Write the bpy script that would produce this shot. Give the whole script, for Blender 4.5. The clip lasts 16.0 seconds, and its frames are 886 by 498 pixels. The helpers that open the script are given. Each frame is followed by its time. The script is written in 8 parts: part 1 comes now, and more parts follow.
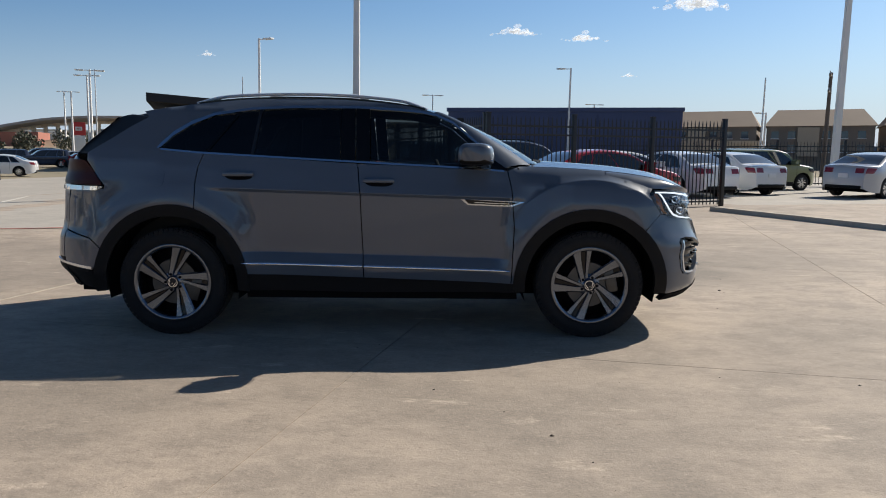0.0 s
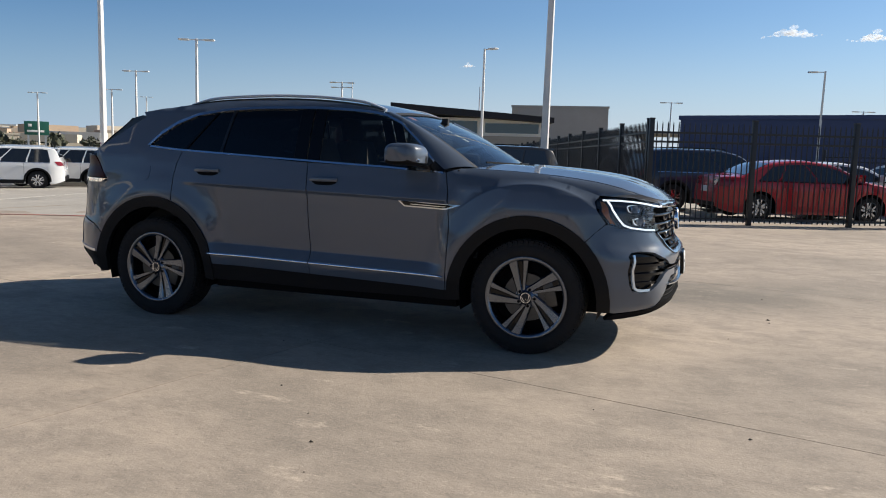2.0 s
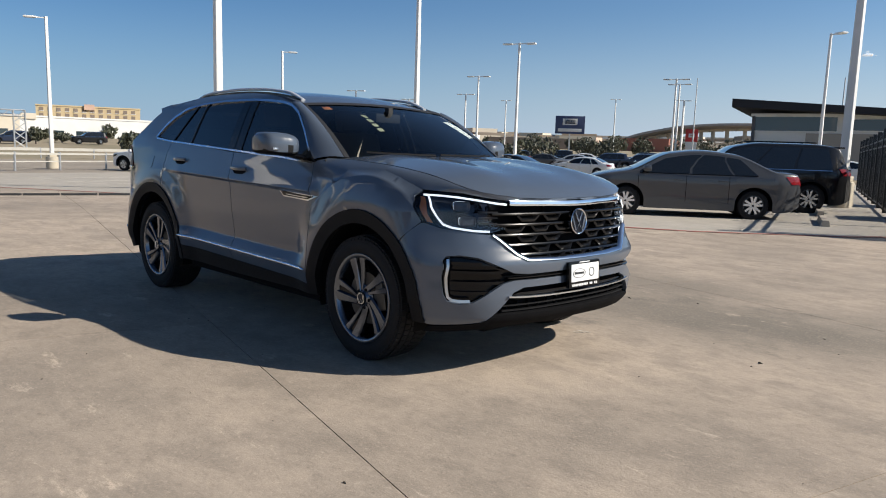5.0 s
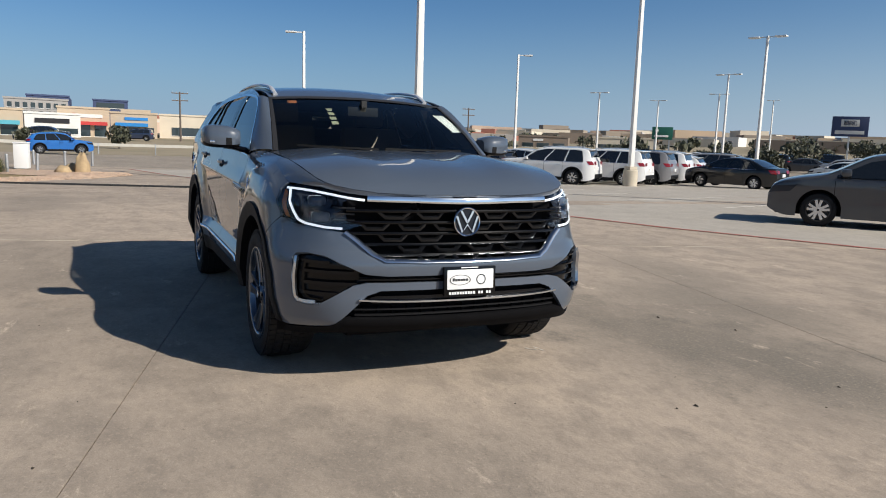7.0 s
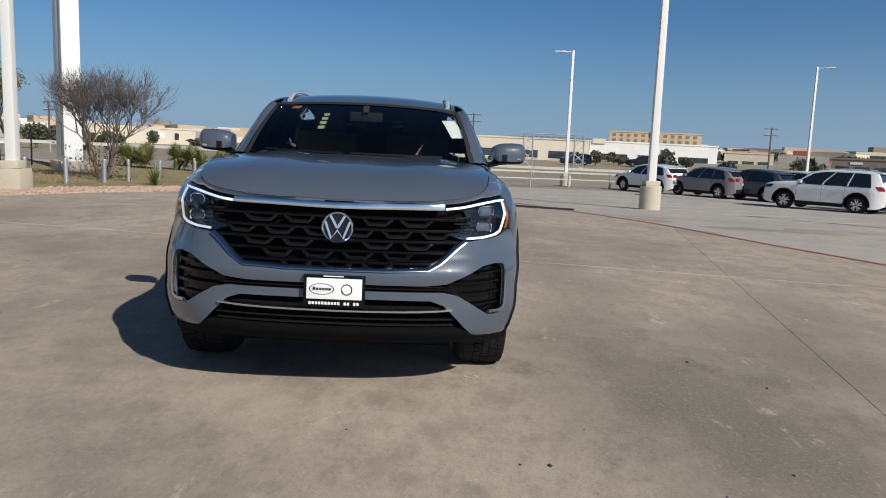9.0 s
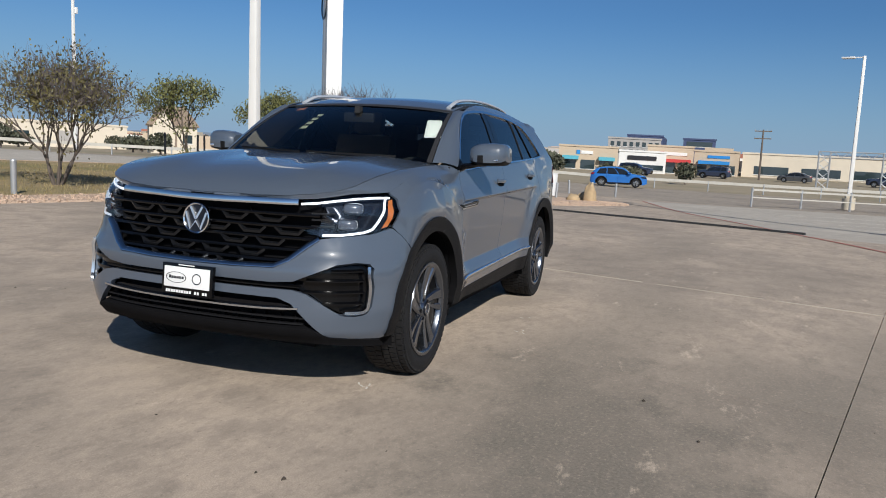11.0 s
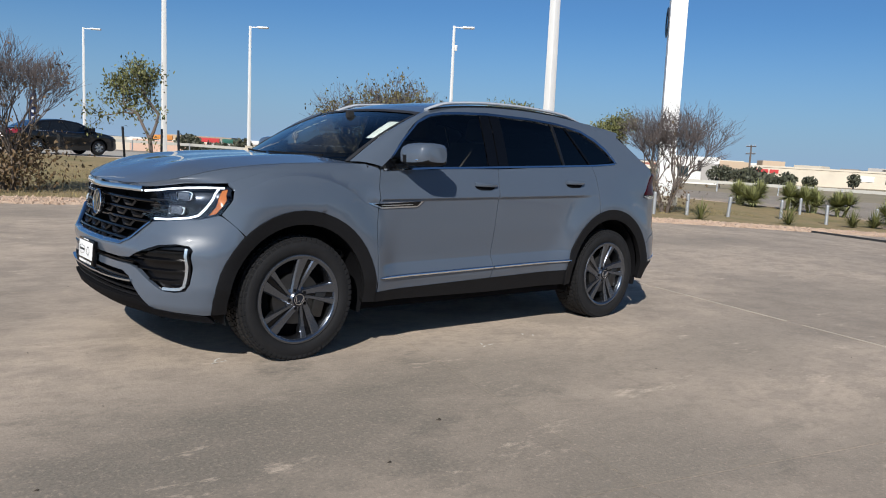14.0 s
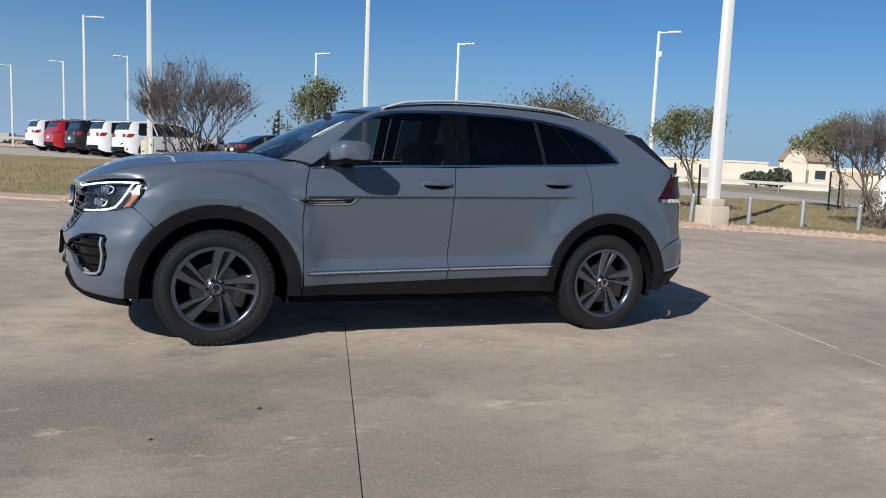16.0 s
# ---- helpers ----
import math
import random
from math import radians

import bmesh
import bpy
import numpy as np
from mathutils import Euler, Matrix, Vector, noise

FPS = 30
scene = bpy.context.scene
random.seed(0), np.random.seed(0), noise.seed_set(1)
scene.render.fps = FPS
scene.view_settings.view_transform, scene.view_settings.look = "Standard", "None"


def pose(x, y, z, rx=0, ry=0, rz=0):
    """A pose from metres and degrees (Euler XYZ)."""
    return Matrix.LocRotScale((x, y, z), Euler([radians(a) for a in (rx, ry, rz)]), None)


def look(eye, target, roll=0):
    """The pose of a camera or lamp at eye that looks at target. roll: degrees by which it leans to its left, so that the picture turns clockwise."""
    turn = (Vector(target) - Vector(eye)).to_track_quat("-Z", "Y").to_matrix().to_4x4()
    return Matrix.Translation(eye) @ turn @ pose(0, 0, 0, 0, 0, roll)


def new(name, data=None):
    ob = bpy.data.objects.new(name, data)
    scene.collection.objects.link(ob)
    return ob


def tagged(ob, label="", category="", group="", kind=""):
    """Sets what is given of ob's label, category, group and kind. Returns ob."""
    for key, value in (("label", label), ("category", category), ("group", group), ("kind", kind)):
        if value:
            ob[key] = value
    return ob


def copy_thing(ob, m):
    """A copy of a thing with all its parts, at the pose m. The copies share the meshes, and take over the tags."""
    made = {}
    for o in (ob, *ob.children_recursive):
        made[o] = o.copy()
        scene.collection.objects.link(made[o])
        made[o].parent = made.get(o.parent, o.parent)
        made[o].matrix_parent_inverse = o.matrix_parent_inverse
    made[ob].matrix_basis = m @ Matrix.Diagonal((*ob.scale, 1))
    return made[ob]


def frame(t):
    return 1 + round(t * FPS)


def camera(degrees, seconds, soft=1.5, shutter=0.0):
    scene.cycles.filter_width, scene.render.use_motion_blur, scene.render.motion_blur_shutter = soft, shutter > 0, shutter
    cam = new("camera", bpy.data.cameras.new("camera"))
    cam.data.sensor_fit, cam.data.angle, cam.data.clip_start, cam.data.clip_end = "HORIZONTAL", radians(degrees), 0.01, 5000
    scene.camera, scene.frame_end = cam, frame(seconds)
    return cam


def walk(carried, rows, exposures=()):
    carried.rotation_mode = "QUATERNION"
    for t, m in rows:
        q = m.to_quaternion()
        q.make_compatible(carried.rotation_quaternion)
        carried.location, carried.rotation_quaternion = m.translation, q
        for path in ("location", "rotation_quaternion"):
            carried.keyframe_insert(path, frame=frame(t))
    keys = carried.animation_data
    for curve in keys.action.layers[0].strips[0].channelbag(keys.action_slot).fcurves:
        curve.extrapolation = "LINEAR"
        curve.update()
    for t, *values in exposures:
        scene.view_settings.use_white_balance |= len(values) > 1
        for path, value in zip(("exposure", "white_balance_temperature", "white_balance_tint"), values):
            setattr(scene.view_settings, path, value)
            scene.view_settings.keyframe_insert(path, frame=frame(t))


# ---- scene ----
cam = camera(61.1, 16.0, soft=1.0)
PATH = [
    (0, (0.461, -6.238, 1.299), (0.454, -4.254, 1.05), 0.4),
    (0.5, (1.009, -6.183, 1.278), (0.832, -4.206, 1.037), 0.4),
    (1, (1.546, -6.072, 1.271), (1.206, -4.117, 1.026), 0.7),
    (1.5, (2.053, -5.929, 1.268), (1.554, -4.007, 1.028), 1.1),
    (2, (2.56, -5.755, 1.275), (1.914, -3.878, 1.039), 1.4),
    (2.5, (3.041, -5.511, 1.277), (2.255, -3.687, 1.038), 1.5),
    (3, (3.517, -5.233, 1.285), (2.597, -3.475, 1.037), 1.6),
    (3.5, (3.928, -4.897, 1.293), (2.874, -3.216, 1.04), 1.7),
    (4, (4.345, -4.542, 1.29), (3.16, -2.952, 1.032), 1.9),
    (4.2, (4.5, -4.387, 1.274), (3.264, -2.835, 1.019), 1.9),
    (6.3, (5.776, -2.499, 1.323), (4.087, -1.465, 1.045), 1.9),
    (6.5, (5.843, -2.298, 1.309), (4.121, -1.32, 1.033), 2.1),
    (7, (5.994, -1.783, 1.294), (4.192, -0.96, 1.021), 2.0),
    (7.5, (6.085, -1.241, 1.293), (4.213, -0.59, 1.022), 2.0),
    (8, (6.141, -0.696, 1.292), (4.215, -0.228, 1.024), 2.2),
    (8.5, (6.169, -0.151, 1.288), (4.205, 0.122, 1.025), 2.5),
    (9, (6.139, 0.379, 1.283), (4.156, 0.46, 1.031), 2.8),
    (9.5, (6.087, 0.911, 1.275), (4.104, 0.796, 1.035), 2.8),
    (9.7, (6.029, 1.123, 1.261), (4.053, 0.931, 1.024), 2.7),
    (11.8, (5.19, 3.174, 1.3), (3.425, 2.268, 1.045), 3.7),
    (12, (5.082, 3.351, 1.317), (3.351, 2.383, 1.061), 3.7),
    (12.5, (4.83, 3.814, 1.31), (3.193, 2.692, 1.063), 3.7),
    (13, (4.505, 4.215, 1.307), (2.976, 2.949, 1.063), 3.7),
    (13.5, (4.169, 4.604, 1.3), (2.756, 3.21, 1.06), 3.7),
    (14, (3.761, 4.925, 1.291), (2.472, 3.415, 1.05), 3.6),
    (14.5, (3.345, 5.229, 1.296), (2.184, 3.618, 1.059), 3.4),
    (15, (2.92, 5.496, 1.298), (1.883, 3.802, 1.064), 3.3),
    (15.5, (2.471, 5.713, 1.305), (1.565, 3.946, 1.068), 3.2),
    (16, (2.003, 5.904, 1.306), (1.234, 4.074, 1.063), 3.2),
]
walk(cam, [(t, look(eye, target, roll)) for t, eye, target, roll in PATH],
     exposures=[(0.0, 0.34, 6350, 10), (2.0, 0.42, 6350, 10), (3.5, 0.43, 6350, 10), (5.0, 0.41, 6350, 10), (6.5, 0.37, 6330, 10), (7.0, 0.23, 6300, 10), (8.0, 0.16, 6200, 10), (9.0, 0.0, 6100, 10), (12.5, 0.15, 6020, 10), (14.5, 0.2, 5950, 10), (16.0, 0.2, 5900, 10)])

# ---- light ----
SUN = Vector((1.52, 1.10, 1.32)).normalized()
world = bpy.data.worlds.new("sky")
scene.world = world
world.use_nodes = True
wn = world.node_tree
sky = wn.nodes.new("ShaderNodeTexSky")
sky.sky_type = "NISHITA"
sky.sun_disc = False
sky.sun_elevation = math.asin(SUN.z)
sky.sun_rotation = math.atan2(SUN.x, SUN.y)
sky.altitude = 150
sky.air_density, sky.dust_density, sky.ozone_density = 1.0, 0.75, 1.8
# clear winter air: deeper blue above, pale haze along the horizon
tint = wn.nodes.new("ShaderNodeMix")
tint.data_type, tint.blend_type = "RGBA", "MULTIPLY"
tint.inputs[0].default_value = 1.0
tint.inputs[7].default_value = (0.60, 0.93, 1.26, 1)
wn.links.new(sky.outputs[0], tint.inputs[6])
where = wn.nodes.new("ShaderNodeTexCoord")
split = wn.nodes.new("ShaderNodeSeparateXYZ")
wn.links.new(where.outputs["Generated"], split.inputs[0])
band = wn.nodes.new("ShaderNodeMapRange")
band.inputs[1].default_value, band.inputs[2].default_value, band.inputs[3].default_value, band.inputs[4].default_value = 0.0, 0.19, 1.0, 0.0
wn.links.new(split.outputs[2], band.inputs[0])
curve = wn.nodes.new("ShaderNodeMath")
curve.operation = "POWER"
curve.inputs[1].default_value = 1.6
wn.links.new(band.outputs[0], curve.inputs[0])
haze = wn.nodes.new("ShaderNodeMix")
haze.data_type = "RGBA"
haze.inputs[7].default_value = (5.0, 6.9, 9.2, 1)
wn.links.new(curve.outputs[0], haze.inputs[0])
wn.links.new(tint.outputs[2], haze.inputs[6])
# brighter towards the sun; the unseen zenith is dimmed to thin the fill light
toward = wn.nodes.new("ShaderNodeVectorMath")
toward.operation = "DOT_PRODUCT"
toward.inputs[1].default_value = SUN
wn.links.new(where.outputs["Generated"], toward.inputs[0])
aureole = wn.nodes.new("ShaderNodeMapRange")
aureole.interpolation_type = "SMOOTHSTEP"
aureole.inputs[1].default_value, aureole.inputs[2].default_value = -0.5, 0.45
wn.links.new(toward.outputs["Value"], aureole.inputs[0])
warm = wn.nodes.new("ShaderNodeMix")
warm.data_type = "RGBA"
warm.inputs[6].default_value, warm.inputs[7].default_value = (1, 1, 1, 1), (1.72, 1.38, 1.20, 1)
wn.links.new(aureole.outputs[0], warm.inputs[0])
# extra darkening of the upper sky, added so that shadows come out deeper
zenith_dim = wn.nodes.new("ShaderNodeMapRange")
zenith_dim.interpolation_type = "SMOOTHSTEP"
zenith_dim.inputs[1].default_value, zenith_dim.inputs[2].default_value, zenith_dim.inputs[3].default_value, zenith_dim.inputs[4].default_value = 0.20, 0.95, 1.0, 0.40
wn.links.new(split.outputs[2], zenith_dim.inputs[0])
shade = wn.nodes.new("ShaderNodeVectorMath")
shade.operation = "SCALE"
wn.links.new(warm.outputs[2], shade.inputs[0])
wn.links.new(zenith_dim.outputs[0], shade.inputs["Scale"])
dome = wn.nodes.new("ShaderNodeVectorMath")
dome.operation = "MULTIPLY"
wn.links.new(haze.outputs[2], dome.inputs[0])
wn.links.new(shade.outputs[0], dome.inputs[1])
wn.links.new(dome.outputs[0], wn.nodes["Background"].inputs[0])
wn.nodes["Background"].inputs[1].default_value = 0.054
sun = new("sun", bpy.data.lights.new("sun", "SUN"))
sun.data.energy, sun.data.angle, sun.data.color = 4.75, radians(0.53), (1.0, 0.92, 0.80)
sun.matrix_world = look(SUN * 60, (0, 0, 0))

# true vertical leans a little against the sloping lot
LEAN_X, LEAN_Y = 0.014, -0.011


# ---- materials ----
def mat(name, color, rough=0.6, metal=0.0, grain=0.0, scale=8.0, bump=0.0, coat=0.0, dirt=None, dirt_scale=1.0, alpha=None, random_tone=0.0, spec=0.5, dirt_amount=0.5, coat_ior=1.5):
    m = bpy.data.materials.new(name)
    m.use_nodes = True
    nt = m.node_tree
    b = nt.nodes["Principled BSDF"]
    b.inputs["Base Color"].default_value = (*color, 1)
    b.inputs["Roughness"].default_value = rough
    b.inputs["Metallic"].default_value = metal
    b.inputs["Specular IOR Level"].default_value = spec
    if coat:
        b.inputs["Coat Weight"].default_value = coat
        b.inputs["Coat Roughness"].default_value = 0.02
        b.inputs["Coat IOR"].default_value = coat_ior
    co = nt.nodes.new("ShaderNodeTexCoord")
    last = None
    if grain or dirt or random_tone:
        base = nt.nodes.new("ShaderNodeMix")
        base.data_type = "RGBA"
        base.inputs[6].default_value = tuple(c * (1 - grain) for c in color) + (1,)
        base.inputs[7].default_value = tuple(min(1, c * (1 + grain)) for c in color) + (1,)
        n = nt.nodes.new("ShaderNodeTexNoise")
        n.inputs["Scale"].default_value = scale
        n.inputs["Detail"].default_value = 5
        nt.links.new(co.outputs["Object"], n.inputs["Vector"])
        nt.links.new(n.outputs[0], base.inputs[0])
        last = base.outputs[2]
        if dirt:
            d = nt.nodes.new("ShaderNodeTexNoise")
            d.inputs["Scale"].default_value = dirt_scale
            d.inputs["Detail"].default_value = 7
            d.inputs["Roughness"].default_value = 0.62
            nt.links.new(co.outputs["Object"], d.inputs["Vector"])
            r = nt.nodes.new("ShaderNodeMapRange")
            r.inputs[1].default_value, r.inputs[2].default_value = 0.48, 0.72
            r.inputs[4].default_value = dirt_amount
            nt.links.new(d.outputs[0], r.inputs[0])
            mx = nt.nodes.new("ShaderNodeMix")
            mx.data_type = "RGBA"
            mx.inputs[7].default_value = (*dirt, 1)
            nt.links.new(r.outputs[0], mx.inputs[0])
            nt.links.new(last, mx.inputs[6])
            last = mx.outputs[2]
        if random_tone:
            info = nt.nodes.new("ShaderNodeObjectInfo")
            hs = nt.nodes.new("ShaderNodeHueSaturation")
            r = nt.nodes.new("ShaderNodeMapRange")
            r.inputs[3].default_value, r.inputs[4].default_value = 1 - random_tone, 1 + random_tone
            nt.links.new(info.outputs["Random"], r.inputs[0])
            nt.links.new(r.outputs[0], hs.inputs["Value"])
            nt.links.new(last, hs.inputs["Color"])
            last = hs.outputs[0]
        nt.links.new(last, b.inputs["Base Color"])
    if bump:
        n2 = nt.nodes.new("ShaderNodeTexNoise")
        n2.inputs["Scale"].default_value = scale * 3
        n2.inputs["Detail"].default_value = 4
        nt.links.new(co.outputs["Object"], n2.inputs["Vector"])
        bp = nt.nodes.new("ShaderNodeBump")
        bp.inputs["Strength"].default_value = bump
        bp.inputs["Distance"].default_value = 0.02
        nt.links.new(n2.outputs[0], bp.inputs["Height"])
        nt.links.new(bp.outputs[0], b.inputs["Normal"])
    return m


def glass(name, tint, rough=0.0, see=0.8):
    """Thin tinted pane: a see-through tint under a clear reflection."""
    m = bpy.data.materials.new(name)
    m.use_nodes = True
    nt = m.node_tree
    nt.nodes.remove(nt.nodes["Principled BSDF"])
    out = nt.nodes["Material Output"]
    tr = nt.nodes.new("ShaderNodeBsdfTransparent")
    tr.inputs[0].default_value = (*tint, 1)
    gl = nt.nodes.new("ShaderNodeBsdfGlossy")
    gl.inputs["Roughness"].default_value = rough
    gl.inputs[0].default_value = (1, 1, 1, 1)
    fr = nt.nodes.new("ShaderNodeFresnel")
    fr.inputs[0].default_value = 1.5
    mx = nt.nodes.new("ShaderNodeMixShader")
    nt.links.new(fr.outputs[0], mx.inputs[0])
    nt.links.new(tr.outputs[0], mx.inputs[1])
    nt.links.new(gl.outputs[0], mx.inputs[2])
    nt.links.new(mx.outputs[0], out.inputs[0])
    return m


def glow(name, color, strength):
    m = bpy.data.materials.new(name)
    m.use_nodes = True
    b = m.node_tree.nodes["Principled BSDF"]
    b.inputs["Base Color"].default_value = (*color, 1)
    b.inputs["Emission Color"].default_value = (*color, 1)
    b.inputs["Emission Strength"].default_value = strength
    return m


def foliage(name, color, spread=0.35):
    """Leaves whose tone varies from clump to clump."""
    m = mat(name, color, 0.6)
    nt = m.node_tree
    g = nt.nodes.new("ShaderNodeNewGeometry")
    r = nt.nodes.new("ShaderNodeMapRange")
    r.inputs[3].default_value, r.inputs[4].default_value = 1 - spread, 1 + spread
    hs = nt.nodes.new("ShaderNodeHueSaturation")
    hs.inputs["Color"].default_value = (*color, 1)
    nt.links.new(g.outputs["Random Per Island"], r.inputs[0])
    nt.links.new(r.outputs[0], hs.inputs["Value"])
    nt.links.new(hs.outputs[0], nt.nodes["Principled BSDF"].inputs["Base Color"])
    return m


M = {
    "paint": mat("grey_paint", (0.074, 0.092, 0.122), 0.34, coat=1.0, grain=0.03, scale=3, spec=0.2, coat_ior=1.55),
    "blackgloss": mat("gloss_black", (0.003, 0.0032, 0.004), 0.16, spec=0.3),
    "cladding": mat("textured_black_plastic", (0.007, 0.007, 0.008), 0.6, grain=0.2, scale=60, bump=0.1, spec=0.2),
    "dark": mat("dark_cavity", (0.006, 0.006, 0.007), 0.85, grain=0.2, scale=10, spec=0.08),
    "chrome": mat("bright_chrome", (0.82, 0.84, 0.87), 0.09, metal=1.0),
    "trimsilver": mat("silver_trim", (0.60, 0.64, 0.70), 0.16, metal=1.0),
    "rail": mat("silver_rail", (0.62, 0.64, 0.67), 0.35, metal=0.35, coat=0.5, grain=0.04, scale=10),
    "doorstrip": mat("brushed_strip", (0.80, 0.82, 0.86), 0.26, metal=1.0),
    "projector": mat("projector_lens", (0.10, 0.12, 0.16), 0.12, coat=0.6),
    "satin": mat("satin_chrome", (0.62, 0.64, 0.67), 0.22, metal=1.0),
    "tyre": mat("tyre_rubber", (0.0125, 0.0125, 0.0135), 0.75, grain=0.3, scale=30, bump=0.1, spec=0.25),
    "rim": mat("machined_alloy", (0.165, 0.18, 0.21), 0.22, metal=0.95, grain=0.06, scale=30),
    "rimdark": mat("dark_alloy", (0.045, 0.046, 0.05), 0.3, metal=0.8),
    "grillegloss": mat("grille_gloss", (0.008, 0.0085, 0.010), 0.16, spec=0.35),
    "disc": mat("brake_steel", (0.09, 0.088, 0.085), 0.45, metal=1.0, grain=0.15, scale=30),
    "lampbowl": mat("lamp_bowl", (0.020, 0.027, 0.042), 0.22, metal=0.5, grain=0.3, scale=25),
    "wglass": glass("windscreen_glass", (0.74, 0.79, 0.78)),
    "sglass": glass("privacy_glass", (0.26, 0.285, 0.29)),
    "rglass": glass("dark_privacy_glass", (0.05, 0.054, 0.058)),
    "lens": glass("clear_lens", (0.93, 0.94, 0.95)),
    "drl": glow("daylight_strip", (0.92, 0.96, 1.0), 0.6),
    "amber": mat("amber_reflector", (0.50, 0.17, 0.045), 0.25, coat=0.5),
    "red": mat("red_lamp", (0.03, 0.001, 0.004), 0.32, spec=0.2, grain=0.15, scale=20),
    "white": mat("white_enamel", (0.78, 0.78, 0.77), 0.45, grain=0.03, scale=6),
    "paper": mat("white_paper", (0.85, 0.85, 0.83), 0.8, grain=0.03, scale=20),
    "ink": mat("black_ink", (0.02, 0.02, 0.022), 0.6),
    "orange": mat("orange_sticker", (0.75, 0.3, 0.12), 0.6),
    "yellowink": mat("yellow_marker", (0.5, 0.5, 0.36), 0.6),
    "beige": mat("beige_leather", (0.24, 0.20, 0.16), 0.6, grain=0.1, scale=12),
    "cabin": mat("cabin_black", (0.014, 0.014, 0.015), 0.75, grain=0.15, scale=10),
    "emblem_blue": mat("emblem_dark", (0.008, 0.010, 0.016), 0.35, coat=0.1, spec=0.25),
}


# ---- mesh helpers ----
def mesh_object(name, bm, material, parent=None, smooth=True, label=""):
    me = bpy.data.meshes.new(name)
    bmesh.ops.recalc_face_normals(bm, faces=bm.faces)
    bm.to_mesh(me)
    bm.free()
    for k in material if isinstance(material, (list, tuple)) else [material]:
        me.materials.append(M[k] if isinstance(k, str) else k)
    if smooth:
        me.polygons.foreach_set("use_smooth", [True] * len(me.polygons))
        me.set_sharp_from_angle(angle=radians(smooth if smooth is not True else 38))
    ob = new(name, me)
    if parent:
        ob.parent = parent
    if label:
        tagged(ob, label)
    return ob


part = lambda name, bm, material, parent, label="", smooth=True: mesh_object(name, bm, material, parent, smooth, label)


def empty(name, m=None):
    ob = new(name)
    ob.empty_display_size = 0.2
    if m is not None:
        ob.matrix_basis = m
    return ob


def box(bm, x0, x1, y0, y1, z0, z1, m=None, bevel=0.0):
    made = bmesh.ops.create_cube(bm, size=1.0)["verts"]
    for v in made:
        v.co = Vector(((x0 + x1) / 2 + v.co.x * (x1 - x0), (y0 + y1) / 2 + v.co.y * (y1 - y0), (z0 + z1) / 2 + v.co.z * (z1 - z0)))
    if bevel:
        edges = list({e for v in made for e in v.link_edges})
        r = bmesh.ops.bevel(bm, geom=edges, offset=bevel, segments=2, affect="EDGES", profile=0.6)
        made = list({v for f in r["faces"] for v in f.verts} | {v for v in made if v.is_valid})
    if m is not None:
        for v in made:
            v.co = m @ v.co
    return made


def tube(bm, a, b, r0, r1=None, n=10, caps=True):
    """A round bar from a to b."""
    a, b = Vector(a), Vector(b)
    r1 = r0 if r1 is None else r1
    q = (b - a).to_track_quat("Z", "Y")
    rings = []
    for p, r in ((a, r0), (b, r1)):
        rings.append([bm.verts.new(p + q @ Vector((r * math.cos(2 * math.pi * i / n), r * math.sin(2 * math.pi * i / n), 0))) for i in range(n)])
    for i in range(n):
        bm.faces.new((rings[0][i], rings[0][(i + 1) % n], rings[1][(i + 1) % n], rings[1][i]))
    if caps:
        bm.faces.new(rings[0][::-1])
        bm.faces.new(rings[1])


def sweep(bm, path, profile, closed=False, up=Vector((0, 0, 1)), caps=True):
    """A profile of (across, up) pairs carried along a path of points."""
    path = [Vector(p) for p in path]
    rings = []
    for i, p in enumerate(path):
        a = path[i - 1] if (i or closed) else p
        b = path[(i + 1) % len(path)] if (i < len(path) - 1 or closed) else p
        d = (b - a).normalized()
        side = d.cross(up).normalized()
        top = side.cross(d).normalized()
        rings.append([bm.verts.new(p + side * u + top * v) for u, v in profile])
    n = len(profile)
    for i in range(len(rings) - (0 if closed else 1)):
        r, s = rings[i], rings[(i + 1) % len(rings)]
        for j in range(n):
            bm.faces.new((r[j], r[(j + 1) % n], s[(j + 1) % n], s[j]))
    if caps and not closed:
        bm.faces.new(rings[0][::-1])
        bm.faces.new(rings[-1])


def lathe(bm, profile, n=48, m=None):
    """Turn (radius, y) pairs round the y axis."""
    rings = []
    for r, y in profile:
        ring = []
        for i in range(n):
            a = 2 * math.pi * i / n
            c = Vector((r * math.cos(a), y, r * math.sin(a)))
            ring.append(bm.verts.new(m @ c if m is not None else c))
        rings.append(ring)
    for p, q in zip(rings, rings[1:]):
        for i in range(n):
            bm.faces.new((p[i], p[(i + 1) % n], q[(i + 1) % n], q[i]))
    return rings


def lerp(table, x):
    return float(np.interp(x, [p[0] for p in table], [p[1] for p in table]))


def smooth_table(table):
    """A smooth curve through the points, with no overshoot."""
    xs, ys = np.array([p[0] for p in table], float), np.array([p[1] for p in table], float)
    h, d = np.diff(xs), np.diff(ys) / np.diff(xs)
    s = np.zeros(len(xs))
    s[0], s[-1] = d[0], d[-1]
    for i in range(1, len(xs) - 1):
        if d[i - 1] * d[i] > 0:
            w1, w2 = 2 * h[i] + h[i - 1], h[i] + 2 * h[i - 1]
            s[i] = (w1 + w2) / (w1 / d[i - 1] + w2 / d[i])

    def f(x):
        x = min(max(x, xs[0]), xs[-1])
        i = min(int(np.searchsorted(xs, x, side="right")) - 1, len(xs) - 2)
        t = (x - xs[i]) / h[i]
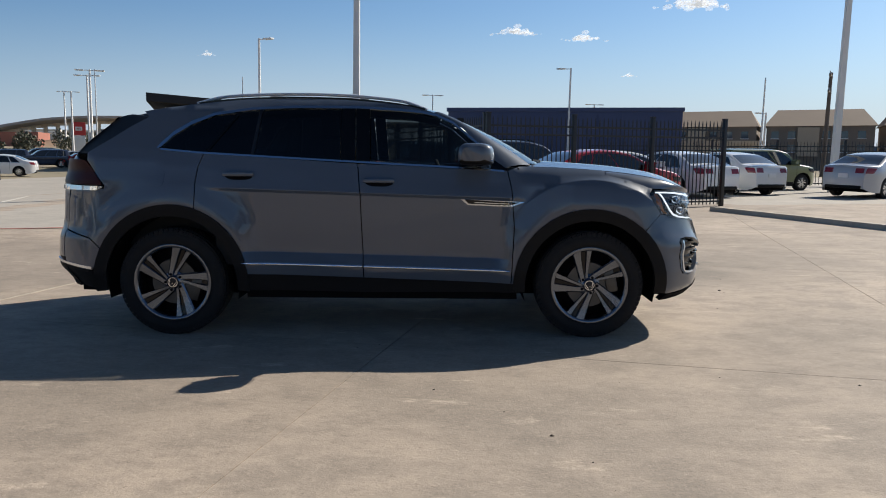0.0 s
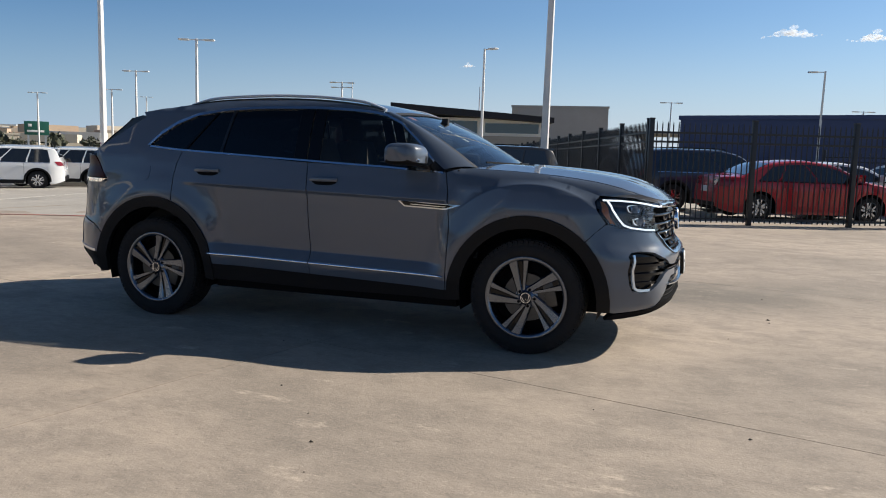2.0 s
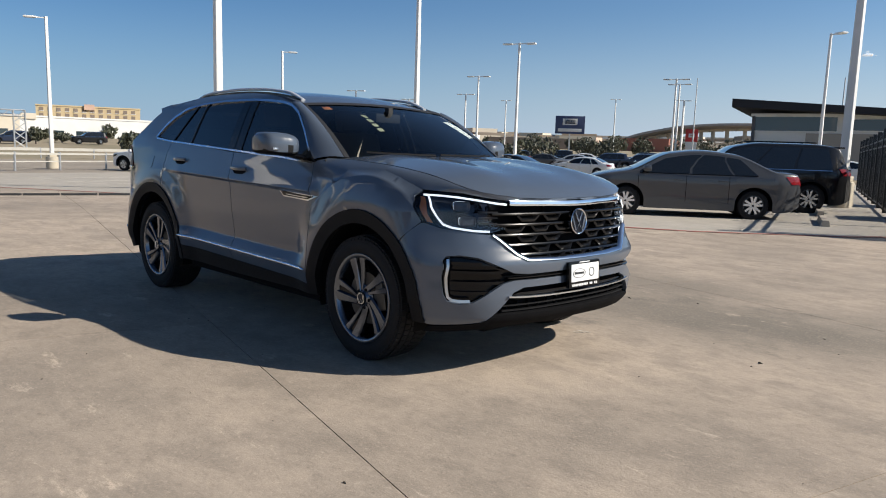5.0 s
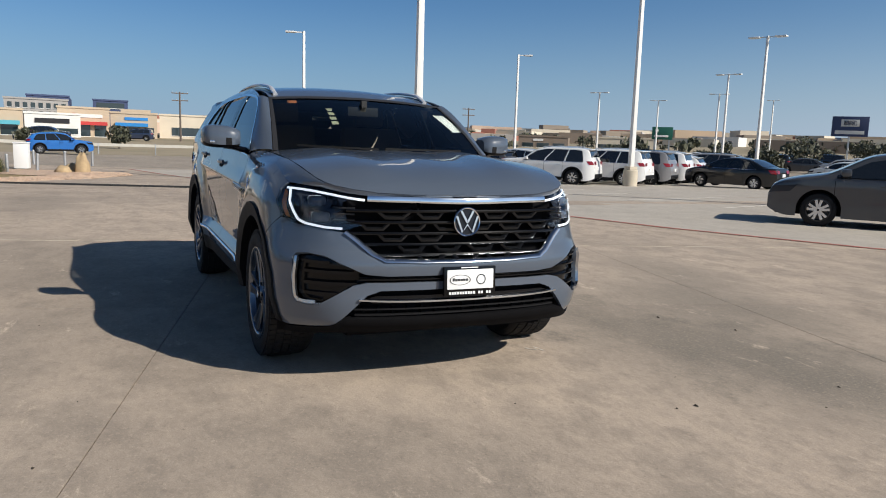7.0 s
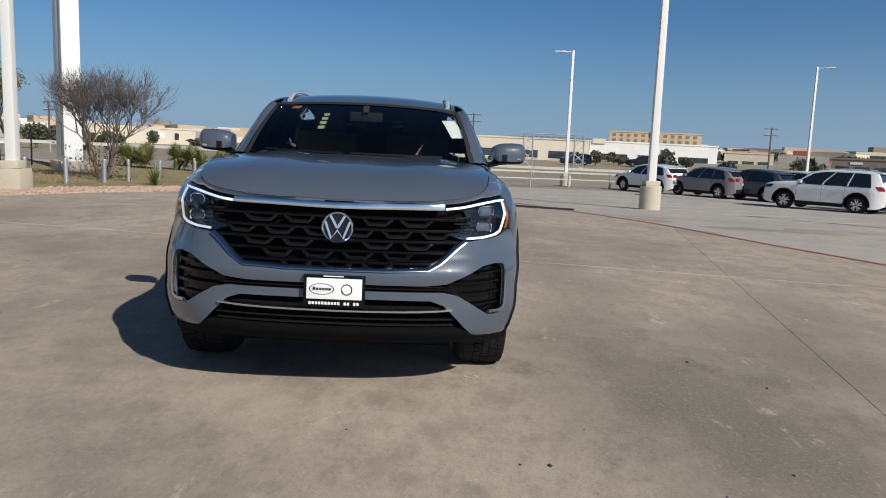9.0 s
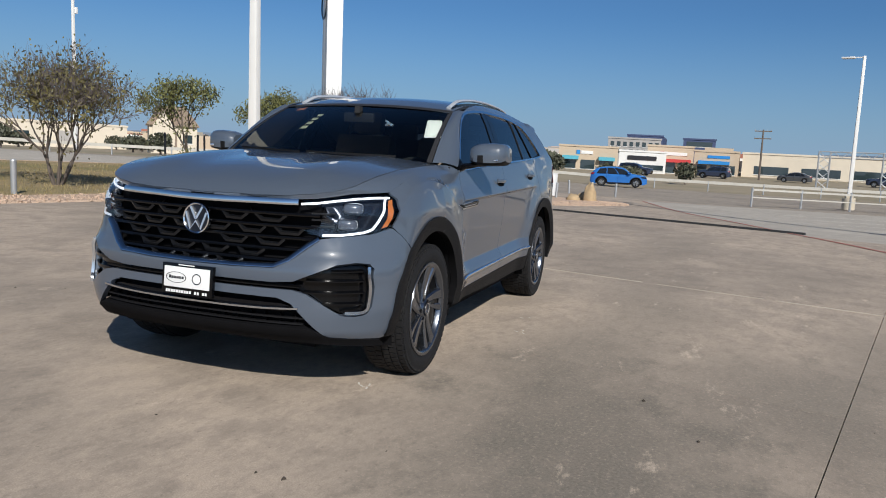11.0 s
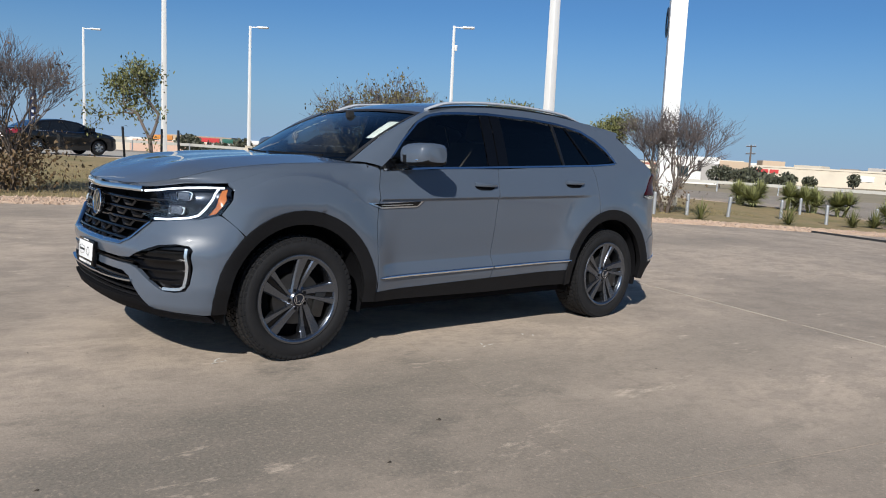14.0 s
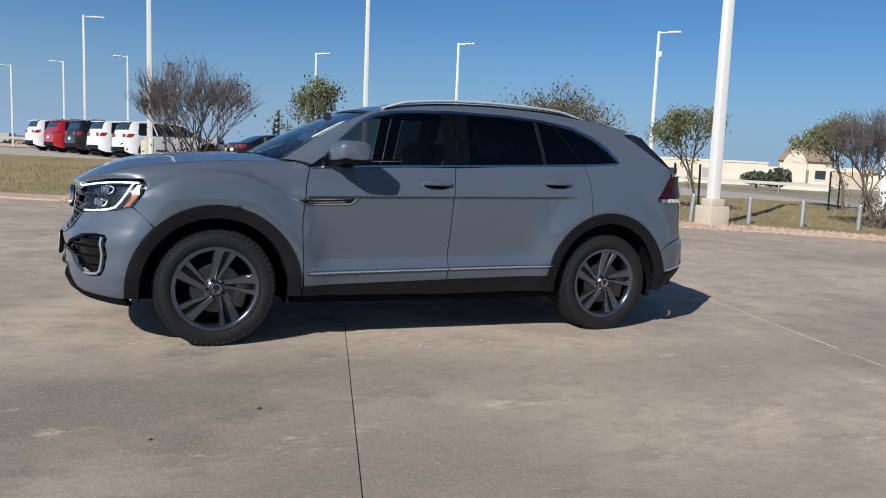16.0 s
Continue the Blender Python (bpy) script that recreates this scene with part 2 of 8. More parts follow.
        return float(ys[i] * (1 + 2 * t) * (1 - t) ** 2 + s[i] * h[i] * t * (1 - t) ** 2 + ys[i + 1] * t * t * (3 - 2 * t) + s[i + 1] * h[i] * t * t * (t - 1))

    return f


def ss(a, b, x):
    t = min(max((x - a) / (b - a), 0), 1)
    return t * t * (3 - 2 * t)

# ---- ground ----
UP = Vector((LEAN_X, LEAN_Y, 1.0)).normalized()


def ground_z(x, y):
    """Height of the land: the lot dips a little to the west, the grass bank rises to the south, then all levels out."""
    near = -0.34 * ss(8, 28, -x) * ss(-16, -5, y) + 0.42 * ss(13, 27, -y) * ss(-45, -20, x)
    r = math.hypot(x, y)
    far = -LEAN_X * x - LEAN_Y * y - 0.8
    t = ss(45, 160, r)
    return near * (1 - t) + far * t


def concrete(name, color, stain, amount=0.55, tone=0.04, spots=()):
    m = bpy.data.materials.new(name)
    m.use_nodes = True
    nt = m.node_tree
    b = nt.nodes["Principled BSDF"]
    b.inputs["Roughness"].default_value = 0.82
    b.inputs["Specular IOR Level"].default_value = 0.35
    co = nt.nodes.new("ShaderNodeTexCoord")

    def noise_map(scale, detail, lo, hi, stretch=None, rough=0.6):
        n = nt.nodes.new("ShaderNodeTexNoise")
        n.inputs["Scale"].default_value, n.inputs["Detail"].default_value, n.inputs["Roughness"].default_value = scale, detail, rough
        if stretch:
            mp = nt.nodes.new("ShaderNodeMapping")
            mp.inputs["Rotation"].default_value = (0, 0, stretch[0])
            mp.inputs["Scale"].default_value = (1, stretch[1], 1)
            nt.links.new(co.outputs["Object"], mp.inputs[0])
            nt.links.new(mp.outputs[0], n.inputs["Vector"])
        else:
            nt.links.new(co.outputs["Object"], n.inputs["Vector"])
        r = nt.nodes.new("ShaderNodeMapRange")
        r.inputs[1].default_value, r.inputs[2].default_value = lo, hi
        nt.links.new(n.outputs[0], r.inputs[0])
        return r.outputs[0], n.outputs[0]

    def mix(fac, a, color, amt):
        k = nt.nodes.new("ShaderNodeMath")
        k.operation = "MULTIPLY"
        k.inputs[1].default_value = amt
        nt.links.new(fac, k.inputs[0])
        x = nt.nodes.new("ShaderNodeMix")
        x.data_type = "RGBA"
        nt.links.new(k.outputs[0], x.inputs[0])
        if isinstance(a, tuple):
            x.inputs[6].default_value = (*a, 1)
        else:
            nt.links.new(a, x.inputs[6])
        x.inputs[7].default_value = (*color, 1)
        return x.outputs[2]

    big, _ = noise_map(0.22, 6, 0.45, 0.62, None, 0.62)
    mid, _ = noise_map(1.1, 7, 0.5, 0.75, (0.24, 2.2), 0.68)
    streak, _ = noise_map(0.5, 5, 0.52, 0.7, (0.9, 6.0))
    pale, _ = noise_map(0.6, 5, 0.55, 0.8)
    fine, fine_raw = noise_map(60, 4, 0.3, 0.75)
    speck, _ = noise_map(30, 2, 0.66, 0.74)
    mottle, mottle_raw = noise_map(1.9, 9, 0.47, 0.58, (0.24, 1.4), 0.72)
    blotch, _ = noise_map(0.75, 8, 0.54, 0.66, None, 0.66)
    scuff, _ = noise_map(1.3, 9, 0.60, 0.66, (1.1, 3.0), 0.75)
    grit, _ = noise_map(150, 3, 0.40, 0.62)
    fleck, _ = noise_map(8.5, 7, 0.52, 0.64, (0.3, 1.8), 0.74)
    cloud, _ = noise_map(3.6, 8, 0.50, 0.64, (0.1, 1.6), 0.7)
    c = mix(big, color, stain, amount)
    c = mix(mid, c, tuple(k * 0.62 for k in stain), amount * 0.5)
    c = mix(streak, c, tuple(k * 0.8 for k in stain), amount * 0.25)
    c = mix(mottle, c, tuple(k * 0.85 for k in stain), amount * 0.72)
    c = mix(blotch, c, tuple(k * 0.72 for k in stain), amount * 0.7)
    # dark stains and patches with a place of their own, ragged at the rim
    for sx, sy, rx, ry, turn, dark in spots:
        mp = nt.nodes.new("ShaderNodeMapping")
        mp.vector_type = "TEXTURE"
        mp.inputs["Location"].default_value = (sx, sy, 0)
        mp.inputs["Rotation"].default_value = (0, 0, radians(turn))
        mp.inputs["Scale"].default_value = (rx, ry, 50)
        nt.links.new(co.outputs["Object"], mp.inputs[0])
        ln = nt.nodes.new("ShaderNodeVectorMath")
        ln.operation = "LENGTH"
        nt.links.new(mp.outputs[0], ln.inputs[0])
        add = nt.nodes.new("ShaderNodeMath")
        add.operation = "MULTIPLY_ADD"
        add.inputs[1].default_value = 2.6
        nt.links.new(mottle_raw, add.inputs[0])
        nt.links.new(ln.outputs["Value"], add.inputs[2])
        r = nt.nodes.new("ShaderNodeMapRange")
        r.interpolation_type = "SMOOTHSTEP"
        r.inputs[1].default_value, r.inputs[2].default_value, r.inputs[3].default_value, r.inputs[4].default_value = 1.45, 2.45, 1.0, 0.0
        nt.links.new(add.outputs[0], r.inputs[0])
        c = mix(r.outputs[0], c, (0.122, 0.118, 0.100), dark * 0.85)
    c = mix(scuff, c, tuple(min(1, k * 1.5) for k in color), 0.6)
    c = mix(cloud, c, tuple(k * 0.75 for k in stain), amount * 0.5)
    c = mix(fleck, c, tuple(k * 0.6 for k in stain), amount * 0.42)
    vein, _ = noise_map(16, 8, 0.50, 0.60, (0.5, 1.5), 0.78)
    crumb, _ = noise_map(34, 6, 0.54, 0.62, None, 0.8)
    c = mix(vein, c, tuple(k * 0.62 for k in stain), amount * 0.40)
    c = mix(crumb, c, tuple(min(1, k * 1.25) for k in color), 0.30)
    c = mix(grit, c, tuple(k * 0.42 for k in color), 0.40)
    c = mix(pale, c, tuple(min(1, k * 1.22) for k in color), 0.5)
    c = mix(fine, c, tuple(k * 0.72 for k in color), 0.45)
    c = mix(speck, c, tuple(k * 0.35 for k in color), 0.6)
    info = nt.nodes.new("ShaderNodeObjectInfo")
    hs = nt.nodes.new("ShaderNodeHueSaturation")
    r = nt.nodes.new("ShaderNodeMapRange")
    r.inputs[3].default_value, r.inputs[4].default_value = 1 - tone, 1 + tone
    nt.links.new(info.outputs["Random"], r.inputs[0])
    nt.links.new(r.outputs[0], hs.inputs["Value"])
    nt.links.new(c, hs.inputs["Color"])
    nt.links.new(hs.outputs[0], b.inputs["Base Color"])
    bp = nt.nodes.new("ShaderNodeBump")
    bp.inputs["Strength"].default_value, bp.inputs["Distance"].default_value = 0.4, 0.006
    nt.links.new(fine_raw, bp.inputs["Height"])
    nt.links.new(bp.outputs[0], b.inputs["Normal"])
    return m


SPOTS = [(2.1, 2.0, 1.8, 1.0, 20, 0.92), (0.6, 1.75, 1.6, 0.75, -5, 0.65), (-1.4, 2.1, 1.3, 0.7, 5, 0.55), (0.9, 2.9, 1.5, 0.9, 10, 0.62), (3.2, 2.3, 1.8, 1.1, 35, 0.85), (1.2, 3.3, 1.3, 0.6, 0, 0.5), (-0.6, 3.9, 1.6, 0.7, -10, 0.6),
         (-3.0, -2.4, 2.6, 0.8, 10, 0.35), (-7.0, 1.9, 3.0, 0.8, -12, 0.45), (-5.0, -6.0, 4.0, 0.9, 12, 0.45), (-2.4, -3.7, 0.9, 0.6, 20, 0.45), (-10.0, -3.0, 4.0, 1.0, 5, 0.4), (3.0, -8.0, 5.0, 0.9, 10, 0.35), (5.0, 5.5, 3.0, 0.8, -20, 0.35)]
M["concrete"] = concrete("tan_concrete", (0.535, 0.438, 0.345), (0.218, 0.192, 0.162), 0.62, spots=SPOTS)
M["concrete_pale"] = concrete("pale_concrete", (0.52, 0.475, 0.41), (0.38, 0.34, 0.29), 0.45)
M["road"] = concrete("road_concrete", (0.42, 0.36, 0.29), (0.24, 0.21, 0.18), 0.5)
M["seal"] = mat("joint_sealant", (0.13, 0.10, 0.08), 0.9, grain=0.3, scale=20)
M["soil"] = mat("dry_land", (0.30, 0.25, 0.17), 0.95, grain=0.25, scale=0.4, dirt=(0.16, 0.15, 0.085), dirt_scale=0.05, dirt_amount=0.8)
M["grass"] = mat("dry_winter_grass", (0.27, 0.205, 0.10), 0.95, grain=0.35, scale=3, bump=0.6, dirt=(0.14, 0.135, 0.045), dirt_scale=0.35, dirt_amount=0.85)
M["gravel"] = mat("pink_gravel", (0.52, 0.38, 0.28), 0.9, grain=0.35, scale=22, bump=0.9)
M["gravel_edge"] = mat("gravel_strewn_kerb", (0.50, 0.37, 0.275), 0.9, grain=0.4, scale=30, bump=1.0)
M["kerbstone"] = mat("kerb_concrete", (0.45, 0.40, 0.33), 0.85, grain=0.15, scale=8, dirt=(0.25, 0.21, 0.17), dirt_scale=1.5)
M["rubber"] = mat("black_rubber", (0.02, 0.02, 0.02), 0.8, grain=0.3, scale=8)
M["redline"] = mat("worn_red_paint", (0.36, 0.13, 0.10), 0.85, grain=0.3, scale=8, dirt=(0.36, 0.30, 0.24), dirt_scale=3)
M["whiteline"] = mat("worn_white_paint", (0.62, 0.59, 0.53), 0.85, grain=0.15, scale=8, dirt=(0.46, 0.41, 0.35), dirt_scale=4)
M["steel"] = mat("galvanised_steel", (0.42, 0.43, 0.44), 0.5, metal=0.6, grain=0.12, scale=8)
M["pole_white"] = mat("white_pole_paint", (0.74, 0.73, 0.70), 0.5, grain=0.05, scale=2)
M["pole_base"] = mat("cast_concrete", (0.52, 0.46, 0.36), 0.85, grain=0.12, scale=5, bump=0.15)
M["iron"] = mat("black_iron", (0.012, 0.012, 0.013), 0.45, grain=0.2, scale=10)
M["beam"] = mat("weathered_rail_steel", (0.46, 0.44, 0.39), 0.6, metal=0.2, grain=0.12, scale=3)
M["lampglass"] = mat("lamp_cover", (0.65, 0.66, 0.64), 0.3)

bm = bmesh.new()
radii = [0, 6, 12, 18, 24, 30, 38, 46, 56, 70, 90, 120, 160, 230, 350, 600, 1000, 2000, 4500]
prev = [bm.verts.new((0, 0, ground_z(0, 0) - 0.06))]
for r in radii[1:]:
    ring = [bm.verts.new((r * math.cos(2 * math.pi * i / 96), r * math.sin(2 * math.pi * i / 96), ground_z(r * math.cos(2 * math.pi * i / 96), r * math.sin(2 * math.pi * i / 96)) - 0.06)) for i in range(96)]
    for i in range(96):
        if len(prev) == 1:
            bm.faces.new((prev[0], ring[i], ring[(i + 1) % 96]))
        else:
            bm.faces.new((prev[i], ring[i], ring[(i + 1) % 96], prev[(i + 1) % 96]))
    prev = ring
tagged(mesh_object("ground", bm, "soil"), "dry tan land with patches of scrub", "ground", kind="structure")


def inside(p, loop):
    c = False
    for (x0, y0), (x1, y1) in zip(loop, loop[1:] + loop[:1]):
        if (y0 > p[1]) != (y1 > p[1]) and p[0] < (x1 - x0) * (p[1] - y0) / (y1 - y0) + x0:
            c = not c
    return c


def sheet(name, loop, lift, material, label, category, kind="structure", step=2.5, thick=0.0):
    """A flat piece of ground cut to a loop, lying on the land."""
    from mathutils.geometry import delaunay_2d_cdt
    pts = []
    for a, b in zip(loop, loop[1:] + loop[:1]):
        n = max(1, int(math.dist(a, b) / step))
        pts += [Vector((a[0] + (b[0] - a[0]) * i / n, a[1] + (b[1] - a[1]) * i / n)) for i in range(n)]
    edges = [(i, (i + 1) % len(pts)) for i in range(len(pts))]
    rim = [(p.x, p.y) for p in pts]
    xs, ys = [p[0] for p in rim], [p[1] for p in rim]
    arr = np.array(rim)
    x = min(xs)
    while x < max(xs):
        y = min(ys)
        while y < max(ys):
            if inside((x, y), rim) and np.min(np.sum((arr - (x, y)) ** 2, axis=1)) > (step * 0.4) ** 2:
                pts.append(Vector((x, y)))
            y += step
        x += step
    v, e, f, *_ = delaunay_2d_cdt(pts, edges, [], 1, 1e-6)
    bm = bmesh.new()
    vs = [bm.verts.new((p.x, p.y, ground_z(p.x, p.y) + lift)) for p in v]
    for t in f:
        try:
            bm.faces.new([vs[i] for i in t])
        except ValueError:
            pass
    if thick:
        rimv = [e for e in bm.edges if len(e.link_faces) == 1]
        r = bmesh.ops.extrude_edge_only(bm, edges=rimv)["geom"]
        for g in r:
            if isinstance(g, bmesh.types.BMVert):
                g.co.z -= thick
    ob = mesh_object(name, bm, material)
    return tagged(ob, label, category, kind=kind)


lot_loop = [(-36, 16), (-24, 44), (14, 48), (44, 34), (44, -14), (16, -15.5), (9, -14.4), (4.6, -12.5), (1.5, -11.4), (-2.6, -10.9), (-7.5, -9.8), (-11.8, -8.3), (-15.2, -7.0), (-19.2, -5.4), (-23.5, -3.2), (-26.8, -1.9), (-28.2, -2.0), (-33, -1.2)]
south_loop = [(30, -40), (24, -27), (18, -26), (8, -28), (-6, -26.5), (-14, -20.2), (-26, -18.5), (-31, -12), (-33.6, -13), (-30, -24), (-20, -41), (0, -52), (14, -46)]
sheet("lot_base", lot_loop, -0.022, "seal", "dark sealant under the slab joints", "pavement")
road_loop = [(-33.5, 40), (-33.5, -14), (-30, -26), (-20, -41), (0, -52), (30, -58), (34, -70), (0, -66), (-24, -56), (-42, -42), (-55, -20), (-60, 0), (-60, 60), (-45, 90), (-40, 60)]
sheet("pavement_south", south_loop, -0.012, "concrete_pale", "pale concrete drive behind the grass island", "pavement")
sheet("road", road_loop, -0.03, "road", "worn tan concrete road beyond the lot", "road", step=5)

RED = [(-33, -0.6), (-26, 1.2), (-19.0, 3.2), (-14.0, 4.4), (-9.6, 5.75), (-6.4, 6.55), (-4.3, 7.2), (-1.4, 8.6), (0.6, 10.4), (1.5, 12.0)]
pale_loop = RED + [(8.0, 14.6), (8.6, 14.2), (44, 22), (44, 34), (14, 48), (-24, 44), (-36, 16)]
sheet("pavement_pale", pale_loop, 0.002, "concrete_pale", "pale weathered concrete of the display lot", "pavement")
bm = bmesh.new()
path = []
for a, b in zip(RED, RED[1:]):
    for i in range(6):
        path.append((a[0] + (b[0] - a[0]) * i / 6, a[1] + (b[1] - a[1]) * i / 6))
path.append(RED[-1])
sweep(bm, [(x, y, ground_z(x, y) + 0.006) for x, y in path], [(-0.06, 0), (0.06, 0), (0.06, 0.003), (-0.06, 0.003)])
tagged(mesh_object("fire_lane_line", bm, "redline"), "worn red painted fire lane line", "road marking", kind="structure")
# parking bay lines on the pale lot
bm = bmesh.new()
for k in range(9):
    cx, cy = -8.0 - 2.55 * k, 12.2 - 0.9 * k
    d = Vector((-0.30, 0.954))
    a, b = Vector((cx, cy)), Vector((cx, cy)) + d * 5.2
    sweep(bm, [(p.x, p.y, ground_z(p.x, p.y) + 0.007) for p in (a, (a + b) / 2, b)], [(-0.05, 0), (0.05, 0), (0.05, 0.002), (-0.05, 0.002)])
tagged(mesh_object("bay_lines", bm, "whiteline"), "worn white parking bay lines", "road marking", kind="structure")


def strip(name, pts, prof, material, label, category, kind="", lift=0.0, seg=0.8):
    bm = bmesh.new()
    path = []
    for a, b in zip(pts, pts[1:]):
        n = max(1, int(math.dist(a, b) / seg))
        path += [(a[0] + (b[0] - a[0]) * i / n, a[1] + (b[1] - a[1]) * i / n) for i in range(n)]
    path.append(pts[-1])
    sweep(bm, [(x, y, ground_z(x, y) + lift) for x, y in path], prof)
    return tagged(mesh_object(name, bm, material, smooth=30), label, category, kind=kind)


KERB = [(-0.09, 0), (0.09, 0), (0.075, 0.10), (-0.075, 0.10)]
strip("parking_kerb", [(6.9, 11.9), (7.5, 10.2), (8.15, 8.2), (9.0, 5.6), (9.8, 3.0)], KERB, "kerbstone", "low dark-stained concrete kerb along the lot", "kerb", "structure")
BUMP = [(-0.10, 0), (0.10, 0), (0.05, 0.05), (-0.05, 0.05)]
a, b = Vector((-18.3, -4.6)), Vector((-15.1, 2.4))
for k in range(12):
    p, q = a + (b - a) * (k / 9), a + (b - a) * ((k + 0.95) / 9)
    ob = strip("rubber_bump", [tuple(p), tuple(q)], BUMP, "rubber", "black rubber cable bump laid on the concrete", "cable bump", lift=0.0)
    tagged(ob, group="rubber bumps across the drive")

# ---- planted islands ----
EDGE = [(16, -14.5), (9, -13.4), (4.6, -11.5), (3.3, -11.0), (1.5, -10.4), (-2.6, -9.9), (-7.5, -8.8), (-11.8, -7.3), (-15.2, -6.0), (-19.2, -4.4), (-23.5, -2.2), (-26.8, -0.9), (-28.2, -1.0)]
BACK = [(-29.2, -2.0), (-30.5, -6), (-31.5, -12), (-26, -19.5), (-14, -21.2), (-6, -27.5), (8, -29), (18, -27)]
island = EDGE + BACK
sheet("grass_island", island, 0.03, "grass", "dry yellow-green winter grass on a raised island", "grass", step=1.4)
inner = [(x * 1.0 + dx, y + dy) for (x, y), (dx, dy) in zip(EDGE, [(0, -1.0)] * 4 + [(-0.1, -1.1)] * 2 + [(-0.5, -1.3)] * 3 + [(-0.8, -1.6)] * 2 + [(-0.6, -1.9)] + [(-0.2, -1.6)])]
sheet("gravel_band", EDGE + inner[::-1], 0.042, "gravel", "pinkish gravel band along the island edge", "gravel", step=0.8)
tip = [(-23.5, -2.3), (-26.8, -1.0), (-28.2, -1.1), (-29.1, -2.1), (-30.3, -6), (-27.5, -6.5), (-25.0, -4.6)]
sheet("gravel_tip", tip, 0.048, "gravel", "pinkish gravel at the island's tip", "gravel", step=0.8)
strip("island_kerb", island + island[:1], [(-0.10, 0), (0.10, 0), (0.06, 0.05), (-0.05, 0.05)], "gravel_edge", "low concrete kerb buried in pinkish gravel", "kerb", "structure", lift=-0.01)
random.seed(11)
bm = bmesh.new()
for k in range(4200):
    i = random.randrange(3, len(EDGE) - 1)
    t = random.random()
    w = random.uniform(-0.1, 1) if k % 3 else random.uniform(-0.14, 0.25)
    ax, ay = EDGE[i][0] + (EDGE[i + 1][0] - EDGE[i][0]) * t, EDGE[i][1] + (EDGE[i + 1][1] - EDGE[i][1]) * t
    bx, by = inner[i][0] + (inner[i + 1][0] - inner[i][0]) * t, inner[i][1] + (inner[i + 1][1] - inner[i][1]) * t
    x, y = ax + (bx - ax) * w, ay + (by - ay) * w
    s = random.uniform(0.02, 0.055)
    m = Matrix.Translation((x, y, ground_z(x, y) + (0.045 if w > 0.02 else 0.012 if w < -0.08 else 0.035))) @ Euler([random.random() * 6 for _ in range(3)]).to_matrix().to_4x4()
    vs = [bm.verts.new(m @ Vector(c)) for c in ((s, 0, 0), (-s * 0.5, s * 0.8, 0), (-s * 0.5, -s * 0.8, 0), (0, 0, s * 0.7), (0, 0, -s * 0.6))]
    for f in ((0, 1, 3), (1, 2, 3), (2, 0, 3), (1, 0, 4), (2, 1, 4), (0, 2, 4)):
        bm.faces.new([vs[j] for j in f])
tagged(mesh_object("gravel_stones", bm, "gravel", smooth=False), "loose pinkish gravel stones", "gravel", kind="stuff")
M["blade"] = foliage("grass_blades", (0.25, 0.20, 0.09), 0.45)
bm = bmesh.new()
for k in range(26000):
    x, y = random.uniform(-24, 10), random.uniform(-22, -9)
    if not inside((x, y - 0.9), island) or not inside((x, y + 1.2), island):
        continue
    h, a = random.uniform(0.04, 0.11), random.random() * 6.28
    z = ground_z(x, y) + 0.025
    d = Vector((math.cos(a), math.sin(a), 0)) * 0.008
    tipv = Vector((x + random.uniform(-0.05, 0.05), y + random.uniform(-0.05, 0.05), z + h))
    c = Vector((x, y, z))
    bm.faces.new([bm.verts.new(c - d), bm.verts.new(c + d), bm.verts.new(tipv)])
tagged(mesh_object("grass_tufts", bm, "blade", smooth=False), "short dry yellow grass blades", "grass", kind="stuff")


# ---- poles, bollards, fences ----
def lean(x, y, z=None):
    """A pose on the land, upright against gravity."""
    q = Vector((0, 0, 1)).rotation_difference(UP)
    return Matrix.Translation((x, y, ground_z(x, y) if z is None else z)) @ q.to_matrix().to_4x4()


def lamp_pole(x, y, height, heads=(180,), block=0.0, thick=0.09, z=None, square=True, extra=False):
    root = tagged(empty("street_lamp", lean(x, y, z)), "tall white steel lot lamp pole" + (" on a round concrete base" if block else " with an LED head"), "street lamp", "lot lamps")
    bm = bmesh.new()
    r = thick
    b0 = block
    if square:
        box(bm, -r, r, -r, r, b0, height, bevel=0.02)
        for v in bm.verts:
            k = 1 - 0.35 * max(0, v.co.z - b0) / height
            v.co.x *= k
            v.co.y *= k
    else:
        tube(bm, (0, 0, b0), (0, 0, height), r, r * 0.6, 12)
    part("pole", bm, "pole_white", root)
    if block:
        bm = bmesh.new()
        lathe(bm, [(0.0005, 0.0), (0.33, 0.0), (0.33, block - 0.02), (0.31, block), (0.0005, block)], 28, Matrix.Rotation(math.pi / 2, 4, "X"))
        part("concrete_base", bm, "pole_base", root)
        bm = bmesh.new()
        box(bm, -r * 1.9, r * 1.9, -r * 1.9, r * 1.9, block, block + 0.16, bevel=0.02)
        part("base_cover", bm, "pole_base", root)
    for a in heads:
        m = Euler((0, 0, radians(a))).to_matrix().to_4x4()
        bm = bmesh.new()
        box(bm, 0.05, 0.55, -0.03, 0.03, height - 0.10, height - 0.04, m)
        part("arm", bm, "pole_white", root)
        bm = bmesh.new()
        box(bm, 0.45, 1.10, -0.17, 0.17, height - 0.11, height - 0.02, m, bevel=0.03)
        head = part("lamp_head", bm, "pole_white", root)
        bm = bmesh.new()
        box(bm, 0.52, 1.04, -0.13, 0.13, height - 0.122, height - 0.109, m)
        part("diffuser", bm, "lampglass", head)
    if extra:
        bm = bmesh.new()
        box(bm, -0.22, -0.08, -0.1, 0.1, height - 1.3, height - 1.0, bevel=0.03)
        part("camera_box", bm, "white", root)
    return root


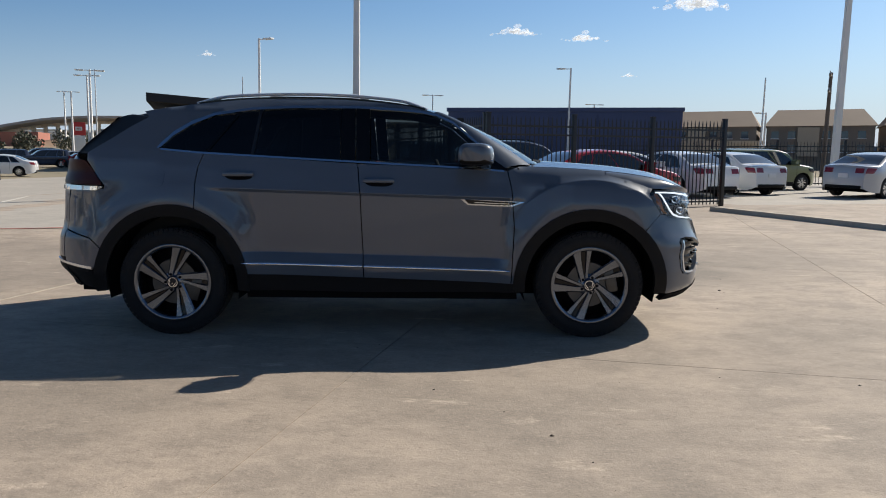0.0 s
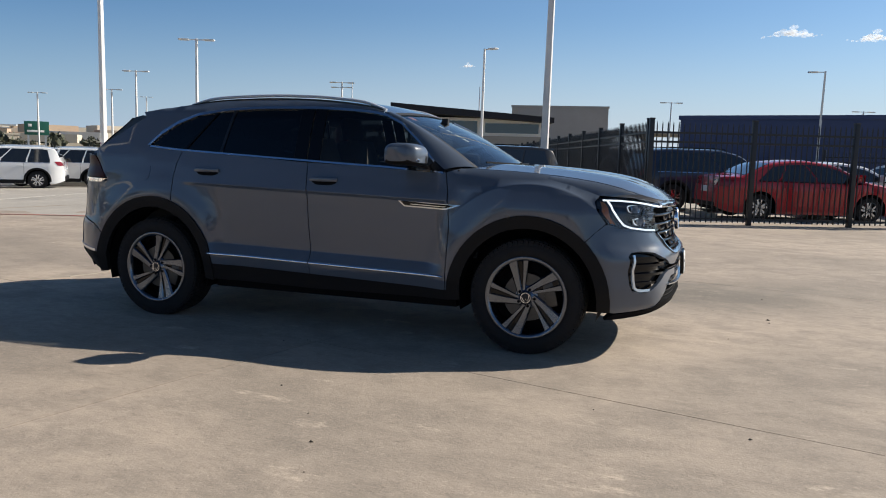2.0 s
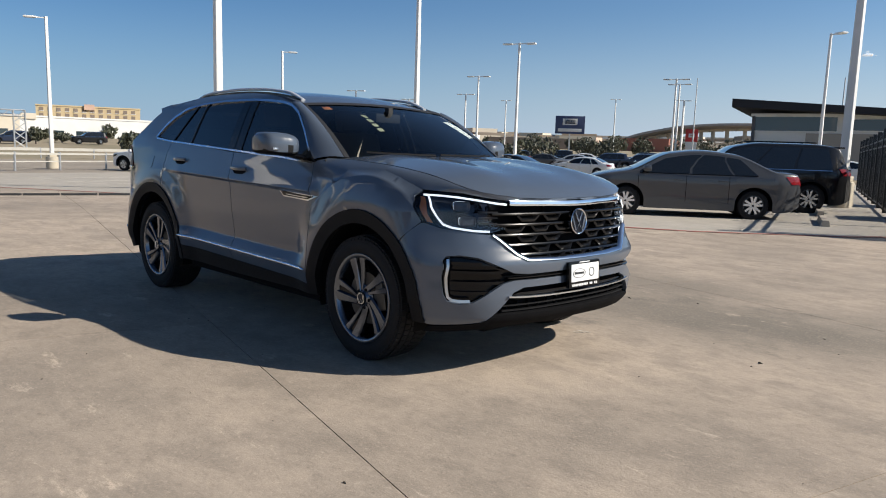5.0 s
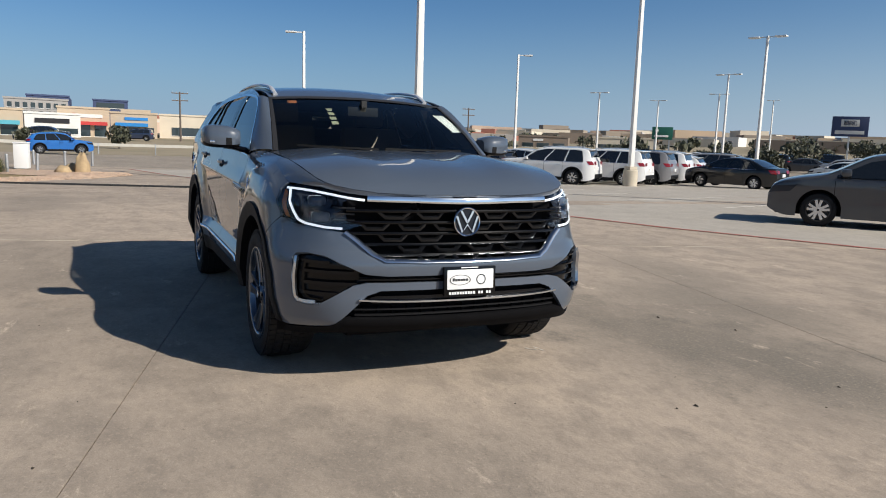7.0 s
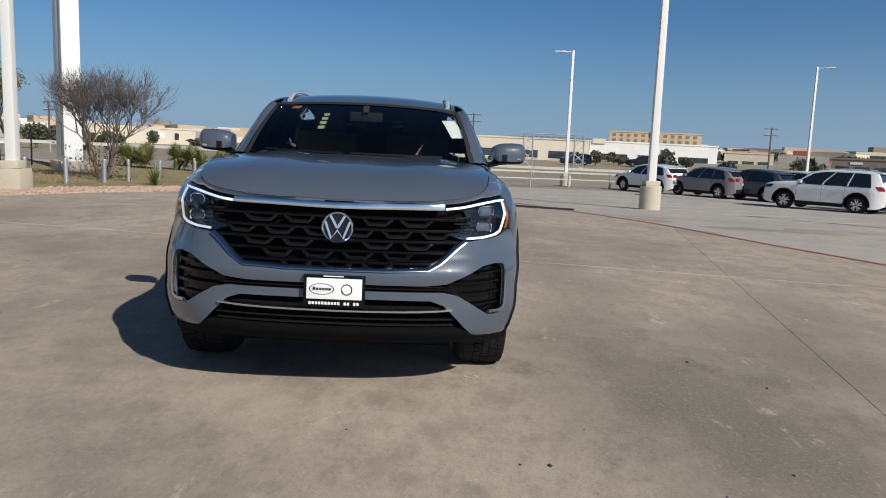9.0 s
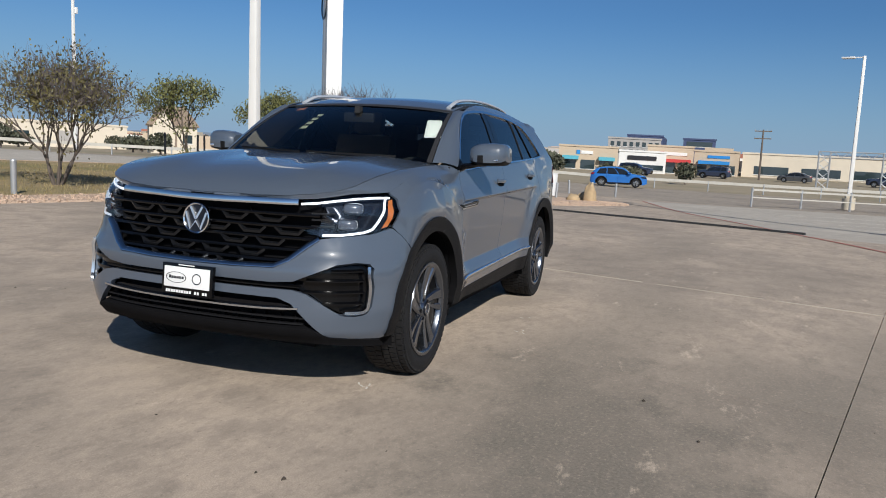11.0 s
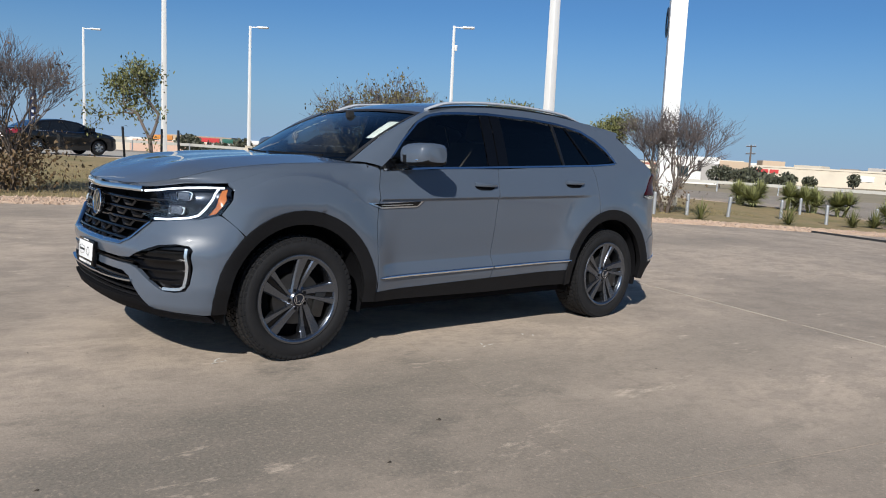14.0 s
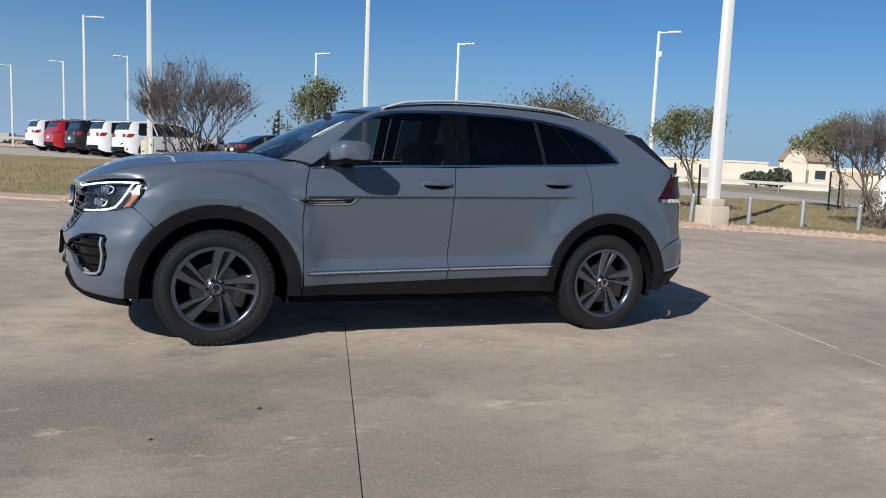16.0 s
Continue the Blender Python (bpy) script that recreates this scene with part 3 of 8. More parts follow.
for x, y, h, heads, block, thick in (
        (-2.63, 19.52, 10.5, (200,), 0.75, 0.12), (-17.22, 7.76, 10.5, (160,), 0.75, 0.12), (-22.02, 20.34, 9.75, (-20,), 0.75, 0.11), (-11.36, -8.76, 10.5, (200,), 0.0, 0.12),
        (-40.7, 9.75, 8.25, (250,), 0.65, 0.10), (15.05, 22.28, 10.5, (0,), 0.0, 0.12),
        (1.32, -25.2, 9.8, (90,), 0.9, 0.10), (-7.6, -26.57, 9.5, (90,), 0.0, 0.10),
        (-11.3, 41.5, 8.4, (-30,), 0, 0.09), (-27.4, 33.8, 8.6, (20, 200), 0, 0.09), (-43.2, 46.6, 8.4, (20, 200), 0, 0.09), (-28.3, 55.2, 8.2, (20, 200), 0, 0.09),
        (-45.4, 27.5, 8.7, (60,), 0, 0.09), (-17.0, -38.3, 8.0, (140,), 0.7, 0.085), (-10.5, -49.3, 7.9, (150,), 0, 0.085), (4.4, -42.2, 7.7, (180,), 0, 0.08), (7.4, -69, 7.6, (0,), 0, 0.09),
        (2.2, -64.2, 8.0, (0,), 0, 0.09), (12.0, -73.6, 7.4, (0,), 0, 0.09), (9.9, 53.0, 8.0, (180,), 0, 0.09), (-1.1, 73.4, 7.5, (10, 190), 0, 0.09), (17.5, 82.5, 7.3, (10, 190), 0, 0.1),
        (-31.6, 61.7, 8.4, (10, 190), 0, 0.09), (-60, 62, 8.2, (30, 210), 0, 0.1), (-66, 50, 8.0, (30, 210), 0, 0.1), (-75, 66, 8.0, (30, 210), 0, 0.1), (-62, 118, 10, (30, 210), 0, 0.12),
        (-84, 130, 11, (30, 210), 0, 0.12), (-98, 112, 10, (30, 210), 0, 0.12), (-50, 96, 9, (30, 210), 0, 0.12), (28.3, 60.5, 5.2, (200,), 0, 0.09)):
    lamp_pole(x, y, h, heads, block, thick)
lamp_pole(-23.4, -26.9, 8.0, (140,), 0, 0.08, extra=True)
# square plinth of the pole in the island
bm = bmesh.new()
box(bm, -0.29, 0.29, -0.29, 0.29, 0.0, 0.50, bevel=0.03)
box(bm, -0.20, 0.20, -0.20, 0.20, 0.50, 0.68, bevel=0.03)
ob = tagged(mesh_object("pole_plinth", bm, "pole_base"), "square stepped concrete plinth of a lamp pole", "plinth")
ob.matrix_basis = lean(-11.36, -8.76)
for x, y, h in ((-37.3, 75.6, 10.2), (23.4, 49.3, 7.0), (-20, 70, 9)):
    bm = bmesh.new()
    tube(bm, (0, 0, 0), (0, 0, h), 0.09, 0.05, 10)
    ob = tagged(mesh_object("flag_pole", bm, "pole_white"), "slender bare white flag pole", "pole")
    ob.matrix_basis = lean(x, y)


def bollard_mesh():
    root = tagged(empty("bollard"), "grey steel pipe bollard with a domed cap", "bollard", "bollards along the island")
    bm = bmesh.new()
    tube(bm, (0, 0, 0), (0, 0, 0.68), 0.06, 0.06, 16)
    part("pipe", bm, "steel", root)
    bm = bmesh.new()
    lathe(bm, [(0.061, 0.67), (0.061, 0.69), (0.046, 0.712), (0.0005, 0.722)], 16, Matrix.Rotation(math.pi / 2, 4, "X"))
    part("cap", bm, "steel", root)
    return root


first = bollard_mesh()
spots = [(2.3, -12.5), (0.95, -12.35), (-2.1, -11.87), (-6.0, -10.9), (-9.3, -10.0), (-11.6, -9.8), (-13.3, -9.5), (-14.9, -9.2), (-16.7, -8.9), (-18.6, -8.9), (-20.9, -8.7), (-24.2, -8.4), (-24.6, -6.9), (-26.7, -6.0), (-27.4, -5.1), (-29.2, -4.2), (-35.0, -3.4), (-36.0, -4.8), (-35.4, -2.2), (-28.6, -9.7), (5.2, -12.6), (8.5, -14.4)]
for k, (x, y) in enumerate(spots):
    m = Matrix.Translation((x, y, ground_z(x, y) + 0.02)) @ Euler((radians((k * 37) % 5 - 2), radians((k * 53) % 5 - 2 if k else -7), 0)).to_matrix().to_4x4()
    if k == 0:
        first.matrix_basis = m
    else:
        copy_thing(first, m)


def fence(x0, y0, x1, y1, n_bays, height, close=0.115):
    """A black steel fence: posts, rails and pickets with points."""
    root = tagged(empty("fence"), "black steel picket fence with square posts", "fence", kind="")
    a, b = Vector((x0, y0, 0)), Vector((x1, y1, 0))
    d = (b - a) / n_bays
    u = d.normalized()
    shared = None
    for i in range(n_bays + 1):
        p = a + d * i
        z = ground_z(p.x, p.y)
        bm = bmesh.new()
        box(bm, -0.05, 0.05, -0.05, 0.05, 0, height + 0.06, bevel=0.006)
        box(bm, -0.058, 0.058, -0.058, 0.058, height + 0.055, height + 0.085, bevel=0.01)
        ob = part("post", bm, "iron", root)
        ob.matrix_basis = Matrix.Translation((p.x, p.y, z)) @ Euler((0, 0, math.atan2(u.y, u.x))).to_matrix().to_4x4()
    ang = math.atan2(u.y, u.x)
    for i in range(n_bays):
        p, q = a + d * i, a + d * (i + 1)
        for h in (0.13, height - 0.42, height - 0.22):
            bm = bmesh.new()
            pz, qz = ground_z(p.x, p.y), ground_z(q.x, q.y)
            sweep(bm, [(p.x, p.y, pz + h), (q.x, q.y, qz + h)], [(-0.02, -0.022), (0.02, -0.022), (0.02, 0.022), (-0.02, 0.022)])
            part("rail", bm, "iron", root)
        n = int(d.length / close)
        for k in range(1, n):
            c = p + d * (k / n)
            z = ground_z(c.x, c.y)
            m = Matrix.Translation((c.x, c.y, z)) @ Euler((0, 0, ang)).to_matrix().to_4x4()
            if shared is None:
                bm = bmesh.new()
                s = 0.0105
                lo = [bm.verts.new((sx * s, sy * s, 0.05)) for sx, sy in ((-1, -1), (1, -1), (1, 1), (-1, 1))]
                hi = [bm.verts.new((sx * s, sy * s, height - 0.06)) for sx, sy in ((-1, -1), (1, -1), (1, 1), (-1, 1))]
                tp = bm.verts.new((0, 0, height + 0.03))
                for j in range(4):
                    bm.faces.new((lo[j], lo[(j + 1) % 4], hi[(j + 1) % 4], hi[j]))
                    bm.faces.new((hi[j], hi[(j + 1) % 4], tp))
                ob = part("picket", bm, "iron", root, smooth=False)
                shared = ob.data
            else:
                ob = new("picket", shared)
                ob.parent = root
            ob.matrix_basis = m
    return root


fence(1.42, 11.2, 7.75, 13.7, 3, 2.2)
fence(1.36, 11.35, -6.9, 34.5, 10, 2.2)
fence(7.4, 30.5, 40, 22, 12, 2.0, 0.14)


def rail_line(pts, name, label, heights, post_h, every):
    root = tagged(empty(name), label, "guard rail")
    path = []
    for a, b in zip(pts, pts[1:]):
        n = max(1, int(math.dist(a, b) / every))
        path += [(a[0] + (b[0] - a[0]) * i / n, a[1] + (b[1] - a[1]) * i / n) for i in range(n)]
    path.append(pts[-1])
    for h, prof in heights:
        bm = bmesh.new()
        sweep(bm, [(x, y, ground_z(x, y) + h) for x, y in path], prof)
        part("beam", bm, "beam", root)
    for x, y in path:
        bm = bmesh.new()
        tube(bm, (x, y, ground_z(x, y) - 0.05), (x, y, ground_z(x, y) + post_h), 0.06, 0.06, 6)
        part("post", bm, "steel", root)
    return root


rail_line([(-64, 60), (-64, 20), (-62, -2), (-56, -24), (-44, -44), (-26, -58), (0, -67), (34, -72)], "guard_rail", "long pale steel road guard rail on posts", [(0.72, [(-0.03, -0.12), (0.03, -0.12), (0.06, -0.06), (0.0, 0), (0.06, 0.06), (0.03, 0.12), (-0.03, 0.12)])], 0.85, 4.0)
rail_line([(-36.5, 4.6), (-38.6, 9.5), (-40.5, 15), (-42, 24)], "pipe_rail", "pale steel pipe rail beside the lot", [(0.85, [(-0.04, -0.05), (0.04, -0.05), (0.04, 0.05), (-0.04, 0.05)]), (0.45, [(-0.03, -0.03), (0.03, -0.03), (0.03, 0.03), (-0.03, 0.03)])], 0.95, 2.4)

# wheel stops by the fence
for x, y in ((-0.75, 13.0), (-1.85, 15.8), (-2.9, 18.5), (5.1, 15.9), (2.5, 15.0)):
    bm = bmesh.new()
    sweep(bm, [(-0.85, 0, 0), (0.85, 0, 0)], [(-0.09, 0), (0.09, 0), (0.06, 0.12), (-0.06, 0.12)])
    ob = tagged(mesh_object("wheel_stop", bm, "kerbstone", smooth=25), "pale concrete wheel stop on the lot", "wheel stop", "wheel stops")
    ob.matrix_basis = Matrix.Translation((x, y, ground_z(x, y) + 0.003)) @ Euler((0, 0, radians(112))).to_matrix().to_4x4()

# stray debris on the slabs
random.seed(5)
M["debris"] = mat("dark_debris", (0.05, 0.04, 0.03), 0.9, grain=0.3, scale=40)
bm = bmesh.new()
for k in range(120):
    x, y = random.uniform(-5, 8), random.uniform(-6.5, 7)
    s = random.uniform(0.002, 0.006)
    m = Matrix.Translation((x, y, ground_z(x, y) + 0.002)) @ Euler((0, 0, random.random() * 6)).to_matrix().to_4x4()
    v = [bm.verts.new(m @ Vector(c)) for c in ((s * 1.8, 0, 0), (0, s, 0), (-s, 0, 0), (0, -s * 0.7, 0), (0, 0, s * 0.8))]
    for i in range(4):
        bm.faces.new((v[i], v[(i + 1) % 4], v[4]))
for x, y, s in ((0.962, -2.871, 0.010), (3.134, 0.996, 0.014), (3.134, 0.87, 0.008), (3.157, 2.035, 0.009), (1.40, 2.21, 0.014), (1.916, 2.504, 0.011), (2.838, -2.056, 0.009)):
    m = Matrix.Translation((x, y, 0.002))
    v = [bm.verts.new(m @ Vector(c)) for c in ((s * 1.6, 0, 0), (0, s, 0), (-s, 0, 0), (0, -s * 0.7, 0), (0, 0, s * 0.7))]
    for i in range(4):
        bm.faces.new((v[i], v[(i + 1) % 4], v[4]))
tagged(mesh_object("debris", bm, "debris", smooth=False), "dark bits of dry debris on the concrete", "debris", kind="stuff")
# chalk mark by the front wheel and pale scuffs
chalk = tagged(empty("chalk_mark"), "faint white chalk marks on the concrete", "chalk mark")
for k, (x, y) in enumerate(((1.90, 0.72), (1.93, 0.75), (1.89, 0.78), (1.95, 0.79), (0.15, 1.18), (0.18, 1.24), (0.1, 1.22), (-0.35, 1.10), (-0.40, 1.16))):
    a = 0.5 + 0.5 * math.sin(k * 1.9)
    d = Vector((math.cos(a), math.sin(a), 0)) * 0.022
    w = Vector((-d.y, d.x, 0)) * 0.25
    c = Vector((x, y, 0.0032))
    bm = bmesh.new()
    bm.faces.new([bm.verts.new(c + v) for v in (d + w, -d * 0.8 + w, -d - w, d * 0.9 - w)])
    part("stroke", bm, "whiteline", chalk, smooth=False)

# ---- the grey coupe SUV: x forward, wheels at x = +-1.49 ----
from mathutils.geometry import delaunay_2d_cdt

AXLE, HUB, RADIUS = 1.49, 0.38, 0.386
PLAN = [(0, 0), (0.01, 0.25), (0.045, 0.5), (0.115, 0.7), (0.20, 0.8), (0.27, 0.85), (0.37, 0.90), (0.47, 0.93), (0.62, 0.95), (0.9, 0.95)]
plan_y = smooth_table(PLAN)
nose_x = smooth_table([(0.20, 2.33), (0.30, 2.36), (0.36, 2.415), (0.45, 2.425), (0.58, 2.42), (0.66, 2.435), (0.70, 2.42), (0.76, 2.385), (0.9, 2.365), (0.99, 2.362), (1.03, 2.345), (1.06, 2.32), (1.3, 2.0)])
nose_k = smooth_table([(0.2, 0.9), (0.5, 0.85), (0.7, 0.88), (0.9, 1.0), (1.2, 1.05)])
tail_x = smooth_table([(0.25, -2.36), (0.36, -2.40), (0.5, -2.50), (0.7, -2.49), (0.76, -2.46), (1.05, -2.43), (1.24, -2.37), (1.32, -2.30), (1.56, -2.03), (1.7, -1.93)])
belt_z = smooth_table([(-1.75, 1.345), (-1.57, 1.328), (-1.29, 1.303), (-0.84, 1.28), (-0.14, 1.243), (0.46, 1.215), (0.91, 1.185), (1.3, 1.17), (1.8, 1.15), (2.2, 1.06)])
hood_z = smooth_table([(1.0, 1.255), (1.24, 1.25), (1.58, 1.23), (1.83, 1.205), (2.04, 1.17), (2.17, 1.13), (2.27, 1.085), (2.34, 1.035), (2.37, 1.01)])
hood_y = smooth_table([(1.0, 0.795), (1.3, 0.805), (1.8, 0.80), (2.05, 0.775), (2.12, 0.752), (2.17, 0.724), (2.2, 0.698), (2.3, 0.6)])
roof_z = smooth_table([(-2.0, 1.565), (-1.8, 1.615), (-1.4, 1.69), (-1.0, 1.732), (-0.6, 1.742), (-0.3, 1.735), (0.0, 1.712), (0.2, 1.685), (0.33, 1.655), (0.46, 1.618), (0.6, 1.54)])
win_top = smooth_table([(-1.60, 1.335), (-1.57, 1.345), (-1.48, 1.432), (-1.36, 1.512), (-1.20, 1.58), (-0.94, 1.622), (-0.64, 1.638), (-0.17, 1.638), (0.09, 1.624), (0.27, 1.608), (0.39, 1.585), (0.51, 1.53), (0.67, 1.395), (0.82, 1.245), (0.9, 1.19)])


# flared front fender: a narrow ledge over the wheel arch
LEDGE, LEDGE_R = 0.017, 0.735


def ledge_points():
    return [(AXLE + (LEDGE_R + d) * math.cos(radians(a)), HUB + (LEDGE_R + d) * math.sin(radians(a))) for a in range(34, 147) for d in (-0.012, -0.001, 0.004, 0.009, 0.020)]


def bump_arch(x, z):
    out = 0.0
    for cx in (AXLE, -AXLE):
        r = math.hypot((x - cx), (z - HUB) * 0.98)
        out += 0.034 * math.exp(-(((r - 0.56) / 0.13) ** 2))
        if cx > 0:
            a = math.degrees(math.atan2(z - HUB, x - cx))
            out += LEDGE * (1 - ss(-0.001, 0.009, r - LEDGE_R)) * ss(0.50, 0.70, r) * ss(40, 62, a) * ss(140, 112, a)
    return out


def base_side(x, z):
    """Half width of the body side before the ends round in."""
    b = belt_z(x)
    crease = 0.995 + (0.9 - x) * 0.028
    cr = ss(-1.25, -1.0, x) * ss(1.25, 0.98, x)
    low = ss(-1.05, -0.85, x) * ss(0.93, 0.74, x)
    up = (0.9 - x) * 0.022 * ss(1.3, 0.9, x) * ss(-1.3, -0.95, x)
    pts = [(0.20, 0.90), (0.32, 0.915), (0.40, 0.93), (0.462 + up, 0.945 + 0.012 * low), (0.494 + up, 0.946 + 0.013 * low), (0.501 + up, 0.946 + 0.010 * low), (0.566 + up, 0.945 - 0.030 * low), (0.60 + up, 0.945 - 0.029 * low),
           (0.8, 0.948 - 0.012 * low), (crease - 0.012, 0.947), (crease + 0.005, 0.947 + 0.017 * cr), (crease + 0.03, 0.946 + 0.009 * cr)]
    top = 0.893
    if x < 1.05:
        pts += [(b - 0.10, 0.925), (b - 0.02, 0.9), (b, top), (b + 0.15, top - 0.06), (b + 0.3, top - 0.125), (1.64, 0.715), (1.67, 0.69), (1.70, 0.65), (1.75, 0.57)]
        t = ss(0.9, 1.05, x)
    if x >= 0.9:
        hz = hood_z(x) - 0.035
        hp = [p for p in pts if p[0] < 0.97] + [(hz - 0.115, 0.925), (hz - 0.055, 0.893), (hz - 0.02, 0.855), (hz, (hood_y(x) + 0.01)), (hz + 0.3, hood_y(x) - 0.4)]
        y2 = lerp(sorted(hp), z)
        if x >= 1.05:
            return y2 + bump_arch(x, z)
        y1 = lerp(pts, z)
        return y1 * (1 - t) + y2 * t + bump_arch(x, z)
    return lerp(pts, z) + bump_arch(x, z)


def side(x, z):
    y = base_side(x, z)
    if x > 1.5:
        y *= plan_y(max(0.0, (nose_x(z) - x) / nose_k(z))) / 0.95
    if x < -1.4:
        y *= plan_y(max(0.0, (x - tail_x(z)) * (1.4 + 1.35 * ss(1.15, 1.4, z))) + 0.02 * ss(1.15, 1.4, z)) / 0.95
    return y


def nose(y, z):
    """The front skin over (y, z)."""
    a = abs(y)
    lo, hi = 1.5, nose_x(z)
    for _ in range(26):
        mid = (lo + hi) / 2
        if side(mid, z) > a:
            lo = mid
        else:
            hi = mid
    return lo


class Arc:
    """Front skin unrolled: q is the length round the bumper from the middle, at a fixed height."""

    def __init__(self, z_ref=0.7):
        d = [i / 400 * 0.95 for i in range(401)]
        ys = [plan_y(v) for v in d]
        q = [0.0]
        for i in range(1, 401):
            q.append(q[-1] + math.hypot(d[i] - d[i - 1], ys[i] - ys[i - 1]))
        self.d, self.q = d, q
        self.ys = ys

    def point(self, q, z):
        d = float(np.interp(abs(q), self.q, self.d))
        x = nose_x(z) - nose_k(z) * d
        y = plan_y(d) / 0.95 * base_side(x, z)
        return Vector((x, math.copysign(y, q), z))

    def from_x(self, x, z):
        return float(np.interp(max(0, (nose_x(z) - x) / nose_k(z)), self.d, self.q))

    def from_y(self, y, z):
        return self.from_x(nose(y, z), z)


arc = Arc()
on_nose = lambda q, z: arc.point(q, z)
on_right = lambda x, z: Vector((x, -side(x, z), z))
on_left = lambda x, z: Vector((x, side(x, z), z))


def dense(loop, step):
    out = []
    for a, b in zip(loop, loop[1:] + loop[:1]):
        n = max(1, int(math.ceil(math.dist(a, b) / step)))
        out += [(a[0] + (b[0] - a[0]) * i / n, a[1] + (b[1] - a[1]) * i / n) for i in range(n)]
    return out


def rounded(points, r=0.03, n=4, closed=True):
    """Round the corners of a loop."""
    out = []
    k = len(points)
    for i, p in enumerate(points):
        p = Vector(p[:2])
        a, b = Vector(points[i - 1][:2]), Vector(points[(i + 1) % k][:2])
        if not closed and i in (0, k - 1):
            out.append(tuple(p))
            continue
        u, v = a - p, b - p
        d = min(r, u.length * 0.45, v.length * 0.45)
        s, e = p + u.normalized() * d, p + v.normalized() * d
        for j in range(n + 1):
            t = j / n
            out.append(tuple(s * (1 - t) ** 2 + p * 2 * t * (1 - t) + e * t * t))
    return out


def panel(name, loops, skin, material, parent, step=0.045, lift=0.0, flange=0.012, label="", flip=False, edge=0.03, rows=(), spots=()):
    """A skin panel cut to a loop (with holes), with its edge folded inwards."""
    verts, edges = [], []
    for loop in loops:
        loop = dense(loop, edge)
        s = len(verts)
        verts += [Vector(p) for p in loop]
        edges += [(s + i, s + (i + 1) % len(loop)) for i in range(len(loop))]
    n_edge = len(verts)
    xs, zs = [v.x for v in verts], [v.y for v in verts]
    ring = [np.array([(v.x, v.y) for v in verts])]
    for i in range(int((max(xs) - min(xs)) / step) + 1):
        for j in range(int((max(zs) - min(zs)) / step) + 1):
            p = np.array((min(xs) + (i + 0.5) * step, min(zs) + (j + 0.5) * step))
            if np.min(np.sum((ring[0] - p) ** 2, axis=1)) > (step * 0.45) ** 2:
                verts.append(Vector(p))
    if rows:
        # extra points where the skin folds
        verts = verts[:n_edge] + [v for v in verts[n_edge:] if min(abs(v.y - z(v.x)) for z in rows) > 0.011]
        for z in rows:
            x = min(xs) + 0.012
            while x < max(xs):
                p = np.array((x, z(x)))
                if np.min(np.sum((ring[0] - p) ** 2, axis=1)) > 0.01 ** 2:
                    verts.append(Vector(p))
                x += 0.03
    if spots:
        spots = [p for p in spots if sum(inside(p, loop) for loop in loops) % 2 and np.min(np.sum((ring[0] - p) ** 2, axis=1)) > 0.008 ** 2]
        if spots:
            cloud = np.array(spots)
            verts = verts[:n_edge] + [v for v in verts[n_edge:] if np.min(np.sum((cloud - (v.x, v.y)) ** 2, axis=1)) > 0.016 ** 2] + [Vector(p) for p in spots]
    v2, e2, f2, *_ = delaunay_2d_cdt(verts, edges, [], 0, 1e-6)
    kept = []
    for f in f2:
        cx, cz = sum(v2[i].x for i in f) / len(f), sum(v2[i].y for i in f) / len(f)
        if sum(inside((cx, cz), loop) for loop in loops) % 2:
            kept.append(f)
    f2 = kept
    me = bpy.data.meshes.new(name)
    e = 0.004
    pts, nrm = [], []
    for v in v2:
        p = skin(v.x, v.y)
        dx = skin(v.x + e, v.y) - skin(v.x - e, v.y)
        dz = skin(v.x, v.y + e) - skin(v.x, v.y - e)
        n = dx.cross(dz).normalized()
        if flip:
            n = -n
        pts.append(p + n * lift)
        nrm.append(n)
    faces = []
    for f in f2:
        f = list(f)
        a, b, c = (pts[i] for i in f[:3])
        if (b - a).cross(c - a).dot(nrm[f[0]]) < 0:
            f.reverse()
        faces.append(f)
    count = {}
    for f in faces:
        for a, b in zip(f, f[1:] + f[:1]):
            k = (min(a, b), max(a, b))
            count[k] = (count.get(k, (0,))[0] + 1, a, b)
    if flange:
        inner = {}
        for k, (c, a, b) in count.items():
            if c == 1:
                ids = []
                for i in (a, b):
                    if i not in inner:
                        inner[i] = (len(pts), len(pts) + 1)
                        pts.append(pts[i].copy())
                        pts.append(pts[i] - nrm[i] * flange)
                        nrm += [Vector((0, 0, 0)), Vector((0, 0, 0))]
                    ids.append(inner[i])
                out = (pts[b] - pts[a]).normalized().cross(nrm[a])
                for i in ids[0] + ids[1]:
                    nrm[i] = nrm[i] + out
                faces.append([ids[1][0], ids[0][0], ids[0][1], ids[1][1]])
    me.from_pydata(pts, [], faces)
    me.polygons.foreach_set("use_smooth", [True] * len(me.polygons))
    me.normals_split_custom_set_from_vertices([n.normalized() for n in nrm])
    me.materials.append(M[material] if isinstance(material, str) else material)
    ob = new(name, me)
    ob.parent = parent
    if label:
        tagged(ob, label)
    return ob


def both(points):
    """Close a half outline (first and last points on the middle line) over the middle."""
    return points + [(-x, z) for x, z in reversed(points) if abs(x) > 1e-6]


car = tagged(empty("suv"), "glossy grey coupe SUV with black cladding, parked on concrete", "car")

# outlines in (x, z)
ARCH_R = 0.535


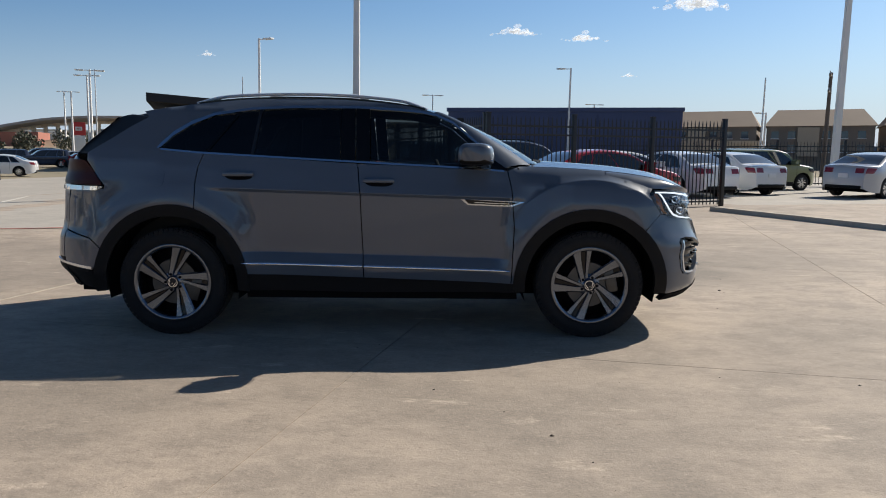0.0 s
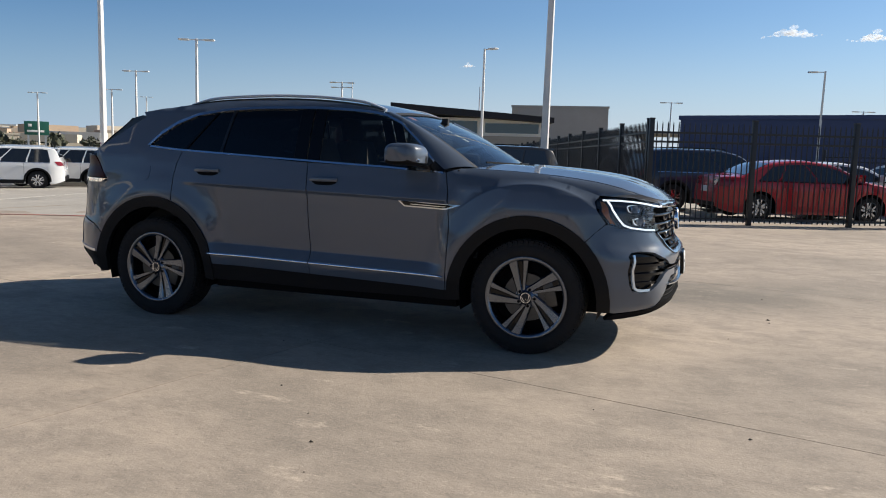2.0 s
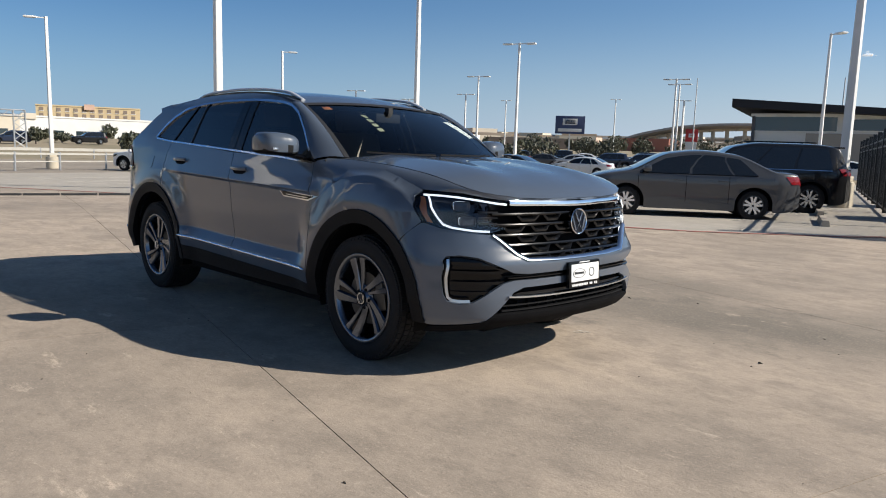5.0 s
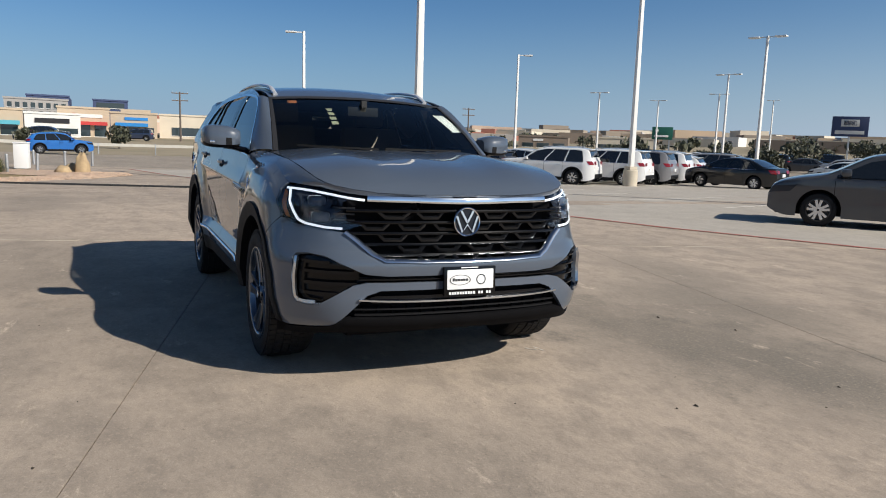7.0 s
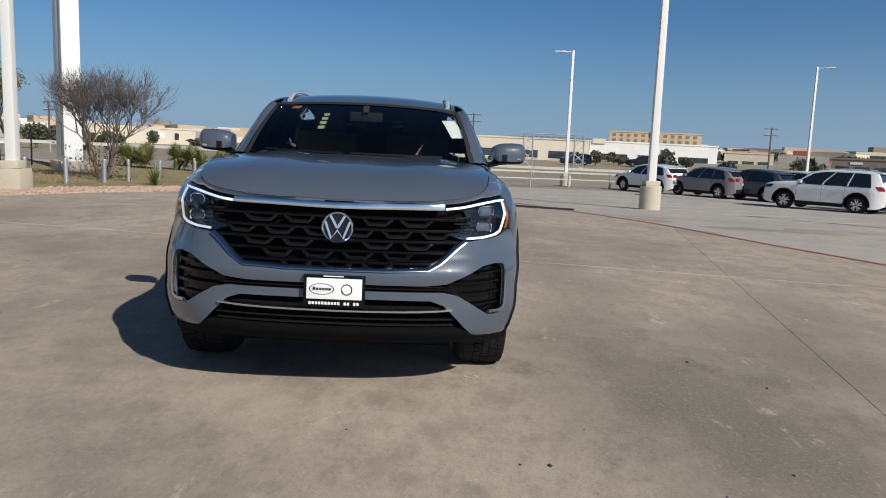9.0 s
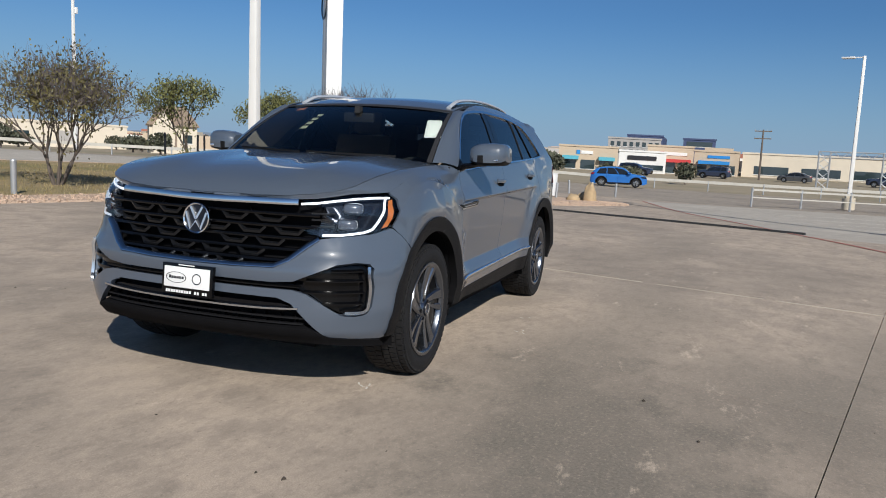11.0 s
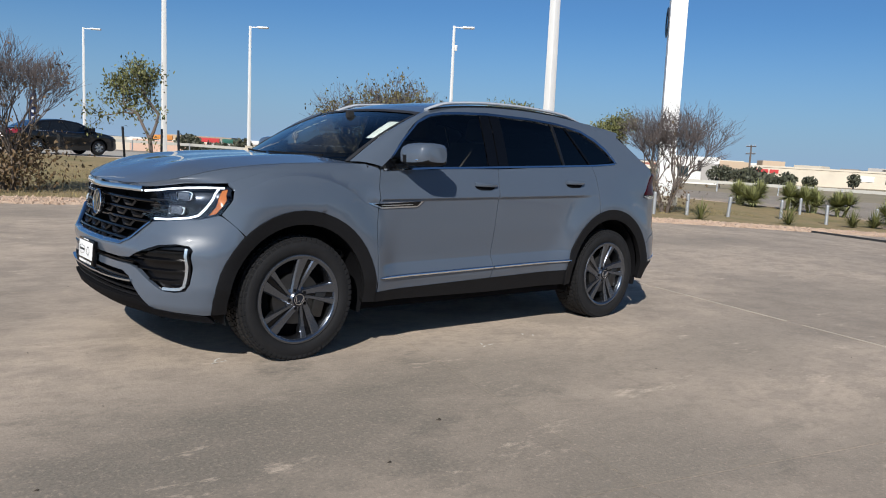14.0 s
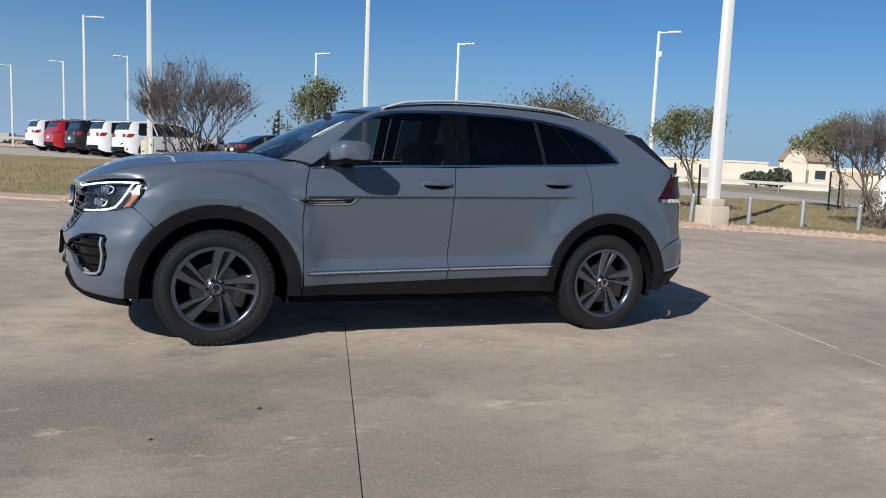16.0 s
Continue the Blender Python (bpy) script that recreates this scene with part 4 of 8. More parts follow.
def arch_loop(cx, r, a0, a1, n=24, zs=1.0):
    return [(cx + r * math.cos(math.radians(a0 + (a1 - a0) * i / n)), HUB + r * zs * math.sin(math.radians(a0 + (a1 - a0) * i / n))) for i in range(n + 1)]


f_arch = arch_loop(AXLE, 0.545, -7, 187, n=36)
r_arch = arch_loop(-AXLE, 0.547, -5, 186, n=36, zs=1.02)
DOOR_F = [(0.925, 0.33), (0.945, 0.8), (0.925, 1.06), (0.895, 1.19)]
DOOR_M = [(-0.118, 0.33), (-0.125, 0.5), (-0.135, 0.74), (-0.145, 1.02), (-0.165, 1.23)]
DOOR_R = [(-1.31, 0.909), (-1.305, 1.1), (-1.29, 1.2), (-1.255, 1.295)]
G = 0.0035


def off(points, dx):
    return [(x + dx, z) for x, z in points]


fender_top = [(x, hood_z(x) - 0.037) for x in (1.6, 1.5, 1.3, 1.1, 0.99)]
SEAM = [(1.865, 0.80), (1.99, 0.885)]
HEAD_REAR = [(1.985, 0.895), (1.925, 0.98), (1.905, 1.035), (1.93, 1.062), (2.06, 1.062), (2.16, 1.07)]
front_fender = off(DOOR_F, G) + [(0.985, hood_z(1.0) - 0.036)] + fender_top[::-1][1:] + [(1.62, 1.165), (1.75, 1.13), (1.85, 1.098), (1.93, 1.07)] + HEAD_REAR[::-1][2:] + [(1.98, 0.889)] + [(1.868, 0.781)] + [p for p in f_arch if p[1] > 0.33 and p[0] < 1.866] + [(0.96, 0.33)]
low_edge = 0.40
front_door = [(x - G, z) for x, z in DOOR_F] + [(0.6, belt_z(0.6) - 0.008), (0.2, belt_z(0.2) - 0.008)] + [(x + G, z) for x, z in reversed(DOOR_M)]
rear_door_back = [p for p in r_arch if p[0] > -1.30 and p[1] > 0.33]
rear_door = [(x - G, z) for x, z in DOOR_M] + [(-0.6, belt_z(-0.6) - 0.008), (-0.95, belt_z(-0.95) - 0.008)] + [(x + G, z) for x, z in reversed(DOOR_R)] + [(x, z) for x, z in reversed(rear_door_back)]
ROOF_EDGE = lambda x: (x, roof_z(x) - 0.042)
TAIL = [(-1.955, 1.07), (-2.02, 1.16), (-2.09, 1.25), (-2.33, 1.275)]
quarter = [(x - G, z) for x, z in DOOR_R] + [(-1.45, belt_z(-1.45) - 0.006), (-1.58, 1.333), (-1.52, 1.41)] + [(x, win_top(x) + 0.004) for x in (-1.48, -1.36, -1.2, -0.94, -0.64, -0.17, 0.09, 0.27, 0.36)] + [ROOF_EDGE(x) for x in (0.36, 0.2, 0.0, -0.3, -0.6, -1.0, -1.4, -1.7)] + [(-1.665, 1.556), (-1.78, 1.487), (-1.91, 1.40), (-2.07, 1.298)] + [(-2.07, 1.245), (-2.01, 1.155), (-1.945, 1.068), (-1.95, 1.045), (-2.22, 1.035), (-2.3, 0.76), (-2.06, 0.70), (-1.97, 0.62)] + [p for p in reversed(r_arch) if p[0] < -1.31 and p[1] > 0.62]
rear_bumper = [(-1.975, 0.61), (-2.06, 0.69), (-2.3, 0.75), (-2.42, 0.73), (-2.46, 0.60), (-2.44, 0.52), (-2.05, 0.47), (-2.03, 0.5)]
bumper_low = [(-2.045, 0.46), (-2.40, 0.51), (-2.34, 0.43), (-2.22, 0.36), (-2.04, 0.33)]
fold = lambda d: (lambda x: 0.995 + (0.9 - x) * 0.028 + d)
scoop = lambda z: (lambda x: z + (0.9 - x) * 0.022)
FOLDS = [fold(-0.02), fold(-0.008), fold(0.001), fold(0.01), fold(0.032), scoop(0.490), scoop(0.502), scoop(0.535), scoop(0.561), scoop(0.571), scoop(0.60)]
for skin, flip in ((on_right, False), (on_left, True)):
    panel("front_fender", [front_fender], skin, "paint", car, flip=flip, spots=ledge_points())
    panel("front_door", [front_door], skin, "paint", car, flip=flip, rows=FOLDS)
    panel("rear_door", [rear_door], skin, "paint", car, flip=flip, rows=FOLDS)
    panel("quarter_panel", [quarter], skin, "paint", car, flip=flip)
    panel("rear_bumper_corner", [rear_bumper], skin, "paint", car, flip=flip)
    panel("rear_bumper_skirt", [bumper_low], skin, "cladding", car, flip=flip, label="black plastic rear bumper skirt")
    panel("bumper_trim", [[(-2.05, 0.475), (-2.44, 0.52), (-2.44, 0.535), (-2.05, 0.495)]], skin, "trimsilver", car, flip=flip, lift=0.006, label="bright chrome bumper strip")
    for x0, x1 in ((0.918, -0.120), (-0.132, -0.985)):
        # a bar with a sloped upper face, one to each door
        bm = bmesh.new()
        rows = []
        for i in range(21):
            x = x0 + (x1 - x0) * i / 20
            z = 0.484 + (0.9 - x) * 0.0235
            k = min(1.0, 0.25 + 6 * min(x0 - x, 1.0) / 0.3) if x0 > 0 else min(1.0, 0.25 + 20 * (x - x1))
            base = skin(x, z) + Vector((0, (0.002 if flip else -0.002), 0))
            rows.append([bm.verts.new(base + Vector((0, (o if flip else -o), h * k))) for o, h in ((-0.004, -0.010), (0.008, -0.010), (0.012, -0.004), (0.010, 0.006), (0.002, 0.011))])
        for a, b in zip(rows, rows[1:]):
            for j in range(4):
                bm.faces.new((a[j], a[j + 1], b[j + 1], b[j]))
        bm.faces.new(rows[0])
        bm.faces.new(rows[-1])
        bmesh.ops.recalc_face_normals(bm, faces=bm.faces)
        part("sill_trim", bm, "doorstrip", car, "bright chrome door strip", smooth=60)
    panel("sill_cladding", [[(0.955, 0.325), (0.955, 0.39), (-0.118, 0.425), (-0.985, 0.45), (-0.955, 0.33), (-0.12, 0.315)]], skin, "cladding", car, flip=flip, lift=0.004, label="black plastic lower sill")
    fo, fi = arch_loop(AXLE, 0.548, -5.2, 185.2), arch_loop(AXLE, 0.465, -6.2, 186.2)
    panel("front_arch_cladding", [fo + fi[::-1]], skin, "cladding", car, flip=flip, lift=0.012, flange=0.05, label="black plastic wheel arch edge")
    ro, ri = arch_loop(-AXLE, 0.551, -6, 187, zs=1.02), arch_loop(-AXLE, 0.47, -6, 187, zs=1.02)
    panel("rear_arch_cladding", [ro + ri[::-1]], skin, "cladding", car, flip=flip, lift=0.012, flange=0.05, label="black plastic wheel arch edge")
    # glass and its trim
    z_up = lambda x: win_top(x) - 0.012
    fw = [(0.80, belt_z(0.8) + 0.006)] + [(x, z_up(x)) for x in (0.79, 0.67, 0.51, 0.39, 0.27, 0.09, -0.09)] + [(-0.075, belt_z(-0.1) + 0.006)]
    panel("front_window", [fw], skin, "sglass", car, flip=flip, lift=-0.008, flange=0)
    panel("door_pillar", [[(-0.08, belt_z(-0.1) + 0.006), (-0.095, z_up(-0.09)), (-0.19, z_up(-0.19)), (-0.175, belt_z(-0.17) + 0.006)]], skin, "blackgloss", car, flip=flip, lift=-0.002)
    panel("door_pillar", [[(-0.185, belt_z(-0.17) + 0.006), (-0.20, z_up(-0.2)), (-0.30, z_up(-0.3)), (-0.285, belt_z(-0.28) + 0.006)]], skin, "blackgloss", car, flip=flip, lift=-0.002)
    panel("rear_window", [[(-0.29, belt_z(-0.3) + 0.006), (-0.305, z_up(-0.3)), (-0.6, z_up(-0.6)), (-0.86, z_up(-0.86)), (-0.90, belt_z(-0.9) + 0.006)]], skin, "rglass", car, flip=flip, lift=-0.008, flange=0)
    panel("quarter_window", [[(-0.925, belt_z(-0.92) + 0.006), (-0.885, z_up(-0.885)), (-1.0, z_up(-1.0)), (-1.23, belt_z(-1.23) + 0.006)]], skin, "rglass", car, flip=flip, lift=-0.008, flange=0)
    panel("quarter_window", [[(-1.255, belt_z(-1.25) + 0.006), (-1.03, z_up(-1.03)), (-1.2, z_up(-1.2)), (-1.36, z_up(-1.36)), (-1.48, z_up(-1.48)), (-1.55, 1.345)]], skin, "rglass", car, flip=flip, lift=-0.008, flange=0)
    panel("window_divider", [[(-0.902, belt_z(-0.9) + 0.004), (-0.862, z_up(-0.86)), (-0.884, z_up(-0.88)), (-0.924, belt_z(-0.92) + 0.004)]], skin, "rimdark", car, flip=flip, lift=0.0)
    panel("window_divider", [[(-1.232, belt_z(-1.23) + 0.004), (-1.003, z_up(-1.0)), (-1.028, z_up(-1.03)), (-1.253, belt_z(-1.25) + 0.004)]], skin, "blackgloss", car, flip=flip, lift=0.0)
    panel("belt_trim", [[(x, belt_z(x) - 0.007) for x in (0.88, 0.46, 0, -0.5, -1.0, -1.3, -1.56)] + [(x, belt_z(x) + 0.006) for x in (-1.56, -1.3, -1.0, -0.5, 0, 0.46, 0.87)]], skin, "trimsilver", car, flip=flip, lift=0.004, label="thin satin chrome window sill strip")
    xs_up = (0.80, 0.67, 0.51, 0.39, 0.27, 0.09, -0.17, -0.64, -0.94, -1.2, -1.36, -1.48, -1.56)
    panel("window_trim", [[(x, win_top(x) - 0.012) for x in xs_up] + [(-1.59, 1.333)] + [(x, win_top(x) + 0.006 + 0.014 * ss(-1.1, -1.5, x)) for x in xs_up[::-1]]], skin, "trimsilver", car, flip=flip, lift=0.003, label="satin chrome window surround")
    # lamps, flaps, badge, handles
    panel("tail_lamp", [rounded([(-1.955, 1.07), (-2.02, 1.165), (-2.08, 1.245), (-2.26, 1.26), (-2.33, 1.08)], 0.03)], skin, "red", car, flip=flip, lift=0.006, label="dark red tail lamp")
    panel("tail_lamp_strip", [[(-1.95, 1.062), (-2.33, 1.072), (-2.33, 1.035), (-2.0, 1.035)]], skin, "chrome", car, flip=flip, lift=0.006)
    badge = [(1.02, 0.972), (0.565, 0.992), (0.615, 0.95), (0.92, 0.937)]
    panel("side_badge", [badge], skin, "trimsilver", car, flip=flip, lift=0.006, label="chrome fender badge with a black insert")
    panel("badge_insert", [[(0.982, 0.9685), (0.592, 0.9855), (0.622, 0.959), (0.912, 0.948)]], skin, "blackgloss", car, flip=flip, lift=0.010)
    panel("badge_line", [[(0.93, 0.9605), (0.66, 0.972), (0.668, 0.966), (0.91, 0.9555)]], skin, "trimsilver", car, flip=flip, lift=0.014, flange=0.003)
    for hx, hz in ((-0.01, 1.107), (-1.0, 1.147)):
        # shade of the hollow behind the handle, painted as a flat dark patch
        panel("handle_cup", [rounded([(hx + 0.10, hz - 0.018), (hx + 0.085, hz + 0.01), (hx - 0.09, hz + 0.012), (hx - 0.10, hz - 0.012), (hx - 0.06, hz - 0.032), (hx + 0.05, hz - 0.034)], 0.02)], skin, "dark", car, flip=flip, lift=0.002, flange=0)
        bm = bmesh.new()
        path = [skin(hx + 0.105 - 0.0213 * i, hz + 0.008) + Vector((0, (1 if flip else -1) * (0.012 + 0.018 * math.sin(math.pi * i / 10)), 0)) for i in range(11)]
        prof = [(0.009 * math.cos(a), 0.015 * math.sin(a)) for a in (0, 0.8, 1.57, 2.3, 3.14, 3.9, 4.71, 5.5)]
        sweep(bm, path, prof)
        part("door_handle", bm, "paint", car)
panel("fuel_flap", [rounded([(-1.53, 1.065), (-1.52, 1.175), (-1.77, 1.175), (-1.78, 1.065)], 0.03)], on_right, "paint", car, lift=0.003, flange=0.006)

# ---- bonnet, roof, windscreen ----
hood_w = smooth_table([(1.0, 0.795), (1.3, 0.805), (1.8, 0.80), (2.05, 0.775), (2.2, 0.735), (2.3, 0.69)])


def hood_skin(x, y):
    a = abs(y) / hood_w(x)
    ridge = 0.012 * math.exp(-((abs(y) - 0.47) / 0.16) ** 2) - 0.006 * math.exp(-((abs(y) - 0.25) / 0.15) ** 2)
    front = nose_x(1.03) - 0.002 - nose_k(1.03) * float(np.interp(abs(y), [p[1] for p in PLAN[:9]], [p[0] for p in PLAN[:9]]))
    drop = (nose_x(1.03) - front) * ss(1.5, 2.3, x)
    z = hood_z(min(2.37, x + drop * 0.3)) - 0.036 * a ** 3 + ridge * ss(2.34, 2.0, x)
    return Vector((x, y, z))


hood = [(0.0 + 1.27, 0.0), (1.25, 0.3), (1.20, 0.5), (1.12, 0.66), (1.0, 0.785)]
hood_side = [(x, hood_y(x) - 0.004) for x in (1.2, 1.5, 1.8, 2.0, 2.1, 2.17)]
hood_front = [(2.212, 0.683), (2.262, 0.60), (2.306, 0.48), (2.334, 0.3), (2.346, 0.0)]
half = [(x, y) for x, y in hood + hood_side + hood_front]
hood_loop = half + [(x, -y) for x, y in reversed(half) if abs(y) > 1e-6]
panel("bonnet", [hood_loop], hood_skin, "paint", car, step=0.05, flange=0.012)


def roof_skin(x, y):
    return Vector((x, y, roof_z(x) - 0.042 * (abs(y) / 0.655) ** 2.2))


roof = [(0.43, 0.0), (0.425, 0.3), (0.40, 0.6), (0.36, 0.655)] + [(x, 0.655) for x in (0.0, -0.5, -1.0, -1.5)] + [(-1.75, 0.64), (-1.93, 0.60), (-1.97, 0.0)]
panel("roof", [roof + [(x, -y) for x, y in reversed(roof) if abs(y) > 1e-6]], roof_skin, "paint", car, step=0.06, flange=0.02)


def screen_skin(y, s):
    """s: 0 at the cowl, 1 at the roof."""
    a = (abs(y) / 0.78) ** 2
    w = 1 - 0.13 * s
    x0, z0 = 1.245 - 0.19 * a, 1.218 + 0.012 * a
    x1, z1 = 0.425 - 0.01 * a, 1.628 - 0.03 * a
    bow = 0.022 * math.sin(math.pi * s)
    return Vector((x0 + (x1 - x0) * s + bow * 0.5, y * w, z0 + (z1 - z0) * s + bow))


panel("windscreen", [[(0.755, 0.0), (0.765, 0.5), (0.765, 1.0), (-0.765, 1.0), (-0.765, 0.5), (-0.755, 0.0)]], screen_skin, "wglass", car, step=0.08, flange=0, lift=-0.003)
panel("screen_band", [[(0.765, 0.945), (0.765, 1.0), (-0.765, 1.0), (-0.765, 0.945)]], screen_skin, "ink", car, flange=0, lift=0.002, label="black ceramic band on the windscreen")
for s in (1, -1):
    panel("screen_edge", [[(s * 0.735, 0.0), (s * 0.742, 1.0), (s * 0.768, 1.0), (s * 0.765, 0.0)]], screen_skin, "ink", car, flange=0, lift=0.002, flip=s < 0)
    # front pillar between the screen and the door glass
    xs = [0.88 - 0.04 * i for i in range(14)]
    outer = [Vector((x, s * side(x, win_top(x) + 0.006), win_top(x) + 0.006)) for x in xs]
    inner = []
    for i, o in enumerate(outer):
        t = i / (len(outer) - 1)
        p = screen_skin(0.77, t * 0.985)
        inner.append(Vector((p.x, s * p.y, p.z)))
    mid = [(a + b) / 2 + Vector((0.02, s * 0.022, 0.022)) for a, b in zip(outer, inner)]
    bm = bmesh.new()
    rows = []
    for k in range(9):
        u = k / 8
        rows.append([bm.verts.new(o * (1 - u) ** 2 + m * 2 * u * (1 - u) + i * u * u) for o, m, i in zip(outer, mid, inner)])
    for a, b in zip(rows, rows[1:]):
        for i in range(len(a) - 1):
            bm.faces.new((a[i], a[i + 1], b[i + 1], b[i]))
    part("front_pillar", bm, "paint", car)
    # roof rail
    bm = bmesh.new()
    path = []
    for i in range(33):
        x = 0.32 - 1.70 * i / 32
        lift = 0.024 * min(1, math.sin(math.pi * min(1, max(0, i / 32))) * 3.2)
        path.append((x, s * 0.60, roof_skin(x, 0.60).z + 0.004 + lift))
    sweep(bm, path, [(0.018 * math.cos(a), 0.012 * math.sin(a)) for a in [2 * math.pi * k / 10 for k in range(10)]])
    part("roof_rail", bm, "rail", car, "satin silver roof rail")
    bm = bmesh.new()
    sweep(bm, [(x, s * 0.61, roof_skin(x, 0.61).z - 0.004) for x in [0.3 - 1.66 * i / 16 for i in range(17)]], [(-0.018, 0), (0.018, 0), (0.018, 0.014), (-0.018, 0.014)])
    part("rail_foot", bm, "blackgloss", car)
    # door mirror
    bm = bmesh.new()
    rings = []
    for i in range(13):
        u = i / 12
        y = 0.925 + 0.235 * u
        k = lerp([(0, 0.66), (0.10, 0.84), (0.30, 0.97), (0.6, 1.0), (0.84, 0.95), (0.94, 0.86), (1, 0.62)], u)
        cx, cz = 0.675 - 0.045 * u, 1.293 + 0.008 * u
        rings.append([bm.verts.new((cx + k * 0.138 * math.copysign(abs(math.cos(a)) ** 0.6, math.cos(a)) * (1.0 if math.cos(a) > 0 else 0.75), s * y, cz + k * (0.084 if math.sin(a) > 0 else 0.07) * math.copysign(abs(math.sin(a)) ** (0.65 if math.sin(a) > 0 else 0.3), math.sin(a)))) for a in [2 * math.pi * j / 20 for j in range(20)]])
    for a, b in zip(rings, rings[1:]):
        for j in range(20):
            bm.faces.new((a[j], a[(j + 1) % 20], b[(j + 1) % 20], b[j]))
    bm.faces.new(rings[0])
    bm.faces.new(rings[-1])
    mirror = part("door_mirror", bm, ["paint", "cladding"], car)
    for p in mirror.data.polygons:
        if p.center.z < 1.272:
            p.material_index = 1
    bm = bmesh.new()
    sweep(bm, [(0.735, s * 0.875, 1.215), (0.725, s * 0.915, 1.222), (0.705, s * 0.96, 1.236), (0.69, s * 1.02, 1.243)], [(0.055 * math.cos(a), 0.020 * math.sin(a)) for a in [2 * math.pi * k / 12 for k in range(12)]])
    part("mirror_arm", bm, "blackgloss", mirror)
    bm = bmesh.new()
    box(bm, 0.582, 0.586, s * 0.95, s * 1.11, 1.25, 1.36)
    part("mirror_glass", bm, "chrome", mirror)
    bm = bmesh.new()
    box(bm, 0.755, 0.775, s * 0.97, s * 1.12, 1.262, 1.272, bevel=0.004)
    part("indicator_strip", bm, "chrome", mirror)
    bm = bmesh.new()
    pts = [(0.91, 1.19), (0.80, 1.265), (0.77, 1.235), (0.76, 1.20)]
    f = [bm.verts.new(Vector((x, s * (side(x, z) + 0.004), z))) for x, z in pts]
    b = [bm.verts.new(v.co - Vector((0, s * 0.02, 0))) for v in f]
    bm.faces.new(f)
    bm.faces.new(b[::-1])
    for i in range(4):
        bm.faces.new((f[i], f[(i + 1) % 4], b[(i + 1) % 4], b[i]))
    part("mirror_base", bm, "blackgloss", car, smooth=False)

# wipers, cowl, stickers
bm = bmesh.new()
sweep(bm, [(1.22 - 0.19 * (y / 0.78) ** 2 + 0.03, y, 1.215) for y in [-0.74 + 0.074 * i for i in range(21)]], [(-0.05, -0.02), (0.05, -0.02), (0.05, 0.0), (-0.05, 0.004)])
part("cowl", bm, "cladding", car)
for y0, y1 in ((0.55, -0.05), (-0.1, -0.62)):
    bm = bmesh.new()
    sweep(bm, [screen_skin(y0 + (y1 - y0) * i / 8, 0.045 + 0.01 * i / 8) + Vector((0.012, 0, 0.014)) for i in range(9)], [(-0.006, -0.006), (0.006, -0.006), (0.006, 0.006), (-0.006, 0.006)])
    part("wiper", bm, "cladding", car)
panel("sticker", [[(-0.62, 0.86), (-0.545, 0.86), (-0.545, 0.93), (-0.62, 0.93)]], screen_skin, "orange", car, flange=0, lift=-0.008, label="small orange inspection sticker")
panel("price_sheet", [[(0.655, 0.40), (0.765, 0.42), (0.72, 0.77), (0.61, 0.75)]], screen_skin, "paper", car, flange=0, lift=-0.010, label="white paper sheet taped inside the windscreen")
for k in range(4):
    panel("marker_bar", [[(-0.335 + 0.004 * k, 0.45 + 0.085 * k), (-0.285, 0.455 + 0.085 * k), (-0.285, 0.51 + 0.085 * k), (-0.335, 0.505 + 0.085 * k)]], screen_skin, "yellowink", car, flange=0, lift=-0.012, step=0.02)

# ---- front end, outlines in (round the nose, height) ----
Q = lambda y, z: (math.copysign(arc.from_y(y, z), y), z)
X = lambda x, z: (arc.from_x(x, z), z)
bumper_half = [(0, 0.685)] + [Q(0.25, 0.686), Q(0.47, 0.692), Q(0.53, 0.725), Q(0.61, 0.80), Q(0.655, 0.832), Q(0.74, 0.845), X(2.09, 0.862), X(2.0, 0.888), X(1.983, 0.884), X(1.873, 0.775)]
bumper_half += [X(*p) for p in f_arch if p[0] > 1.875 and 0.335 < p[1] < 0.79][::-1]
bumper_half += [X(2.01, 0.325), X(2.06, 0.318), Q(0.80, 0.33), Q(0.71, 0.345), Q(0.665, 0.39), Q(0.60, 0.46), Q(0.55, 0.51), Q(0.48, 0.535), (0, 0.538)]
hole_half = [(0, 0.612), Q(0.45, 0.612), Q(0.56, 0.622), Q(0.66, 0.668), Q(0.75, 0.712), Q(0.82, 0.722), Q(0.868, 0.715), Q(0.888, 0.69), Q(0.893, 0.60), Q(0.89, 0.50), Q(0.875, 0.462), Q(0.83, 0.45), Q(0.78, 0.458), Q(0.72, 0.50), Q(0.62, 0.562), Q(0.55, 0.578), (0, 0.578)]
panel("front_bumper", [both(bumper_half), both(hole_half)], on_nose, "paint", car, step=0.04, flange=0.03, edge=0.02)


def deep(d):
    """The front skin, set in by d along its normal."""
    def skin(q, z):
        e = 0.01
        n = (arc.point(q + e, z) - arc.point(q - e, z)).cross(Vector((0, 0, 1))).normalized()
        if n.x + math.copysign(1.0, q) * n.y < 0:
            n = -n
        return arc.point(q, z) - n * d
    return skin


